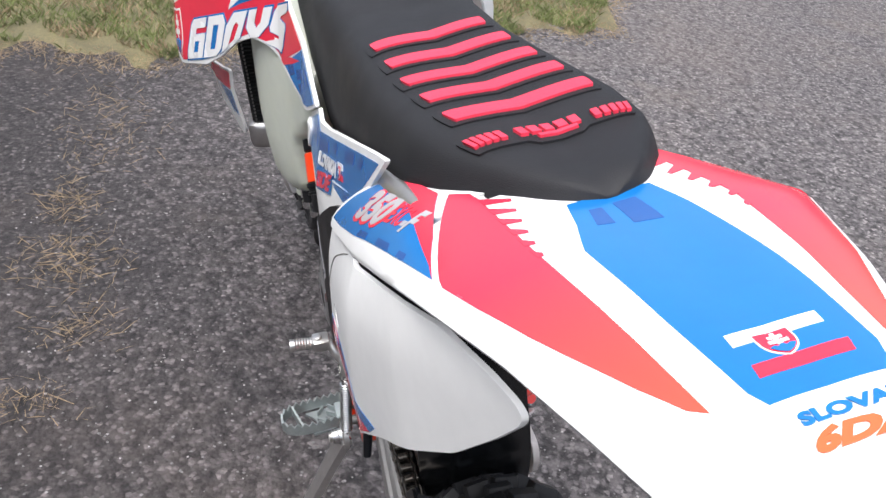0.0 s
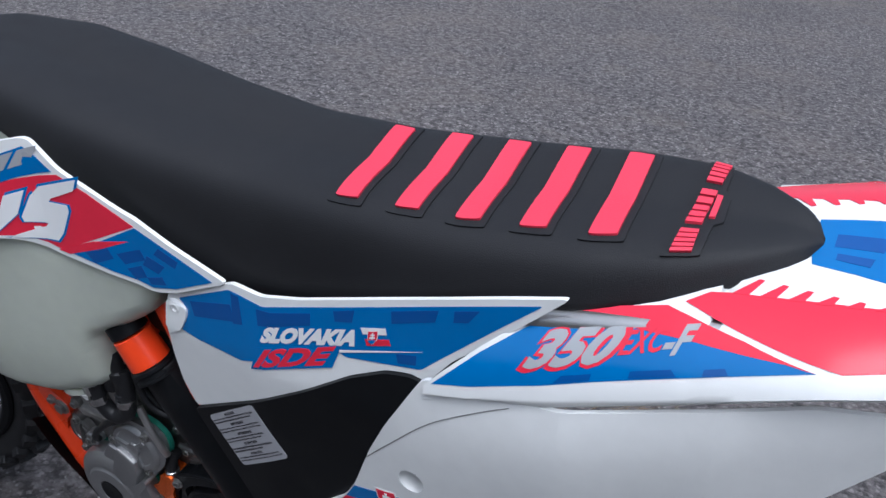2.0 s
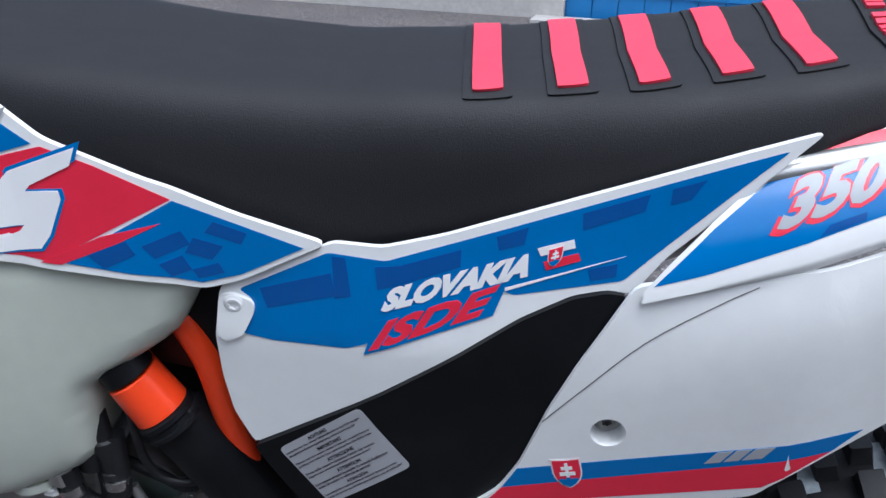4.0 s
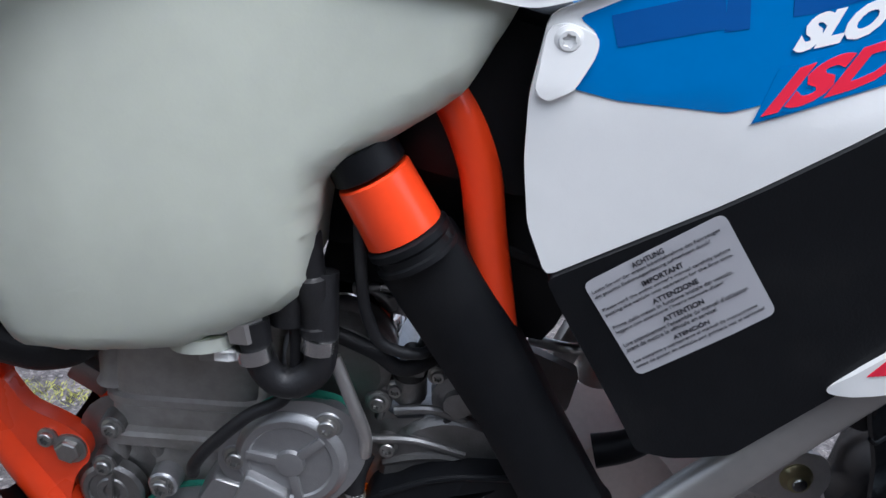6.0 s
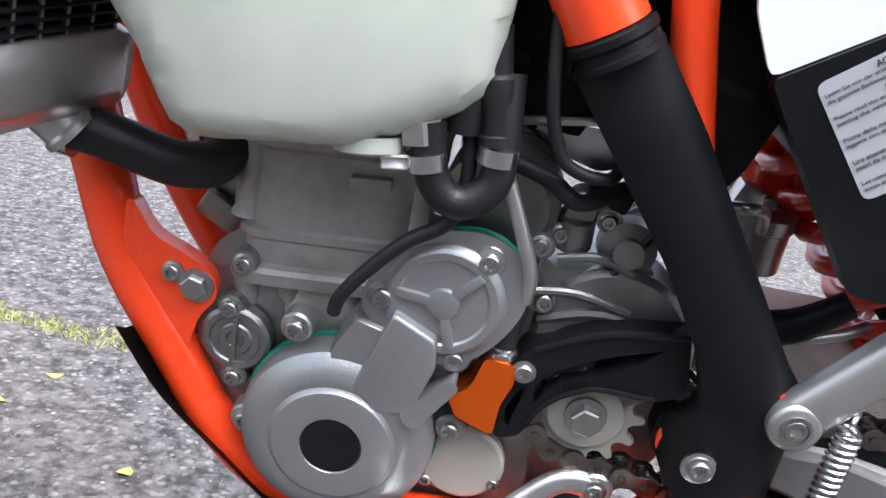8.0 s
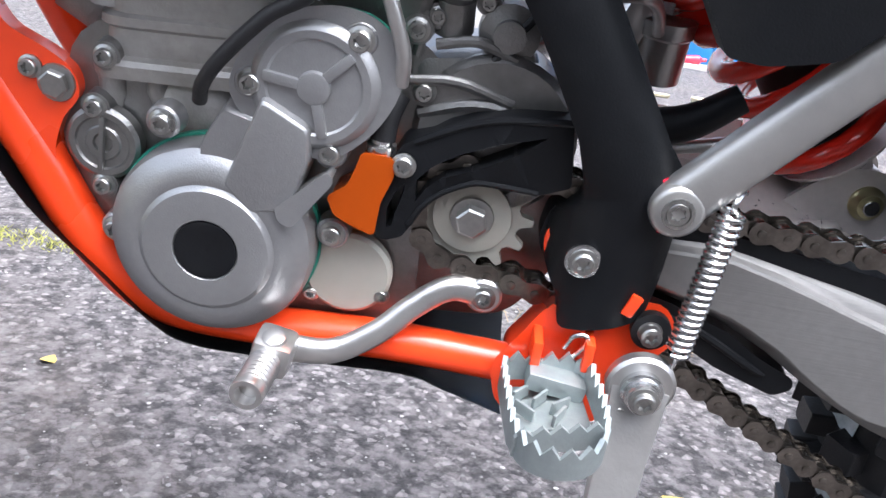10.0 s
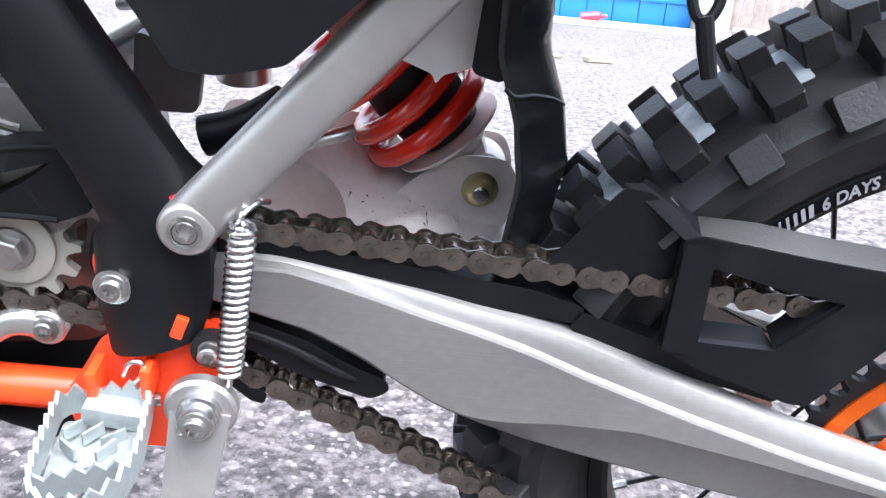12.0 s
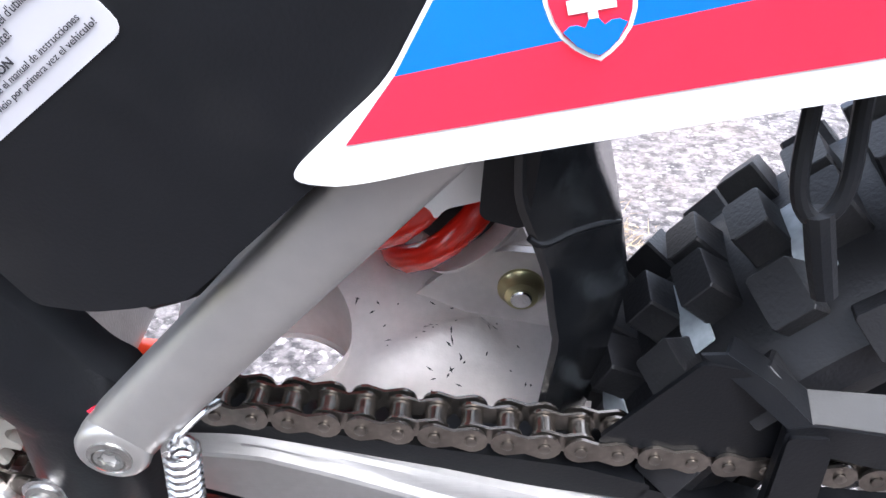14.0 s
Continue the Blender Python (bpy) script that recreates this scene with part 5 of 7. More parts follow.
part("slider_rail", tube([(0.112, -0.0745, 0.4585), (0.15, -0.0750, 0.4465), (0.184, -0.0752, 0.4290), (0.196, -0.0745, 0.4235)], [0.0018, 0.0026, 0.0028, 0.0012], 8, 4), BLACK, lower)
part("slider_lip", plate(rounded([(0.10, 0.424), (0.123, 0.4165), (0.141, 0.4068), (0.139, 0.400), (0.132, 0.402), (0.121, 0.4120), (0.10, 0.418)], 0.002), -0.072, -0.056, 0.001), BLACK, lower)
def strip(low, high, thick):
    """A bent plate between two lines of equally many points."""
    bm = ring_loft([list(q) for q in zip([Vector(p) for p in low], [Vector(p) for p in high])], closed=False, caps=False)
    bmesh.ops.recalc_face_normals(bm, faces=bm.faces)
    bmesh.ops.solidify(bm, geom=bm.faces, thickness=thick)
    return bm


crest = [(0.3718, 0.5365), (0.3815, 0.5396), (0.4151, 0.5349), (0.4478, 0.5301), (0.4972, 0.5245), (0.5368, 0.5198), (0.60, 0.511)]
line = rounded(crest + [(0.60, 0.497), (0.5418, 0.505), (0.5187, 0.4858), (0.4992, 0.4600), (0.4729, 0.4282), (0.4603, 0.4296), (0.399, 0.4512), (0.3727, 0.4638)], 0.003)
hole = rounded([(0.3901, 0.5214), (0.4368, 0.5091), (0.4758, 0.5024), (0.4429, 0.4677), (0.3945, 0.4705)], 0.003)
guide = part("chain_guard", plate(line, -0.0805, -0.0750, 0.0, holes=[hole]), BLACK, bike, "angular black plastic chain guard with window")
part("guard_deck", strip([(x, -0.0795, z - 0.0006) for x, z in crest[1:]], [(0.381, -0.066, 0.5455), (0.416, -0.066, 0.5440), (0.449, -0.066, 0.5390), (0.498, -0.066, 0.5332), (0.538, -0.066, 0.5270), (0.60, -0.066, 0.518)], 0.003), BLACK, guide, sharp=20)
part("guard_wing", strip([(0.3722, -0.0795, 0.5365), (0.354, -0.072, 0.5500), (0.3365, -0.066, 0.5620)], [(0.3818, -0.0795, 0.5392), (0.366, -0.072, 0.5520), (0.3465, -0.066, 0.5630)], 0.003), BLACK, guide, sharp=20)
part("guard_wing", strip([(0.3465, -0.066, 0.5625), (0.366, -0.072, 0.5515), (0.3815, -0.0795, 0.5390)], [(0.352, -0.052, 0.5600), (0.368, -0.058, 0.5520), (0.381, -0.066, 0.5450)], 0.003), BLACK, guide, sharp=20)
part("guard_ledge", strip([(0.3935, -0.0785, 0.4700), (0.4434, -0.0785, 0.4672)], [(0.3985, -0.058, 0.4725), (0.4410, -0.058, 0.4700)], 0.003), BLACK, guide, sharp=20)
part("guard_ledge", strip([(0.4434, -0.0785, 0.4672), (0.4763, -0.0785, 0.5022)], [(0.4450, -0.060, 0.4700), (0.4740, -0.060, 0.5010)], 0.003), BLACK, guide, sharp=20)
part("guard_post", plate(rounded([(0.3735, 0.5340), (0.3890, 0.5340), (0.3925, 0.4655), (0.3745, 0.4655)], 0.002), -0.0835, -0.0790, 0.0015), BLACK, guide)
part("guard_web", plate(rounded([(0.301, 0.5115), (0.3370, 0.560), (0.352, 0.558), (0.3745, 0.540), (0.3745, 0.5025)], 0.003), -0.070, -0.0665, 0.001), BLACK, guide)

# ---- frame ----
for sgn in (-1, 1):
    pts = [(-0.42, 0.012 * sgn, 0.88), (-0.36, 0.025 * sgn, 0.74), (-0.320, 0.045 * sgn, 0.61), (-0.298, 0.056 * sgn, 0.545), (-0.264, 0.06 * sgn, 0.487), (-0.234, 0.062 * sgn, 0.438), (-0.195, 0.064 * sgn, 0.404), (-0.14, 0.066 * sgn, 0.396), (-0.04, 0.07 * sgn, 0.402), (0.05, 0.07 * sgn, 0.399)]
    ob = part("frame" if sgn < 0 else "frame_tube", tube(pts, [0.019, 0.0185, 0.018, 0.0165, 0.016, 0.015, 0.0145, 0.0135, 0.013, 0.013], 16), ORANGE, bike if sgn < 0 else frame_ob, "orange powder-coated steel frame")
    frame_ob = ob if sgn < 0 else frame_ob
    pts = [(-0.10, 0.045 * sgn, 0.86), (-0.043, 0.06 * sgn, 0.83), (-0.016, 0.07 * sgn, 0.80), (0.001, 0.073 * sgn, 0.766), (0.0095, 0.075 * sgn, 0.726), (0.0175, 0.075 * sgn, 0.69), (0.026, 0.075 * sgn, 0.65)]
    part("frame_tube", tube(pts, 0.0118, 18), ORANGE, frame_ob)
    part("frame_spar", tube([(-0.40, 0.03 * sgn, 0.90), (-0.2, 0.065 * sgn, 0.83), (-0.085, 0.074 * sgn, 0.795), (-0.05, 0.076 * sgn, 0.745)], 0.016, 14), ORANGE, frame_ob)
    part("engine_mount", plate(rounded([(-0.290, 0.590), (-0.276, 0.566), (-0.252, 0.556), (-0.238, 0.547), (-0.235, 0.532), (-0.246, 0.520), (-0.253, 0.498), (-0.250, 0.468), (-0.262, 0.476), (-0.295, 0.53)], 0.008), sgn * 0.062 - 0.007, sgn * 0.062 + 0.007, 0.003), ORANGE, frame_ob)
part("footpeg_bracket", plate(rounded([(0.059, 0.452), (0.046, 0.428), (0.033, 0.408), (0.04, 0.383), (0.094, 0.382), (0.102, 0.415), (0.126, 0.448), (0.116, 0.464), (0.10, 0.456)], 0.008), -0.088, -0.05, 0.008, seg=3), ORANGE, frame_ob)
part("pivot_boss", turned([(0, 0.0215), (0.016, 0.0215), (0.018, 0.019), (0.018, 0.012)], (0.066, -0.055, 0.4905), seg=32), ORANGE, frame_ob)
for at, r in (((-0.2475, -0.069, 0.5385), 0.0085), ((-0.262, -0.069, 0.546), 0.0052)):
    bolt(at, r, frame_ob, hexed=r > 0.006)
pts = [(-0.291, 0, 0.494), (-0.262, 0, 0.449), (-0.222, 0, 0.412), (-0.19, 0, 0.382), (-0.165, 0, 0.369), (-0.115, 0, 0.368), (-0.03, 0, 0.372), (0.0, 0, 0.365), (0.04, 0, 0.353)]
rings = [[Vector((p.x, y, p.z + (0.018 * abs(y / 0.088) ** 4))) for y in np.linspace(-0.088, 0.088, 15)] for p in smooth_line(pts, 4)]
bm = ring_loft(rings, closed=False)
bmesh.ops.solidify(bm, geom=bm.faces, thickness=0.005)
part("skid_plate", bm, BLACK, bike, "black plastic skid plate under the engine")

# frame guard with its clip
line = rounded([(-0.05, 0.708), (0.0, 0.640), (0.02, 0.612), (0.049, 0.562), (0.060, 0.529), (0.044, 0.508), (0.041, 0.487), (0.057, 0.464), (0.059, 0.447), (0.108, 0.459), (0.113, 0.480), (0.114, 0.518), (0.11, 0.552), (0.101, 0.562), (0.06, 0.628), (0.025, 0.685), (-0.013, 0.737)], 0.006)


def guard_skin(x, z, off):
    """A rounded cover over the frame tube: deepest along the tube's middle."""
    near = 1.0
    for p, q in ((Vector((-0.05, 0.75)), Vector((0.085, 0.536))), (Vector((0.085, 0.536)), Vector((0.080, 0.44)))):
        u = min(1.0, max(0.0, (Vector((x, z)) - p).dot(q - p) / (q - p).length_squared))
        near = min(near, (Vector((x, z)) - p.lerp(q, u)).length)
    return Vector((x, -0.068 - 0.034 * math.sqrt(max(0.0, 1 - (near / 0.036) ** 2)) - off, z))


guard = part("frame_guard", drape(flat(line), guard_skin, 0.0, -0.02, 0.005), BLACK, bike, "scuffed black plastic frame guard", sharp=60)
d = Vector((0.524, 0, -0.851))
part("guard_lip", turned([(0, 0.0215), (0.002, 0.0245), (0.006, 0.0245), (0.008, 0.0225), (0.012, 0.0225), (0.013, 0.0245), (0.016, 0.0245)], (-0.0352, -0.088, 0.7290), d, 28), BLACK, guard)
part("guard_clip", turned([(0, 0.020), (0.001, 0.0212), (0.036, 0.0225), (0.037, 0.021)], (-0.0546, -0.088, 0.7600), d, 28), ORANGE, guard, "bright orange clip")
part("clip_band", turned([(0, 0.019), (0.001, 0.0205), (0.015, 0.0208), (0.016, 0.0195)], (-0.0640, -0.088, 0.7752), d, 28), BLACK, guard)
bolt((0.065, -0.101, 0.4945), 0.0062, guard, high=0.005)
part("bolt_washer", turned([(0, 0.0105), (0.0015, 0.0105), (0.002, 0.009)], (0.065, -0.0992, 0.4945), seg=24), STEEL, guard)
part("orange_tab", block((0.0985, -0.0995, 0.471), (0.007, 0.004, 0.014), (0, 20, 0), 0.001), ORANGE, guard)

# subframe strut
a, b = Vector((0.1068, -0.098, 0.5355)), Vector((0.3405, -0.098, 0.803))
d = (b - a).normalized()
n = Vector((-d.z, 0, d.x))
rings = []
for k in range(15):
    p = a.lerp(b, k / 14)
    g = lerp(k, [0, 3, 14], [1.0, 0.98, 1.08])
    rings.append([p + n * (0.0150 * g * math.copysign(abs(math.cos(t)) ** 0.8, math.cos(t))) + Vector((0, 0.0105 * math.copysign(abs(math.sin(t)) ** 0.7, math.sin(t)), 0)) for t in [2 * math.pi * q / 28 for q in range(28)]])
strut = part("subframe_strut", join(ring_loft(rings), turned([(-0.004, 0.0150), (0.013, 0.0152), (0.0150, 0.0140), (0.0162, 0.0120), (0.0162, 0.0001)], a + Vector((0, 0.005, 0)), seg=36)), STRUTALLOY, bike, "raw aluminium subframe strut", sharp=40)
part("strut_gasket", turned([(0, 0.0168), (0.006, 0.0168)], a + Vector((-0.0015, 0.006, -0.001)), seg=32), RED, strut)
bolt(a + Vector((0, -0.0106, 0)), 0.0068, strut, high=0.0022)


# ---- engine ----
line = rounded([(-0.235, 0.565), (-0.245, 0.50), (-0.215, 0.425), (-0.15, 0.405), (-0.035, 0.412), (-0.036, 0.46), (-0.04, 0.53), (-0.02, 0.56), (-0.05, 0.59), (-0.12, 0.60)], 0.02)
engine = part("engine", plate(line, -0.058, 0.09, 0.008), CASTING, bike, "grey cast single-cylinder engine")
part("gearbox_case", plate(rounded([(-0.06, 0.41), (0.03, 0.418), (0.055, 0.46), (0.05, 0.54), (0.0, 0.575), (-0.06, 0.57)], 0.015), -0.034, 0.08, 0.006), CASTING, engine)
part("output_collar", turned([(0, 0.03), (0.012, 0.028), (0.014, 0.02)], (0.0, -0.034, 0.496), seg=28), CASTING, engine)
lean = (0.05, 0, 1)
rings = []
for z, h in ((0.548, 0.061), (0.556, 0.062), (0.559, 0.0605), (0.561, 0.0565), (0.576, 0.0565), (0.578, 0.0585), (0.583, 0.0585), (0.585, 0.0560), (0.632, 0.0555), (0.636, 0.0600), (0.645, 0.0600), (0.647, 0.0570), (0.649, 0.0600), (0.72, 0.0600)):
    rings.append([Vector((-0.171 + 0.05 * (z - 0.57) + a, -0.008 + b, z + 0.05 * a)) for a, b in rounded([(-h, -h), (h, -h), (h, h), (-h, h)], 0.026, 6)])
cyl = part("cylinder", ring_loft(rings), BARREL, engine, "cast cylinder barrel with bolt columns", sharp=30)
for x, y in ((-0.222, -0.052), (-0.120, -0.052)):
    part("bolt_column", turned([(0, 0.011), (0.004, 0.009), (0.05, 0.0085), (0.052, 0.0115), (0.085, 0.0115)], (x, y, 0.585), lean, 16), BARREL, cyl)
part("casting_pad", block((-0.147, -0.066, 0.622), (0.024, 0.008, 0.006), (0, -4, 0), 0.001), BARREL, cyl)
part("crankcase_neck", plate(rounded([(-0.235, 0.548), (-0.215, 0.556), (-0.11, 0.562), (-0.10, 0.54), (-0.17, 0.50), (-0.225, 0.50)], 0.014), -0.056, 0.06, 0.012, seg=4), BARREL, engine)
ign = part("ignition_cover", turned([(0, 0.061), (0.014, 0.061), (0.020, 0.059), (0.025, 0.053), (0.028, 0.046), (0.0285, 0.041), (0.0282, 0.040), (0.029, 0.0385), (0.0305, 0.037), (0.031, 0.034), (0.031, 0.0195), (0.0295, 0.0185), (0.0295, 0.0001)], (-0.150, -0.070, 0.4625), seg=64), COVER, engine, "satin grey ignition cover", sharp=25)
part("cover_cap", turned([(0, 0.0185), (0.0012, 0.0182), (0.0016, 0.016), (0.0008, 0.012), (0.0012, 0.007), (0.0002, 0.0001)], (-0.150, -0.0996, 0.4625), seg=36), BLACK, ign, "black plastic inspection cap")
part("cover_gasket", plate(disc_outline(-0.150, 0.4625, 0.0625, 60), -0.0725, -0.068), GASKET, ign, "green paper gasket edge")
rings = []
for y, k in ((-0.066, 1.10), (-0.086, 1.04), (-0.0905, 1.0), (-0.0922, 0.95)):
    c = Vector((-0.140, 0, 0.525))
    rings.append([Vector((c.x + (x - c.x) * k, y, c.z + (z - c.z) * k)) for x, z in rounded([(-0.1443, 0.5475), (-0.122, 0.5420), (-0.118, 0.515), (-0.135, 0.495), (-0.1575, 0.505), (-0.1565, 0.5251)], 0.003, 3)])
part("cover_bridge", ring_loft(rings), COVER, ign, sharp=25)
part("cover_fin", plate(rounded([(-0.1095, 0.4969), (-0.1070, 0.4900), (-0.1010, 0.4880), (-0.0798, 0.5187), (-0.0825, 0.5226)], 0.002, 3), -0.1025, -0.085, 0.002, seg=3), COVER, ign)
rings = []
for y, k in ((-0.070, 1.06), (-0.0945, 1.03), (-0.0980, 1.0), (-0.0992, 0.955), (-0.0994, 0.93)):
    c = Vector((-0.114, 0, 0.522))
    rings.append([Vector((c.x + (x - c.x) * k, y, c.z + (z - c.z) * k)) for x, z in rounded([(-0.1216, 0.5580), (-0.0955, 0.5448), (-0.0945, 0.5256), (-0.1040, 0.4950), (-0.1250, 0.4900), (-0.1410, 0.5050)], 0.003, 3)])
part("cover_facet", ring_loft(rings), COVER, ign, sharp=30)
gear_line = rounded([(-0.139, 0.556), (-0.129, 0.583), (-0.109, 0.600), (-0.088, 0.606), (-0.070, 0.604), (-0.055, 0.592), (-0.054, 0.571), (-0.065, 0.549), (-0.084, 0.531), (-0.106, 0.532)], 0.012, 4)
part("starter_gasket", plate([(-0.097 + (x + 0.097) * 1.05, 0.567 + (z - 0.567) * 1.05) for x, z in gear_line], -0.076, -0.070), GASKET, engine, "green paper gasket edge")
start = part("starter_cover", plate(gear_line, -0.089, -0.074, 0.006, seg=4), COVER, engine, "satin grey starter gear cover")
part("cover_dome", turned([(0, 0.036), (0.003, 0.0355), (0.006, 0.033), (0.007, 0.031), (0.0068, 0.0268), (0.0055, 0.0255), (0.0055, 0.0095), (0.0085, 0.0088), (0.009, 0.007), (0.009, 0.0001)], (-0.095, -0.087, 0.567), seg=44), COVER, start, sharp=25)
for a in (0.80, 3.02, 4.95):
    bm = block((0.0180, 0, 0), (0.020, 0.0045, 0.0058), bevel=0.0012)
    bm.transform(Matrix.Translation((-0.095, -0.0932, 0.567)) @ Matrix.Rotation(-a, 4, "Y"))
    part("cover_rib", bm, COVER, start)
for at in ((-0.130, -0.0885, 0.5635), (-0.073, -0.0885, 0.5955), (-0.0845, -0.086, 0.5295), (-0.1795, -0.086, 0.5315), (-0.0805, -0.078, 0.4755), (-0.209, -0.082, 0.4585)):
    part("bolt_boss", turned([(0, 0.0105), (0.012, 0.0098), (0.0135, 0.0085)], Vector(at) + Vector((0, 0.012, 0)), seg=20), COVER, engine)
    bolt(at, 0.0058, engine, high=0.0065)
for at in ((-0.2255, -0.068, 0.5275), (-0.222, -0.068, 0.479), (-0.2185, -0.068, 0.5585), (-0.038, -0.064, 0.566), (-0.046, -0.064, 0.60)):
    part("bolt_boss", turned([(0, 0.0095), (0.012, 0.0085)], Vector(at) + Vector((0, 0.011, 0)), seg=18), CASTING, engine)
    bolt(at, 0.0052, engine, high=0.006)
oil = part("oil_filter_cap", turned([(0, 0.0225), (0.008, 0.0225), (0.010, 0.020), (0.010, 0.0165), (0.0085, 0.0155), (0.0085, 0.011), (0.0095, 0.010), (0.0095, 0.006), (0.008, 0.005), (0.008, 0.0001)], (-0.222, -0.060, 0.5055), seg=36), CASTING, engine, "round cast oil filter cap", sharp=25)
part("cap_bar", block((-0.222, -0.0705, 0.5055), (0.003, 0.004, 0.034), (0, 4, 0), 0.0008), CASTING, oil)
for k, (x, z, t) in enumerate(((-0.243, 0.578, 30), (-0.237, 0.590, -20), (-0.228, 0.583, 55))):
    part("chain_adjuster_fin", block((x, -0.03 + 0.01 * k, z), (0.028, 0.03, 0.018), (0, t, 0), 0.003), CASTING, engine)

for x, z, h in ((-0.2205, 0.556, 0.032), (-0.192, 0.556, 0.026), (-0.118, 0.560, 0.02)):
    part("stud_column", turned([(0, 0.0085), (h * 0.7, 0.0095), (h, 0.007), (h + 0.003, 0.002)], (x, -0.056, z), (0.05, 0.12, -1), 16), BARREL, engine)
part("casting_bulge", turned([(0, 0.001), (0, 0.020), (0.004, 0.026), (0.016, 0.032), (0.03, 0.034)], (-0.168, -0.064, 0.528), (0, 1, 0), 28), BARREL, engine, sharp=60)

for pts in (((-0.048, -0.066, 0.572), (-0.02, -0.067, 0.575), (0.012, -0.064, 0.566)), ((-0.035, -0.062, 0.593), (-0.012, -0.064, 0.598), (0.01, -0.060, 0.590)), ((-0.045, -0.06, 0.585), (-0.043, -0.06, 0.605), (-0.046, -0.058, 0.625))):
    part("case_rib", tube(pts, 0.0032, 10, 5), CASTING, engine)
for at in ((-0.027, -0.056, 0.628), (-0.010, -0.054, 0.618), (-0.036, -0.06, 0.608)):
    part("bolt_boss", turned([(0, 0.008), (0.010, 0.0072)], Vector(at) + Vector((0, 0.009, 0)), seg=16), CASTING, engine)
    bolt(at, 0.0042, engine, high=0.005)
part("sensor_plug", join(block((-0.012, -0.052, 0.634), (0.026, 0.016, 0.014), (0, 18, 0), 0.003), block((0.006, -0.05, 0.640), (0.014, 0.012, 0.010), (0, 18, 0), 0.002)), BLACK, engine)
part("wiring_loom", tube([(0.010, -0.05, 0.642), (0.018, -0.055, 0.62), (0.006, -0.06, 0.602), (-0.004, -0.062, 0.585)], 0.0028, 8, 6), RUBBER, engine)

# clutch slave, chain guide, beige cover
slave = part("slave_cylinder", plate(rounded([(-0.0657, 0.5325), (-0.0495, 0.5313), (-0.0485, 0.5214), (-0.0545, 0.5045), (-0.0560, 0.4842), (-0.0687, 0.4886), (-0.0785, 0.4932), (-0.0830, 0.5031), (-0.0722, 0.5115), (-0.0688, 0.521)], 0.0022, 3), -0.088, -0.06, 0.0014), ANODISED, bike, "orange anodised clutch slave cylinder")
part("banjo", turned([(0, 0.0085), (0.005, 0.0085), (0.006, 0.0065), (0.010, 0.0065)], (-0.0570, -0.078, 0.5315), (0, 0, 1), 20), STEEL, slave)
part("boot", tube([(-0.0570, -0.078, 0.539), (-0.056, -0.076, 0.552), (-0.052, -0.070, 0.564)], 0.0075, 12, 3), RUBBER, slave)
part("beige_cover", turned([(0, 0.0275), (0.006, 0.0275), (0.008, 0.025), (0.008, 0.0001)], (-0.070, -0.062, 0.445), seg=40), BEIGE, engine, "dull beige round cover")
for at in ((-0.092, -0.067, 0.427), (-0.048, -0.067, 0.432)):
    bolt(at, 0.0042, engine, high=0.004)
outline = rounded([(-0.0555, 0.4809), (-0.0568, 0.4904), (-0.0541, 0.5037), (-0.0490, 0.516), (-0.0500, 0.5295), (-0.0453, 0.5397), (-0.0392, 0.5438), (-0.0291, 0.5472), (-0.021, 0.5536), (-0.0051, 0.5604), (0.0128, 0.5648), (0.046, 0.568), (0.052, 0.530), (0.041, 0.5252), (0.0339, 0.5224), (0.0024, 0.5232), (-0.0079, 0.520), (-0.0203, 0.5127), (-0.0297, 0.5022), (-0.035, 0.4908), (-0.0393, 0.4831), (-0.049, 0.4793)], 0.003)
slot = rounded([(-0.0489, 0.4878), (-0.0499, 0.4996), (-0.0455, 0.5118), (-0.0405, 0.518), (-0.0414, 0.510), (-0.0446, 0.4979), (-0.0457, 0.4895)], 0.002)
window = rounded([(-0.0351, 0.520), (-0.0268, 0.530), (-0.0126, 0.5395), (0.0075, 0.5486), (0.030, 0.556), (0.0344, 0.5574), (0.018, 0.5434), (-0.0041, 0.5307), (-0.0205, 0.5241), (-0.0288, 0.5162), (-0.034, 0.5063)], 0.002)
cguide = part("chain_guide", plate(outline, -0.084, -0.054, 0.0015, holes=[slot, window]), BLACK, bike, "black front sprocket chain guide")
part("guide_lip", tube([(-0.0385, -0.0835, 0.5425), (-0.021, -0.0835, 0.5520), (-0.005, -0.0835, 0.5590), (0.0128, -0.0835, 0.5635), (0.046, -0.0835, 0.5670)], 0.0022, 8, 4), BLACK, cguide)
part("guide_lip", tube([(-0.036, -0.0835, 0.492), (-0.0305, -0.0835, 0.5035), (-0.0208, -0.0835, 0.5140), (-0.0083, -0.0835, 0.5213), (0.0024, -0.0835, 0.5245), (0.034, -0.0835, 0.5238)], 0.0020, 8, 4), BLACK, cguide)
bolt((-0.043, -0.085, 0.5285), 0.0055, cguide, high=0.005)

# upper gearbox castings, starter motor, throttle body, clutter behind the frame guard
part("gearbox_top", join(turned([(0, 0.045), (0.05, 0.048), (0.055, 0.044), (0.055, 0.0001)], (0.005, -0.01, 0.545), (0, -1, 0), 32), block((-0.01, -0.045, 0.575), (0.07, 0.03, 0.03), (0, -10, 0), 0.008), turned([(0, 0.012), (0.02, 0.011)], (-0.028, -0.05, 0.60), (0, -0.3, 1), 16)), CASTING, engine)
part("gearbox_rib", tube([(-0.040, -0.062, 0.553), (-0.01, -0.064, 0.563), (0.02, -0.062, 0.560), (0.04, -0.058, 0.545)], 0.004, 8, 4), CASTING, engine)
sm, sd = Vector((-0.073, -0.066, 0.620)), Vector((0.05, 1, 0.22))
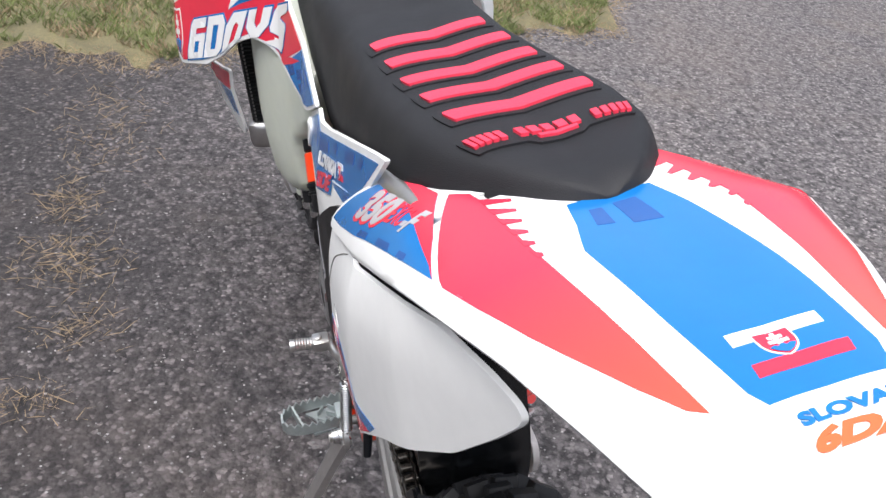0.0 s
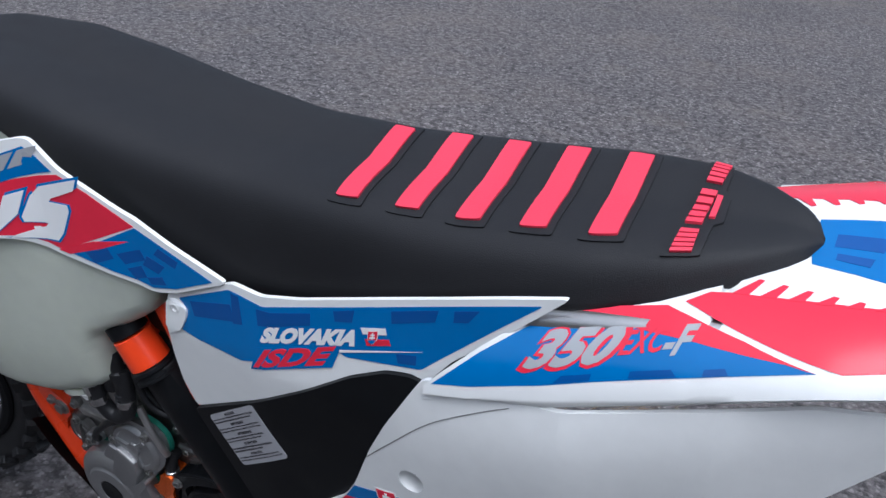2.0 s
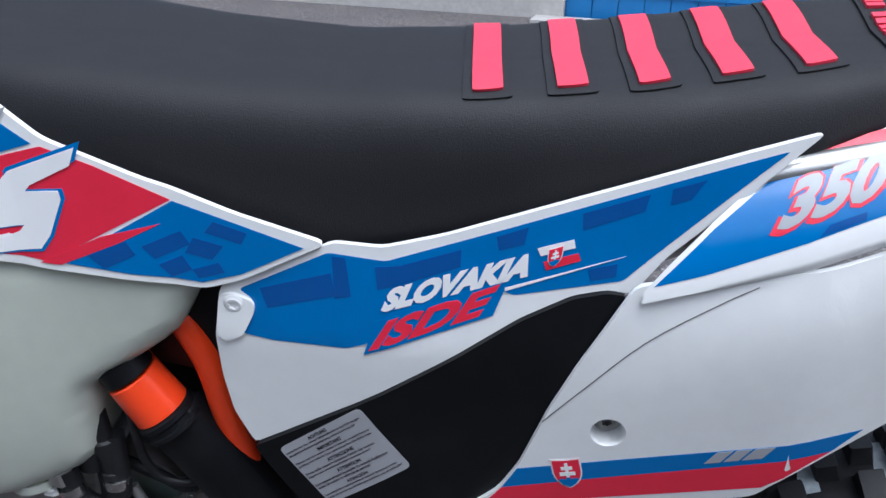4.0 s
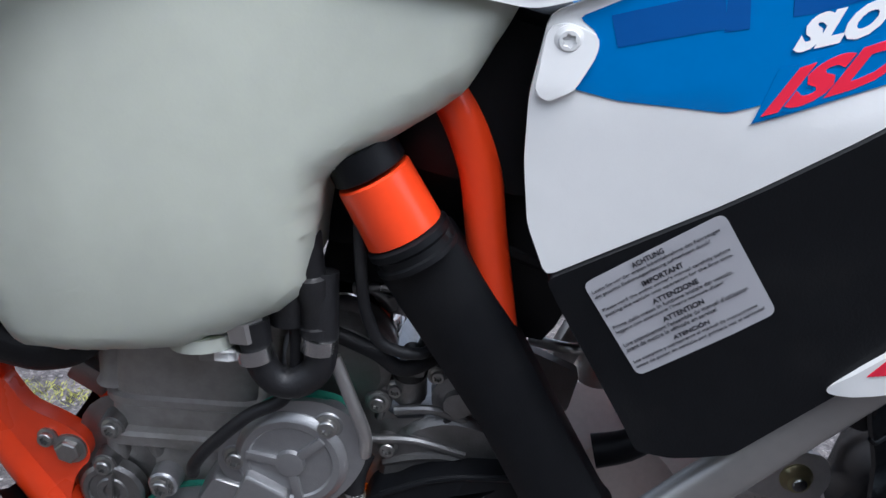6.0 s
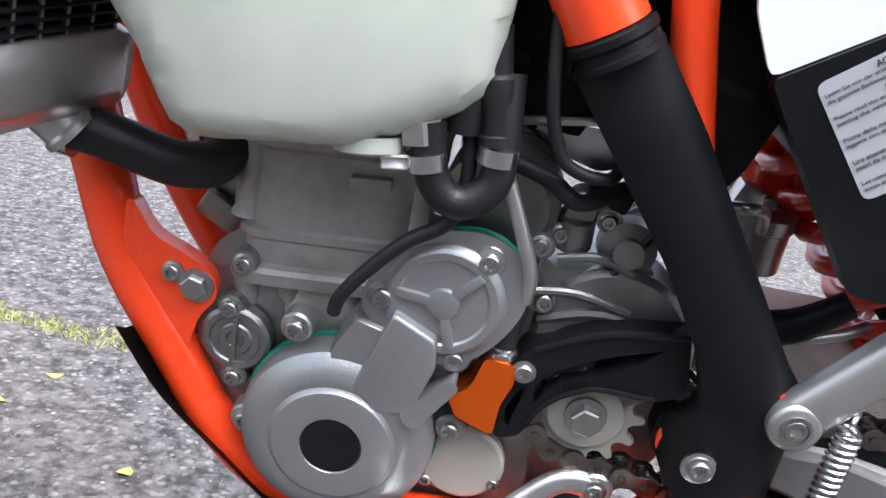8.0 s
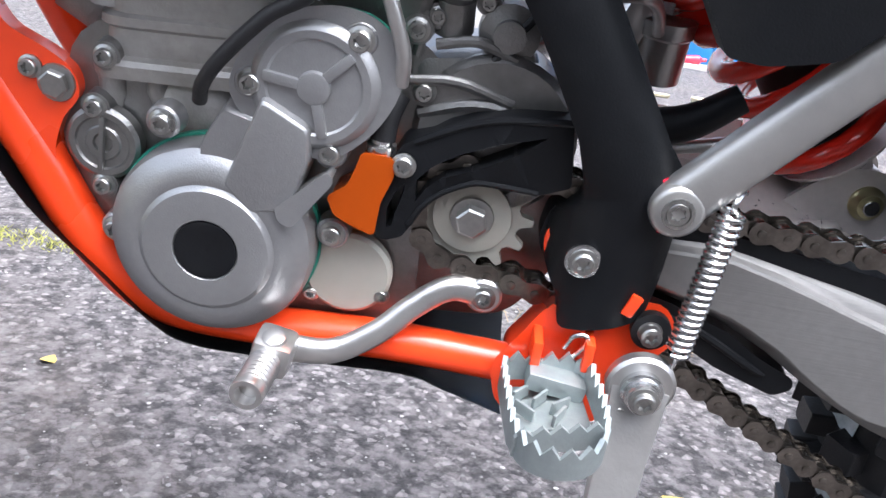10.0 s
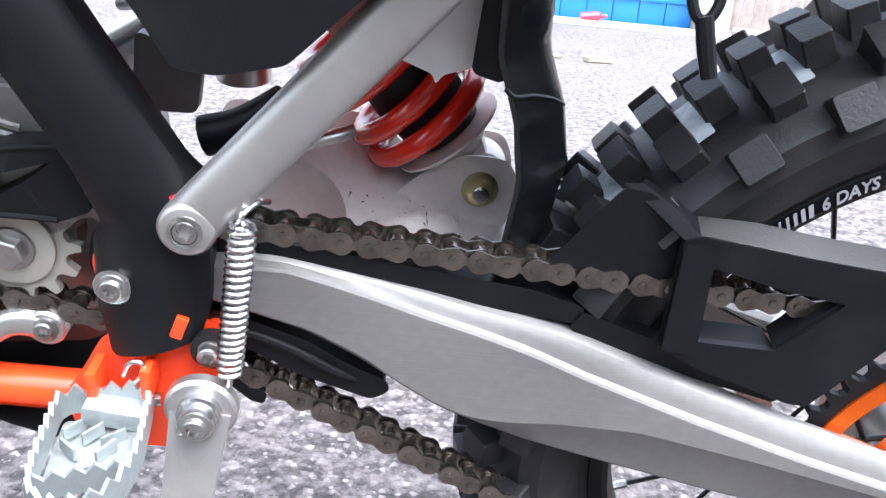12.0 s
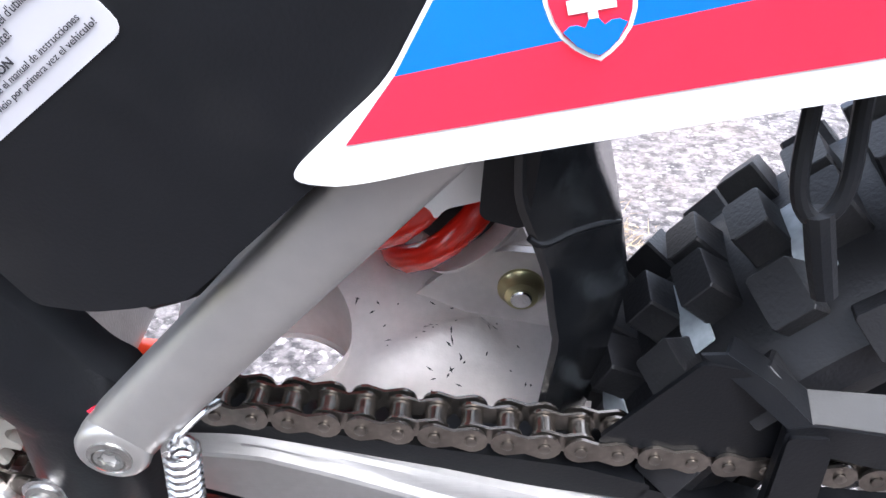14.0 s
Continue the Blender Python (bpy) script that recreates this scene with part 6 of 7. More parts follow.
part("starter_motor", turned([(0, 0.001), (0, 0.028), (0.004, 0.0335), (0.014, 0.0345), (0.018, 0.0345), (0.020, 0.0325), (0.022, 0.0325), (0.024, 0.0338), (0.03, 0.0338), (0.034, 0.031), (0.12, 0.031), (0.122, 0.02)], sm, sd, 40), CASTING, engine, "cylindrical starter motor")
part("starter_band", turned([(0.036, 0.0320), (0.037, 0.0328), (0.066, 0.0328), (0.067, 0.0320)], sm, sd, 40, caps=False), CHROME, engine, "bright chromed starter housing")
part("starter_rim", turned([(0.067, 0.0335), (0.069, 0.0345), (0.076, 0.0345), (0.078, 0.033)], sm, sd, 40), CASTING, engine)
part("gear_position_sensor", join(turned([(0, 0.018), (0.012, 0.017), (0.014, 0.009), (0.020, 0.009), (0.021, 0.0001)], (0.004, -0.045, 0.603), seg=24), block((-0.028, -0.05, 0.615), (0.018, 0.02, 0.03), (0, 10, 0), 0.004)), CASTING, engine)
throttle = part("throttle_body", block((-0.04, 0.0, 0.735), (0.10, 0.10, 0.09), (0, 20, 0), 0.015), BLACK, bike, "black throttle body and intake boot")
part("intake_boot", block((0.035, 0.0, 0.70), (0.08, 0.11, 0.10), (0, 20, 0), 0.02), BLACK, throttle)
part("injector_cover", block((-0.12, 0.0, 0.74), (0.12, 0.09, 0.08), (0, 8, 0), 0.012), BLACK, throttle)
part("injector_body", block((-0.056, 0.0, 0.692), (0.062, 0.075, 0.062), (0, 12, 0), 0.01), BLACK, throttle)
part("upper_cover", block((0.0, 0.0, 0.80), (0.10, 0.15, 0.10), (0, 10, 0), 0.02), BLACK, throttle)
part("fuel_rail", tube([(-0.05, -0.05, 0.702), (0.0, -0.052, 0.713), (0.05, -0.05, 0.70)], 0.006, 10, 4), RUBBER, throttle)
part("heat_shield", join(plate(rounded([(-0.06, 0.665), (0.0, 0.662), (0.02, 0.65), (-0.02, 0.640), (-0.055, 0.650)], 0.004), -0.03, 0.03, 0.003), block((-0.045, -0.035, 0.668), (0.05, 0.012, 0.006), (0, -8, 0), 0.002), block((0.0, -0.035, 0.657), (0.04, 0.012, 0.006), (0, 12, 0), 0.002)), STEEL, throttle)
cluster = part("brake_reservoir", join(turned([(0, 0.018), (0.03, 0.018), (0.032, 0.02), (0.042, 0.02), (0.044, 0.016), (0.044, 0.0001)], (0.108, 0.055, 0.565), (0, -0.1, 1), 24), block((0.085, 0.05, 0.60), (0.02, 0.02, 0.05), (0, 20, 0), 0.004)), ALLOY, bike, "alloy brake fluid reservoir")
part("cap_bolt", turned([(0, 0.011), (0.008, 0.011), (0.009, 0.009), (0.009, 0.0001)], (0.105, 0.05, 0.612), (0, -0.2, 1), 6), STEEL, cluster)
part("shock_reservoir", turned([(0, 0.026), (0.004, 0.028), (0.10, 0.028), (0.104, 0.025)], (0.125, 0.075, 0.60), (-0.25, 0, 1), 28), SPRINGRED, shock, "red shock reservoir")
part("linkage_arm", tube([(0.10, -0.03, 0.556), (0.122, -0.03, 0.564), (0.146, -0.03, 0.582)], [0.012, 0.011, 0.009], 12, 4), BLACK, throttle)
part("engine_link_plate", plate(rounded([(0.05, 0.60), (0.09, 0.585), (0.085, 0.55), (0.045, 0.55)], 0.006), 0.02, 0.03), SATIN, engine)

# hoses and cables
def hose(points, r, mat=None, parent=None, name="hose", label=""):
    return part(name, tube(points, r, 14, 7), mat or RUBBER, parent or bike, label)


u_hose = hose([(-0.115, -0.105, 0.674), (-0.1125, -0.105, 0.655), (-0.108, -0.104, 0.641), (-0.099, -0.103, 0.6325), (-0.088, -0.102, 0.6335), (-0.0785, -0.100, 0.643), (-0.0765, -0.098, 0.660), (-0.079, -0.09, 0.70)], 0.0092, label="black rubber fuel hose bent like a hook")
for at, d in (((-0.1145, -0.105, 0.657), (0.2, 0, -1)), ((-0.0785, -0.0985, 0.655), (0.05, 0, 1))):
    part("hose_clamp", turned([(0, 0.0098), (0, 0.0108), (0.009, 0.0108), (0.009, 0.0098)], at, d, 24), STEEL, u_hose)
part("hose_fitting", turned([(0, 0.0115), (0.012, 0.0115), (0.013, 0.009), (0.02, 0.009)], (-0.1175, -0.105, 0.662), (-0.2, 0, 1), 6), ALLOY, u_hose)
part("hose_collar", turned([(0, 0.0100), (0.005, 0.0100), (0.006, 0.0085), (0.02, 0.0085), (0.024, 0.0100), (0.034, 0.0100), (0.036, 0.008), (0.06, 0.008)], (-0.0795, -0.0975, 0.664), (-0.15, 0.1, 1), 20), RUBBER, u_hose)
part("hose_stub", turned([(0, 0.012), (0.03, 0.012)], (-0.098, -0.092, 0.668), (0, 0, 1), 16), RUBBER, u_hose)
hose([(-0.325, -0.082, 0.633), (-0.306, -0.080, 0.6300), (-0.289, -0.078, 0.6255), (-0.272, -0.075, 0.6195), (-0.255, -0.072, 0.6160), (-0.238, -0.062, 0.6185), (-0.230, -0.045, 0.635)], 0.0138, label="thick black radiator hose")
hose([(-0.157, -0.092, 0.550), (-0.1535, -0.098, 0.562), (-0.1423, -0.1, 0.579), (-0.1197, -0.1, 0.6035), (-0.0985, -0.098, 0.618), (-0.092, -0.095, 0.640), (-0.095, -0.09, 0.68)], 0.0042, name="cable", label="black sheathed cable over the starter cover")
hose([(-0.071, -0.09, 0.645), (-0.058, -0.092, 0.615), (-0.050, -0.09, 0.592), (-0.050, -0.085, 0.574)], 0.0042, mat=ALLOY, name="braided_line", label="grey braided breather line")
hose([(-0.0612, -0.092, 0.755), (-0.0575, -0.095, 0.710), (-0.053, -0.095, 0.680), (-0.042, -0.092, 0.658), (-0.018, -0.085, 0.652), (-0.01, -0.07, 0.665)], 0.0036, name="cable", label="thin black cable loop")
hose([(-0.09, -0.07, 0.655), (-0.05, -0.078, 0.645), (-0.03, -0.075, 0.633), (-0.005, -0.06, 0.64)], 0.005, name="cable", label="black wiring loom")
hose([(0.118, 0.0, 0.535), (0.15, 0.005, 0.541), (0.17, 0.012, 0.545), (0.182, 0.02, 0.547)], 0.0045, mat=ALLOY, name="brake_line", label="grey brake line above the swingarm")
hose([(0.05, 0.0, 0.62), (0.075, -0.02, 0.628), (0.09, 0.0, 0.62), (0.10, 0.03, 0.60)], 0.004, mat=ALLOY, name="brake_line", label="short grey hose at the master cylinder")

# radiator
radiator = part("radiator", block((-0.308, -0.112, 0.775), (0.022, 0.105, 0.19), (0, 10, -14), 0.003), BLACK, bike, "aluminium radiator with dark fins")
rot = pose(-0.308, -0.112, 0.775, 0, 10, -14)
for k in range(28):
    bm = block((0.0135, 0, -0.088 + 0.0062 * k), (0.007, 0.098, 0.0014), (0, 25, 0))
    bm.transform(rot)
    part("fin", bm, BLACK, radiator)
for k in range(6):
    bm = block((0.0125, -0.045 + 0.018 * k, 0), (0.006, 0.0022, 0.185))
    bm.transform(rot)
    part("fin_column", bm, CASTING, radiator)
bm = block((0.0, 0, -0.11), (0.046, 0.125, 0.05), (0, 0, 0), 0.016)
bm.transform(rot)
part("radiator_tank", bm, ALLOY, radiator, "welded alloy bottom tank", sharp=60)
bm = turned([(0, 0.014), (0.02, 0.014), (0.022, 0.016), (0.026, 0.016)], (-0.330, -0.095, 0.648), (0.45, 0.2, -0.5), 20)
part("radiator_neck", bm, ALLOY, radiator)
part("hose_clamp", turned([(0, 0.0165), (0, 0.018), (0.010, 0.018), (0.010, 0.0165)], (-0.322, -0.082, 0.633), (0.8, 0.05, -0.15), 24), STEEL, radiator)

# ---- controls ----
lever = part("gear_lever", tube([(0.015, -0.070, 0.447), (-0.006, -0.074, 0.449), (-0.026, -0.080, 0.436), (-0.046, -0.088, 0.418), (-0.072, -0.095, 0.404), (-0.103, -0.102, 0.406)], [0.0095, 0.0085, 0.008, 0.008, 0.0085, 0.0095], 14, 6, flat_y=0.75), ALLOY, bike, "forged aluminium gear lever")
part("lever_eye", turned([(0, 0.0115), (0.012, 0.0115), (0.0135, 0.010)], (0.015, -0.062, 0.447), seg=28), ALLOY, lever)
bolt((0.015, -0.0755, 0.447), 0.0058, lever, high=0.004)
part("lever_knuckle", join(block((-0.103, -0.116, 0.412), (0.024, 0.026, 0.022), (0, 10, 0), 0.005), turned([(0, 0.007), (0.016, 0.007), (0.017, 0.005)], (-0.102, -0.118, 0.410), (0, -0.2, 1), 18)), ALLOY, lever)
prof = [(0, 0.0085)]
for k in range(9):
    prof += [(0.004 + 0.0042 * k, 0.0098), (0.006 + 0.0042 * k, 0.0090)]
prof += [(0.043, 0.0098), (0.045, 0.0092), (0.045, 0.0062), (0.038, 0.0058), (0.038, 0.0001)]
part("lever_tip", turned(prof, (-0.104, -0.118, 0.411), (-0.06, -1, 0.04), 24), ALLOY, lever, "ribbed aluminium toe piece")

# footpeg: a toothed loop of sheet, hinged at the bracket
peg = part("footpeg", block((0.064, -0.108, 0.4185), (0.036, 0.022, 0.012), (0, 8, 0), 0.003), STEELGREY, bike, "toothed grey metal footpeg")
loop = rounded([(0.031, -0.105), (0.0815, -0.102), (0.0880, -0.150), (0.0865, -0.176), (0.076, -0.190), (0.058, -0.192), (0.044, -0.184), (0.0375, -0.165)], 0.010, 5)


def peg_wall(points, closed, height, tooth, step):
    """An upright wall along a line, with a saw-toothed upper edge."""
    line = [Vector((a, b)) for a, b in points] + ([Vector(points[0])] if closed else [])
    acc = [0.0]
    for p, q in zip(line, line[1:]):
        acc.append(acc[-1] + (q - p).length)
    n = max(2, int(acc[-1] / step)) * 2
    rings = []
    for k in range(n + 1):
        s = acc[-1] * k / n
        x, y = lerp(s, acc, [p.x for p in line]), lerp(s, acc, [p.y for p in line])
        x2, y2 = lerp(min(s + 0.002, acc[-1]), acc, [p.x for p in line]), lerp(min(s + 0.002, acc[-1]), acc, [p.y for p in line])
        x1, y1 = lerp(max(s - 0.002, 0), acc, [p.x for p in line]), lerp(max(s - 0.002, 0), acc, [p.y for p in line])
        nn = Vector((y2 - y1, x1 - x2)).normalized() * 0.0014
        zt = 0.428 + 0.12 * (x - 0.064) + (tooth if k % 2 else 0.0)
        zb = zt - height - (tooth if k % 2 else 0.0)
        rings.append([(x - nn.x, y - nn.y, zb), (x - nn.x, y - nn.y, zt), (x + nn.x, y + nn.y, zt), (x + nn.x, y + nn.y, zb)])
    return ring_loft(rings)


part("toothed_rim", peg_wall(loop, True, 0.013, 0.0065, 0.0095), STEELGREY, peg, "saw-toothed rim", sharp=20)
part("toothed_bar", peg_wall([(0.0385, -0.176), (0.086, -0.165)], False, 0.012, 0.005, 0.0095), STEELGREY, peg, sharp=20)
bm = sheet(rounded([(0.032, -0.107), (0.080, -0.104), (0.0865, -0.154), (0.077, -0.147), (0.061, -0.1445), (0.050, -0.149), (0.038, -0.160)], 0.004), lambda a, b, off: Vector((a, b, 0.410 + 0.12 * (a - 0.064) + off)), 0.003, 0.02)
part("peg_floor", bm, STEELGREY, peg)
for x, y, t in ((0.044, -0.122, 50), (0.055, -0.125, 55), (0.067, -0.128, 40), (0.046, -0.138, -40), (0.066, -0.138, 60)):
    part("peg_rib", block((x, y, 0.4145), (0.014, 0.002, 0.008), (0, 0, t), 0.0005), STEELGREY, peg)
for x, z in ((0.050, 0.432), (0.080, 0.436)):
    part("peg_clevis", block((x, -0.098, z), (0.006, 0.022, 0.020), (0, 0, 0), 0.002), ORANGE, frame_ob)
part("peg_pin", turned([(0, 0.006), (0.002, 0.006), (0.003, 0.004), (0.05, 0.004)], (0.036, -0.098, 0.414), (1, 0, 0.1), 14), STEEL, peg)
part("peg_clip", tube([(0.066, -0.10, 0.436), (0.070, -0.102, 0.446), (0.077, -0.103, 0.448), (0.078, -0.103, 0.442), (0.072, -0.102, 0.432)], 0.0015, 8, 4), STEEL, peg)

# side stand
foot = Vector((0.072, -0.285, 0.045))
head = Vector((0.112, -0.112, 0.428))
d = (foot - head).normalized()
n = Vector((1, 0, 0)) - d * d.x
rings = [[head + d * s * (foot - head).length + n * (h * k) + Vector((0, y, 0)) for h, y in ((-0.013, -0.006), (0.013, -0.006), (0.013, 0.006), (-0.013, 0.006))] for s, k in ((0.0, 1.3), (0.1, 1.1), (0.25, 0.95), (0.97, 0.9), (1.0, 0.9))]
bm = join(ring_loft(rings), turned([(0, 0.0205), (0.006, 0.0205), (0.008, 0.0185)], head + Vector((0, 0.002, 0.0)), seg=30))
stand = part("side_stand", bm, ALLOY, bike, "aluminium side stand swung out to the ground", sharp=30)
part("stand_foot", block(foot + d * 0.006 + Vector((0, 0, -0.008)), (0.06, 0.05, 0.012), (9, 0, 0), 0.003), ALLOY, stand)
part("stand_collar", turned([(0, 0.0125), (0.004, 0.0125), (0.005, 0.0108), (0.008, 0.0108), (0.008, 0.0098), (0.012, 0.0098)], head + Vector((0, -0.006, 0.0)), seg=28), STEEL, stand)
bolt(head + Vector((0, -0.017, 0)), 0.0066, stand, high=0.006)
bolt((0.1025, -0.119, 0.4125), 0.0038, stand, high=0.005)
bolt((0.1140, -0.094, 0.4530), 0.0064, stand, high=0.009)
part("bolt_bush", turned([(0, 0.012), (0.006, 0.012)], (0.1145, -0.09, 0.4535), seg=24), RUBBER, stand)
a, b = Vector((0.1355, -0.107, 0.541)), Vector((0.1275, -0.112, 0.452))
ax = (b - a).normalized()
u = ax.orthogonal().normalized()
w = ax.cross(u)
turns = 21
pts = [a + ax * ((b - a).length * k / (turns * 10)) + (u * math.cos(2 * math.pi * k / 10) + w * math.sin(2 * math.pi * k / 10)) * 0.0062 for k in range(turns * 10 + 1)]
spring = part("stand_spring", tube(pts, 0.00165, 8, 0), STEEL, bike, "bright steel stand return spring")
part("spring_hook", tube([a, a + Vector((0.0, 0, 0.006)), a + Vector((0.006, 0.01, 0.008)), a + Vector((0.010, 0.02, 0.004))], 0.0017, 8, 4), STEEL, spring)
part("spring_hook", tube([b, b + Vector((0.0, 0, -0.008)), b + Vector((-0.004, 0, -0.016)), b + Vector((-0.002, 0.004, -0.022))], 0.0017, 8, 4), STEEL, spring)

# ---- tail underside: mud flap, inner fender, strap hook ----
def flap_skin(a, b, off):
    """Over y and z."""
    x = lerp(b, [0.45, 0.50, 0.55, 0.585, 0.62, 0.75], [0.300, 0.309, 0.315, 0.308, 0.294, 0.288]) - 0.031 * max(0.0, (-a - 0.012) / 0.036) ** 1.15
    return Vector((x + off, a, b))


flap = part("mud_flap", sheet(rounded([(-0.048, 0.47), (-0.05, 0.56), (-0.048, 0.60), (-0.047, 0.74), (0.07, 0.74), (0.07, 0.47)], 0.008), flap_skin, 0.003, 0.008), FLAPBLACK, bike, "black rubber mud flap behind the shock")
part("flap_lip", tube([flap_skin(-0.049, 0.604, -0.002), flap_skin(-0.046, 0.599, -0.001), flap_skin(-0.035, 0.597, -0.001), flap_skin(-0.022, 0.592, -0.001), flap_skin(-0.012, 0.586, -0.001)], [0.0012, 0.0018, 0.0018, 0.0018, 0.001], 8, 4), BLACK, flap)
part("flap_box", plate(rounded([(0.249, 0.612), (0.264, 0.608), (0.269, 0.66), (0.252, 0.66)], 0.003), -0.046, 0.05, 0.002), BLACK, flap)
part("inner_fender", plate(rounded([(0.19, 0.645), (0.205, 0.612), (0.227, 0.604), (0.229, 0.598), (0.233, 0.604), (0.249, 0.609), (0.256, 0.66), (0.34, 0.74), (0.20, 0.70)], 0.003), -0.032, -0.028), PEARL, bike, "off-white inner fender tab")
loop_pts = [(0.337, -0.090, 0.75), (0.337, -0.100, 0.70), (0.337, -0.108, 0.672), (0.3435, -0.110, 0.6625), (0.350, -0.108, 0.672), (0.350, -0.100, 0.70), (0.350, -0.090, 0.75)]
hook = part("strap_hook", tube(loop_pts, 0.0027, 10, 6), BLACK, bike, "black rubber strap loop hanging above the tyre")
part("hook_tail", tube([(0.3435, -0.110, 0.665), (0.3475, -0.112, 0.650), (0.351, -0.114, 0.638)], [0.0045, 0.0045, 0.004], 10, 4), BLACK, hook)
for y, z in ((-0.095, 0.80), (0.095, 0.80)):
    part("subframe_rail", tube([(0.05, y * 0.7, 0.86), (0.2, y * 0.8, 0.90), (0.4, y * 0.8, 0.955), (0.52, y * 0.7, 0.985)], 0.011, 12), ALLOY, bike, "aluminium subframe rail")
part("exhaust_silencer", turned([(0, 0.03), (0.03, 0.05), (0.3, 0.052), (0.36, 0.03)], (0.25, 0.11, 0.79), (1, 0.02, 0.42), 28), ALLOY, bike, "aluminium exhaust silencer behind the wheel")
part("exhaust_header", tube([(-0.21, 0.02, 0.68), (-0.275, 0.03, 0.66), (-0.29, 0.06, 0.58), (-0.24, 0.09, 0.50), (-0.1, 0.10, 0.50), (0.1, 0.11, 0.62), (0.26, 0.11, 0.78)], 0.018, 14), STEEL, bike, "steel exhaust header pipe")


# ---- the yard round the motorcycle ----
def litter(name, label, mat, items, kind="stuff"):
    """Many small pieces in one mesh; items: (verts, faces)."""
    verts, faces = [], []
    for v, f in items:
        o = len(verts)
        verts += v
        faces += [[o + i for i in q] for q in f]
    me = bpy.data.meshes.new(name)
    me.from_pydata(verts, [], faces)
    me.materials.append(mat)
    return tagged(new(name, me), label, "ground cover", kind=kind)


rng = random.Random(7)


def pebble(x, y, r):
    h = r * rng.uniform(0.35, 0.6)
    a0 = rng.random() * 6.28
    ring = [(x + r * rng.uniform(0.7, 1.1) * math.cos(a0 + k * 1.2566), y + r * rng.uniform(0.7, 1.1) * math.sin(a0 + k * 1.2566), 0.0005 + h * rng.uniform(0.1, 0.4)) for k in range(5)]
    top = [(x + (px - x) * 0.55, y + (py - y) * 0.55, h) for px, py, _ in ring]
    return ring + top, [[k, (k + 1) % 5, 5 + (k + 1) % 5, 5 + k] for k in range(5)] + [[5, 6, 7, 8, 9]]


PALE = material("pale_stone", (0.30, 0.285, 0.28), 0.8, vary=0.35, grain=25)
litter("gravel", "loose dark gravel over the asphalt", STONE, [pebble(rng.uniform(-1.5, 1.2), rng.uniform(-0.7, 1.6), rng.uniform(0.0016, 0.0042)) for _ in range(5000)])
litter("pale_gravel", "pale loose stones in the asphalt", PALE, [pebble(rng.uniform(-1.6, 1.4), rng.uniform(-0.8, 2.2), rng.uniform(0.0016, 0.0045)) for _ in range(700)])


def blade(x, y, h, lean, w=0.0022):
    a = rng.random() * 6.28
    dx, dy = math.cos(a), math.sin(a)
    b = rng.random() * 6.28
    tx, ty = math.cos(b) * lean * h, math.sin(b) * lean * h
    return [(x - dx * w, y - dy * w, 0), (x + dx * w, y + dy * w, 0), (x + tx * 0.5 + dx * w * 0.7, y + ty * 0.5 + dy * w * 0.7, h * 0.6), (x + tx, y + ty, h)], [[0, 1, 2], [0, 2, 3]]


def verge(y):
    """Where the grass begins, as x, along y."""
    return -2.32 - 0.30 * max(0.0, y + 0.3) - 1.6 * max(0.0, y - 1.7) + 0.05 * math.sin(9 * y) + 0.03 * math.sin(23 * y)


bm = bmesh.new()
rows = []
for k in range(350):
    y = -9.0 + 0.04 * k
    rows.append([bm.verts.new((verge(y) + 0.06 - d, y, -0.006 + 0.05 * min(0.3, d) + 0.022 * min(1, d) + 0.012 * noise.noise((d * 9, y * 9, 0)))) for d in (0.0, 0.06, 0.12, 0.2, 0.4, 0.9, 1.8, 4.0, 9.0)])
for a, b in zip(rows, rows[1:]):
    for i in range(8):
        bm.faces.new((a[i], a[i + 1], b[i + 1], b[i]))
tagged(part("grass_verge", bm, SOIL), "earth bank of the grass verge", "ground", kind="structure")
items, dry = [], []
while len(items) < 34000:
    y = rng.uniform(-1.9, 2.2)
    d = rng.random() ** 1.4 * 1.7
    x = verge(y) + 0.03 - d
    if d < 0.22 and noise.noise((x * 5, y * 5, 3)) < 0.3 - 2.2 * d:
        continue
    v = blade(x, y, rng.uniform(0.012, 0.042), rng.uniform(0.4, 1.3))
    z = 0.004 + 0.03 * min(1, d)
    v = ([(p[0], p[1], p[2] + z) for p in v[0]], v[1])
    (items if noise.noise((x * 7, y * 7, 8)) + rng.uniform(-0.5, 0.5) < 0.25 else dry).append(v)
for _ in range(5000):
    y = rng.uniform(-1.9, 2.0)
    dry.append(blade(verge(y) + rng.gauss(0.03, 0.07), y, rng.uniform(0.006, 0.02), rng.uniform(1.0, 2.5), 0.0014))
litter("grass", "short green grass along the yard's edge", GRASS, items)
for cx, cy, sx, sy, n in ((-0.95, -0.64, 0.12, 0.10, 260), (-1.22, -0.66, 0.10, 0.06, 160), (-0.68, -0.60, 0.07, 0.07, 120), (-0.45, -0.68, 0.05, 0.08, 90), (-1.7, -0.6, 0.3, 0.12, 260), (0.30, 0.97, 0.14, 0.10, 420), (0.44, 0.92, 0.08, 0.05, 160), (0.08, 0.70, 0.04, 0.04, 60)):
    for _ in range(n):
        dry.append(blade(rng.gauss(cx, sx * 0.6), rng.gauss(cy, sy * 0.6), rng.uniform(0.006, 0.022), rng.uniform(1.2, 3.0), 0.0009))
litter("dry_thatch", "dead straw-coloured grass lying on the asphalt", DRYGRASS, dry)
moss = []
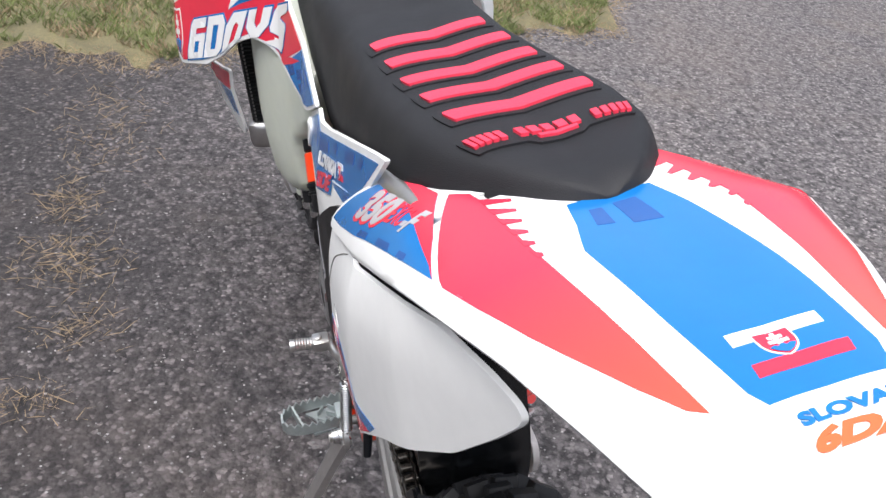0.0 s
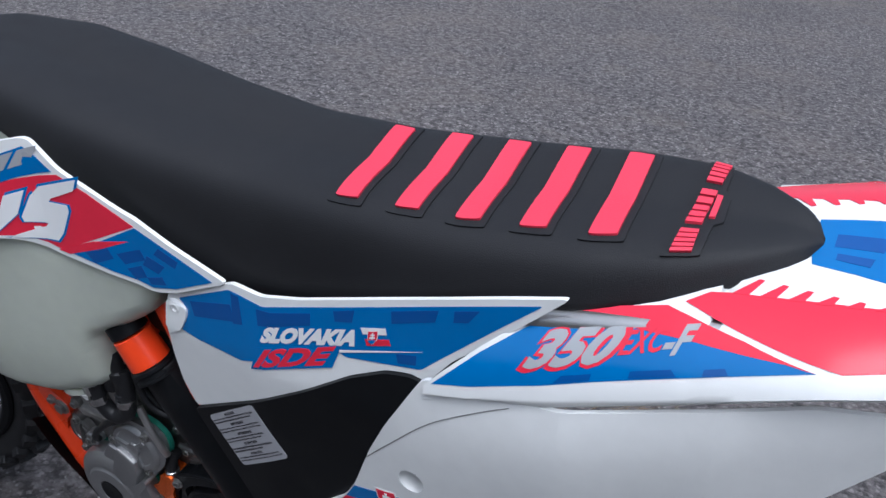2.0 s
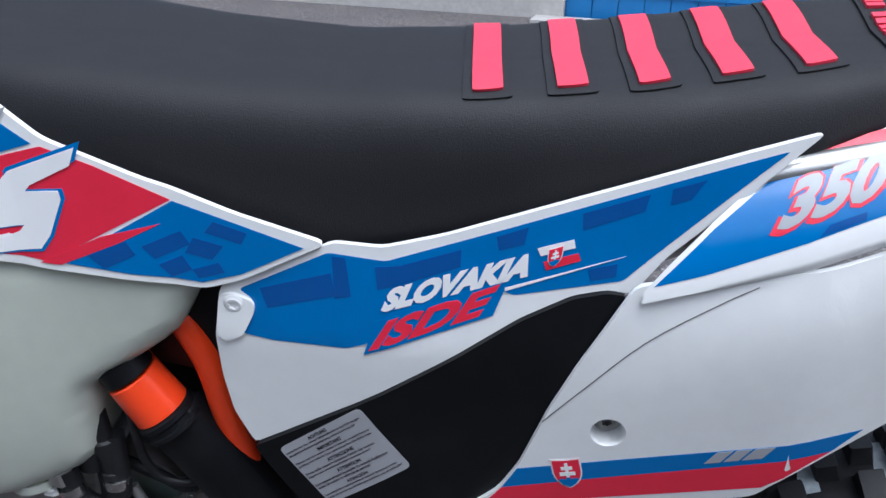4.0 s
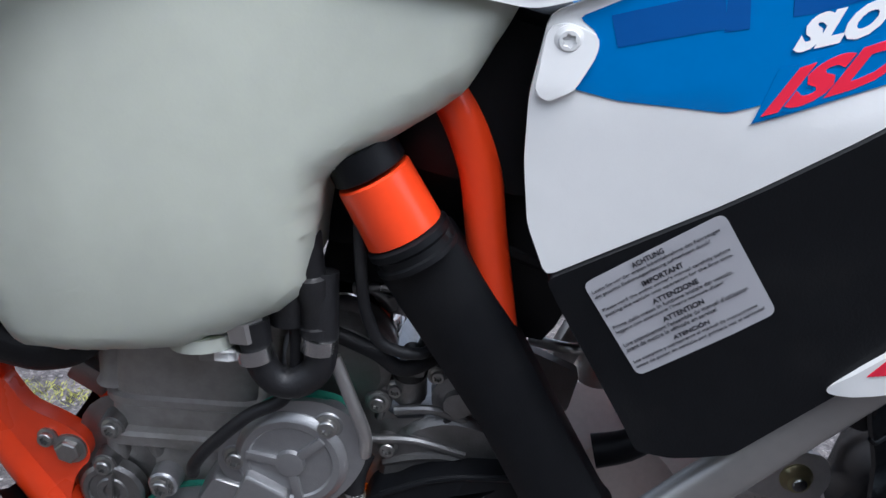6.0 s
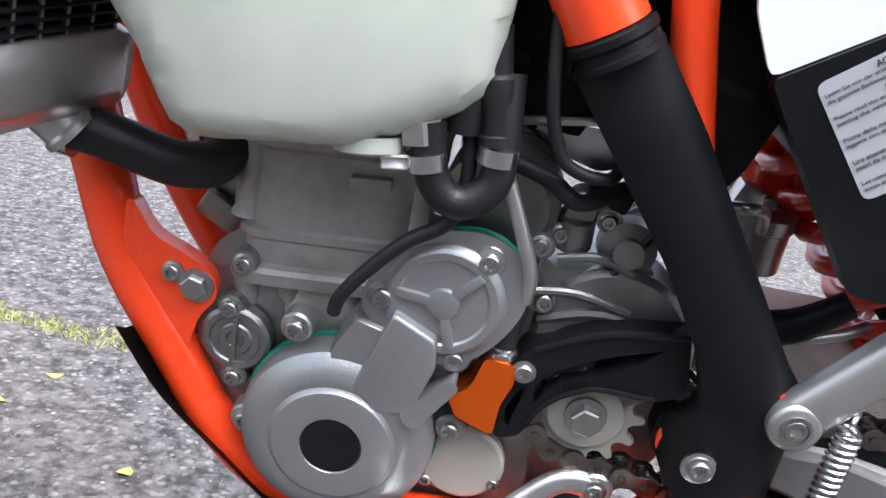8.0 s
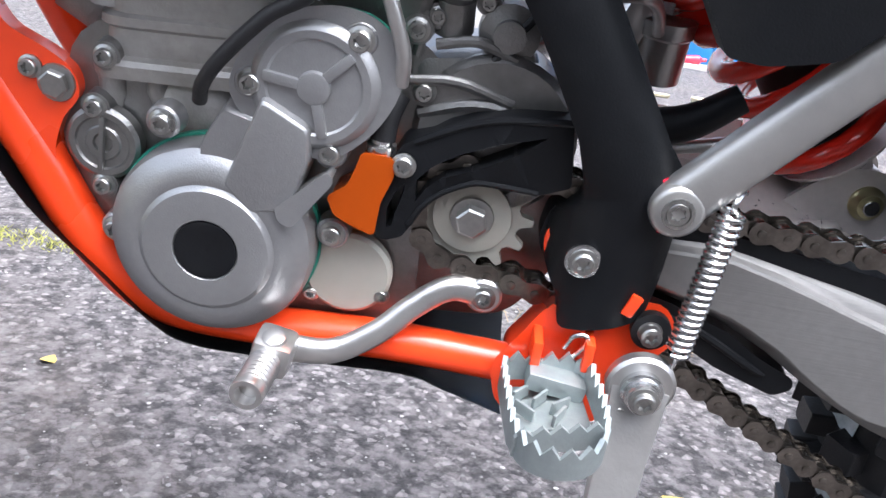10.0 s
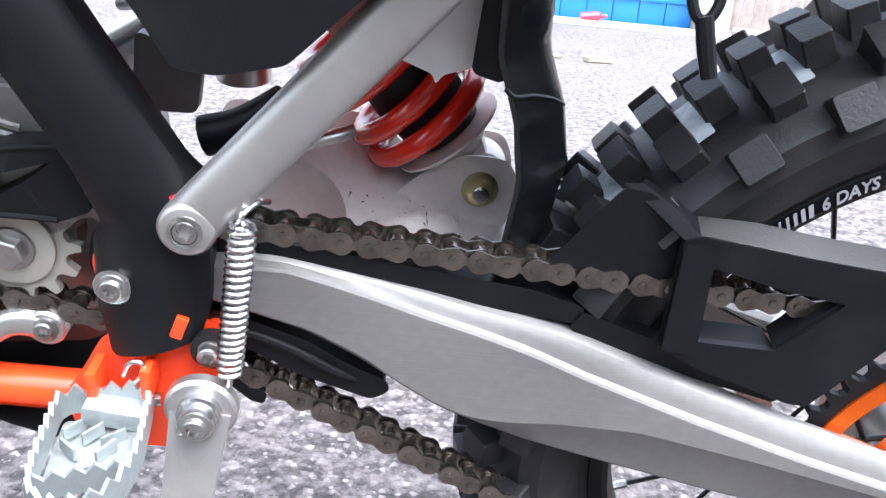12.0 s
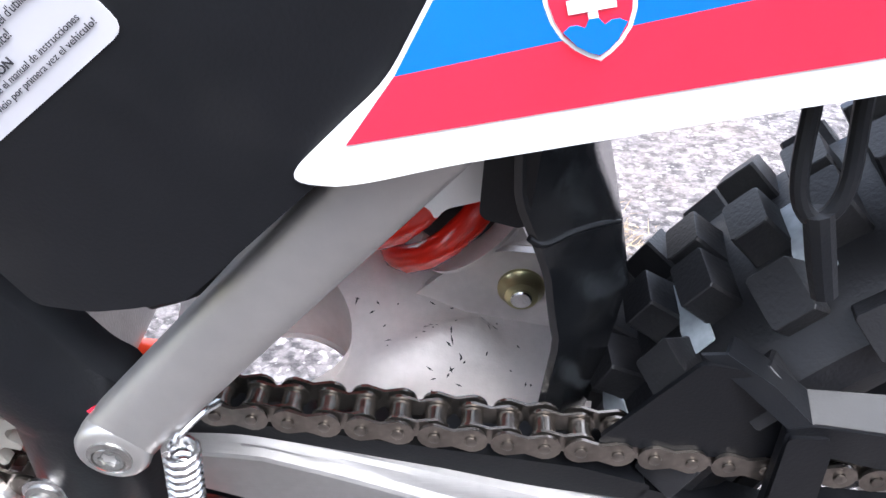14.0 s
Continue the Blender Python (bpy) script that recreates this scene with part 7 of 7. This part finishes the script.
for _ in range(2600):
    u = rng.random()
    x = -1.7 + 1.55 * u
    moss.append(blade(rng.gauss(x, 0.01), rng.gauss(0.93 + 0.04 * math.sin(7 * u) + 0.03 * u, 0.016 + 0.012 * math.sin(19 * u) ** 2), rng.uniform(0.004, 0.012), rng.uniform(0.5, 1.5), 0.0014))
# bare soil patch behind the rear wheel
bm = bmesh.new()
hub_v = bm.verts.new((0.35, 0.96, 0.006))
rim_v = [bm.verts.new((0.35 + 0.10 * (1 + 0.3 * noise.noise((math.cos(t) * 2, math.sin(t) * 2, 5))) * math.cos(t), 0.96 + 0.08 * (1 + 0.35 * noise.noise((math.cos(t) * 2, math.sin(t) * 2, 9))) * math.sin(t), -0.002)) for t in [k * math.pi / 18 for k in range(36)]]
for a, b in zip(rim_v, rim_v[1:] + rim_v[:1]):
    bm.faces.new((hub_v, a, b))
bmesh.ops.subdivide_edges(bm, edges=bm.edges, cuts=3, use_grid_fill=True)
for v in bm.verts:
    v.co.z += 0.004 * noise.noise((v.co.x * 40, v.co.y * 40, 0))
tagged(part("soil_patch", bm, EARTH), "bare brown soil patch on the asphalt", "ground cover", kind="stuff")
MOSS = material("yellow_green_moss", (0.30, 0.30, 0.07), 0.9, vary=0.4, grain=30)
litter("moss_strip", "yellow-green moss along a crack in the asphalt", MOSS, moss)
for x, y, a in ((-0.80, 0.72, 0.4), (-0.55, 0.46, 1.3), (-0.83, 0.60, 2.2), (0.33, 0.36, 0.2)):
    bm = bmesh.new()
    vs = [bm.verts.new((x + 0.014 * r * math.cos(a + t), y + 0.009 * r * math.sin(a + t), 0.004 + 0.003 * math.cos(2 * t))) for t, r in ((0, 1.2), (0.8, 0.9), (1.6, 0.8), (2.4, 0.9), (3.14, 1.1), (3.9, 0.9), (4.7, 0.8), (5.5, 0.9))]
    bm.faces.new(vs)
    tagged(part("fallen_leaf", bm, LEAF), "small yellow fallen leaf on the asphalt", "leaf", group="fallen leaves")

# far side of the yard: blue door, rendered piers, weathered boards
CONCRETE = material("pale_concrete", (0.42, 0.40, 0.38), 0.9, vary=0.15, grain=20, bump=0.5, bump_scale=60)
DOORBLUE = material("blue_painted_door", (0.02, 0.19, 0.50), 0.45, vary=0.06)
BOARD = material("weathered_board", (0.36, 0.31, 0.28), 0.85, vary=0.3, grain=12, bump=0.4, bump_scale=40)
back = pose(0.84, 9.1, 0, 0, 0, -8)


def placed(ob):
    ob.matrix_world = back
    return ob


wall = placed(tagged(part("wall_north", join(block((-3.6, 0.15, 1.6), (7.0, 0.3, 3.2)), block((1.2, 0.15, 2.75), (2.6, 0.3, 0.9)), block((2.62, 0.1, 1.6), (0.36, 0.4, 3.2), bevel=0.02)), CONCRETE), "pale rendered wall beside the blue door", "wall", kind="structure"))
door = placed(tagged(part("door_1", block((1.17, 0.2, 1.15), (2.54, 0.06, 2.3)), DOORBLUE), "closed blue painted garage door", "door", kind="structure"))
for k in range(9):
    ob = part("door_plank", block((-0.085 + 0.28 * k + 0.14, 0.155, 1.15), (0.272, 0.03, 2.28), bevel=0.006), DOORBLUE, door)
part("door_rail", block((1.17, 0.13, 0.35), (2.5, 0.03, 0.16), bevel=0.005), DOORBLUE, door)
pad = placed(tagged(part("pavement", block((1.2, -0.25, 0.01), (3.2, 0.5, 0.05), bevel=0.01), CONCRETE), "concrete sill in front of the blue door", "pavement", kind="structure"))
fence = placed(tagged(new("board_fence"), "weathered upright timber boards beside the door", "fence"))
for k in range(44):
    w = rng.uniform(0.085, 0.105)
    part("board", block((2.86 + 0.105 * k, -0.02 - 0.045 * k + rng.uniform(-0.008, 0.008), 0.96), (w, 0.022, 1.8 + rng.uniform(-0.03, 0.03)), (0, rng.uniform(-0.5, 0.5), -23), 0.003), BOARD, fence)
part("bottom_board", block((5.1, -1.02, 0.05), (4.9, 0.05, 0.10), (0, 0, -23), 0.01), BOARD, fence)
toy = tagged(part("red_canister", join(turned([(0, 0.03), (0.01, 0.05), (0.20, 0.05), (0.23, 0.02), (0.28, 0.018)], (2.05, 8.75, 0.055), (0.8, 0, 0.1), 18)), RED), "small red plastic canister lying by the blue door", "canister")
for x, y, sx, sy, c in ((1.15, 5.3, 0.26, 0.07, 0.02), (1.52, 5.25, 0.17, 0.11, 0.035)):
    bm = block((x, y, c * 0.5), (sx, sy, c), (0, 0, 12), 0.008)
    for v in bm.verts:
        v.co += Vector((rng.uniform(-0.012, 0.012), rng.uniform(-0.012, 0.012), rng.uniform(0, 0.008)))
    tagged(part("broken_board", bm, BEIGEWOOD := material("pale_wood", (0.6, 0.52, 0.36), 0.8, vary=0.2, grain=15)), "pale broken piece of board on the ground", "board", group="broken boards")
placed(tagged(part("wall_east", block((12.0, -6.0, 1.6), (0.3, 18.0, 3.2), (0, 0, 8)), CONCRETE), "plain rendered wall closing the yard", "wall", kind="structure"))

# unseen wall, added to darken low sky reflected in the bike's left side
SHADEWALL = material("dark_shade_wall", (0.07, 0.06, 0.05), 0.9, vary=0.3, grain=15, bump=0.4, bump_scale=40)
tagged(part("shade_wall_south", block((3.0, -4.6, 1.35), (11.0, 0.25, 2.7)), SHADEWALL), "unseen dark wall added to block low skylight", "wall", kind="structure")
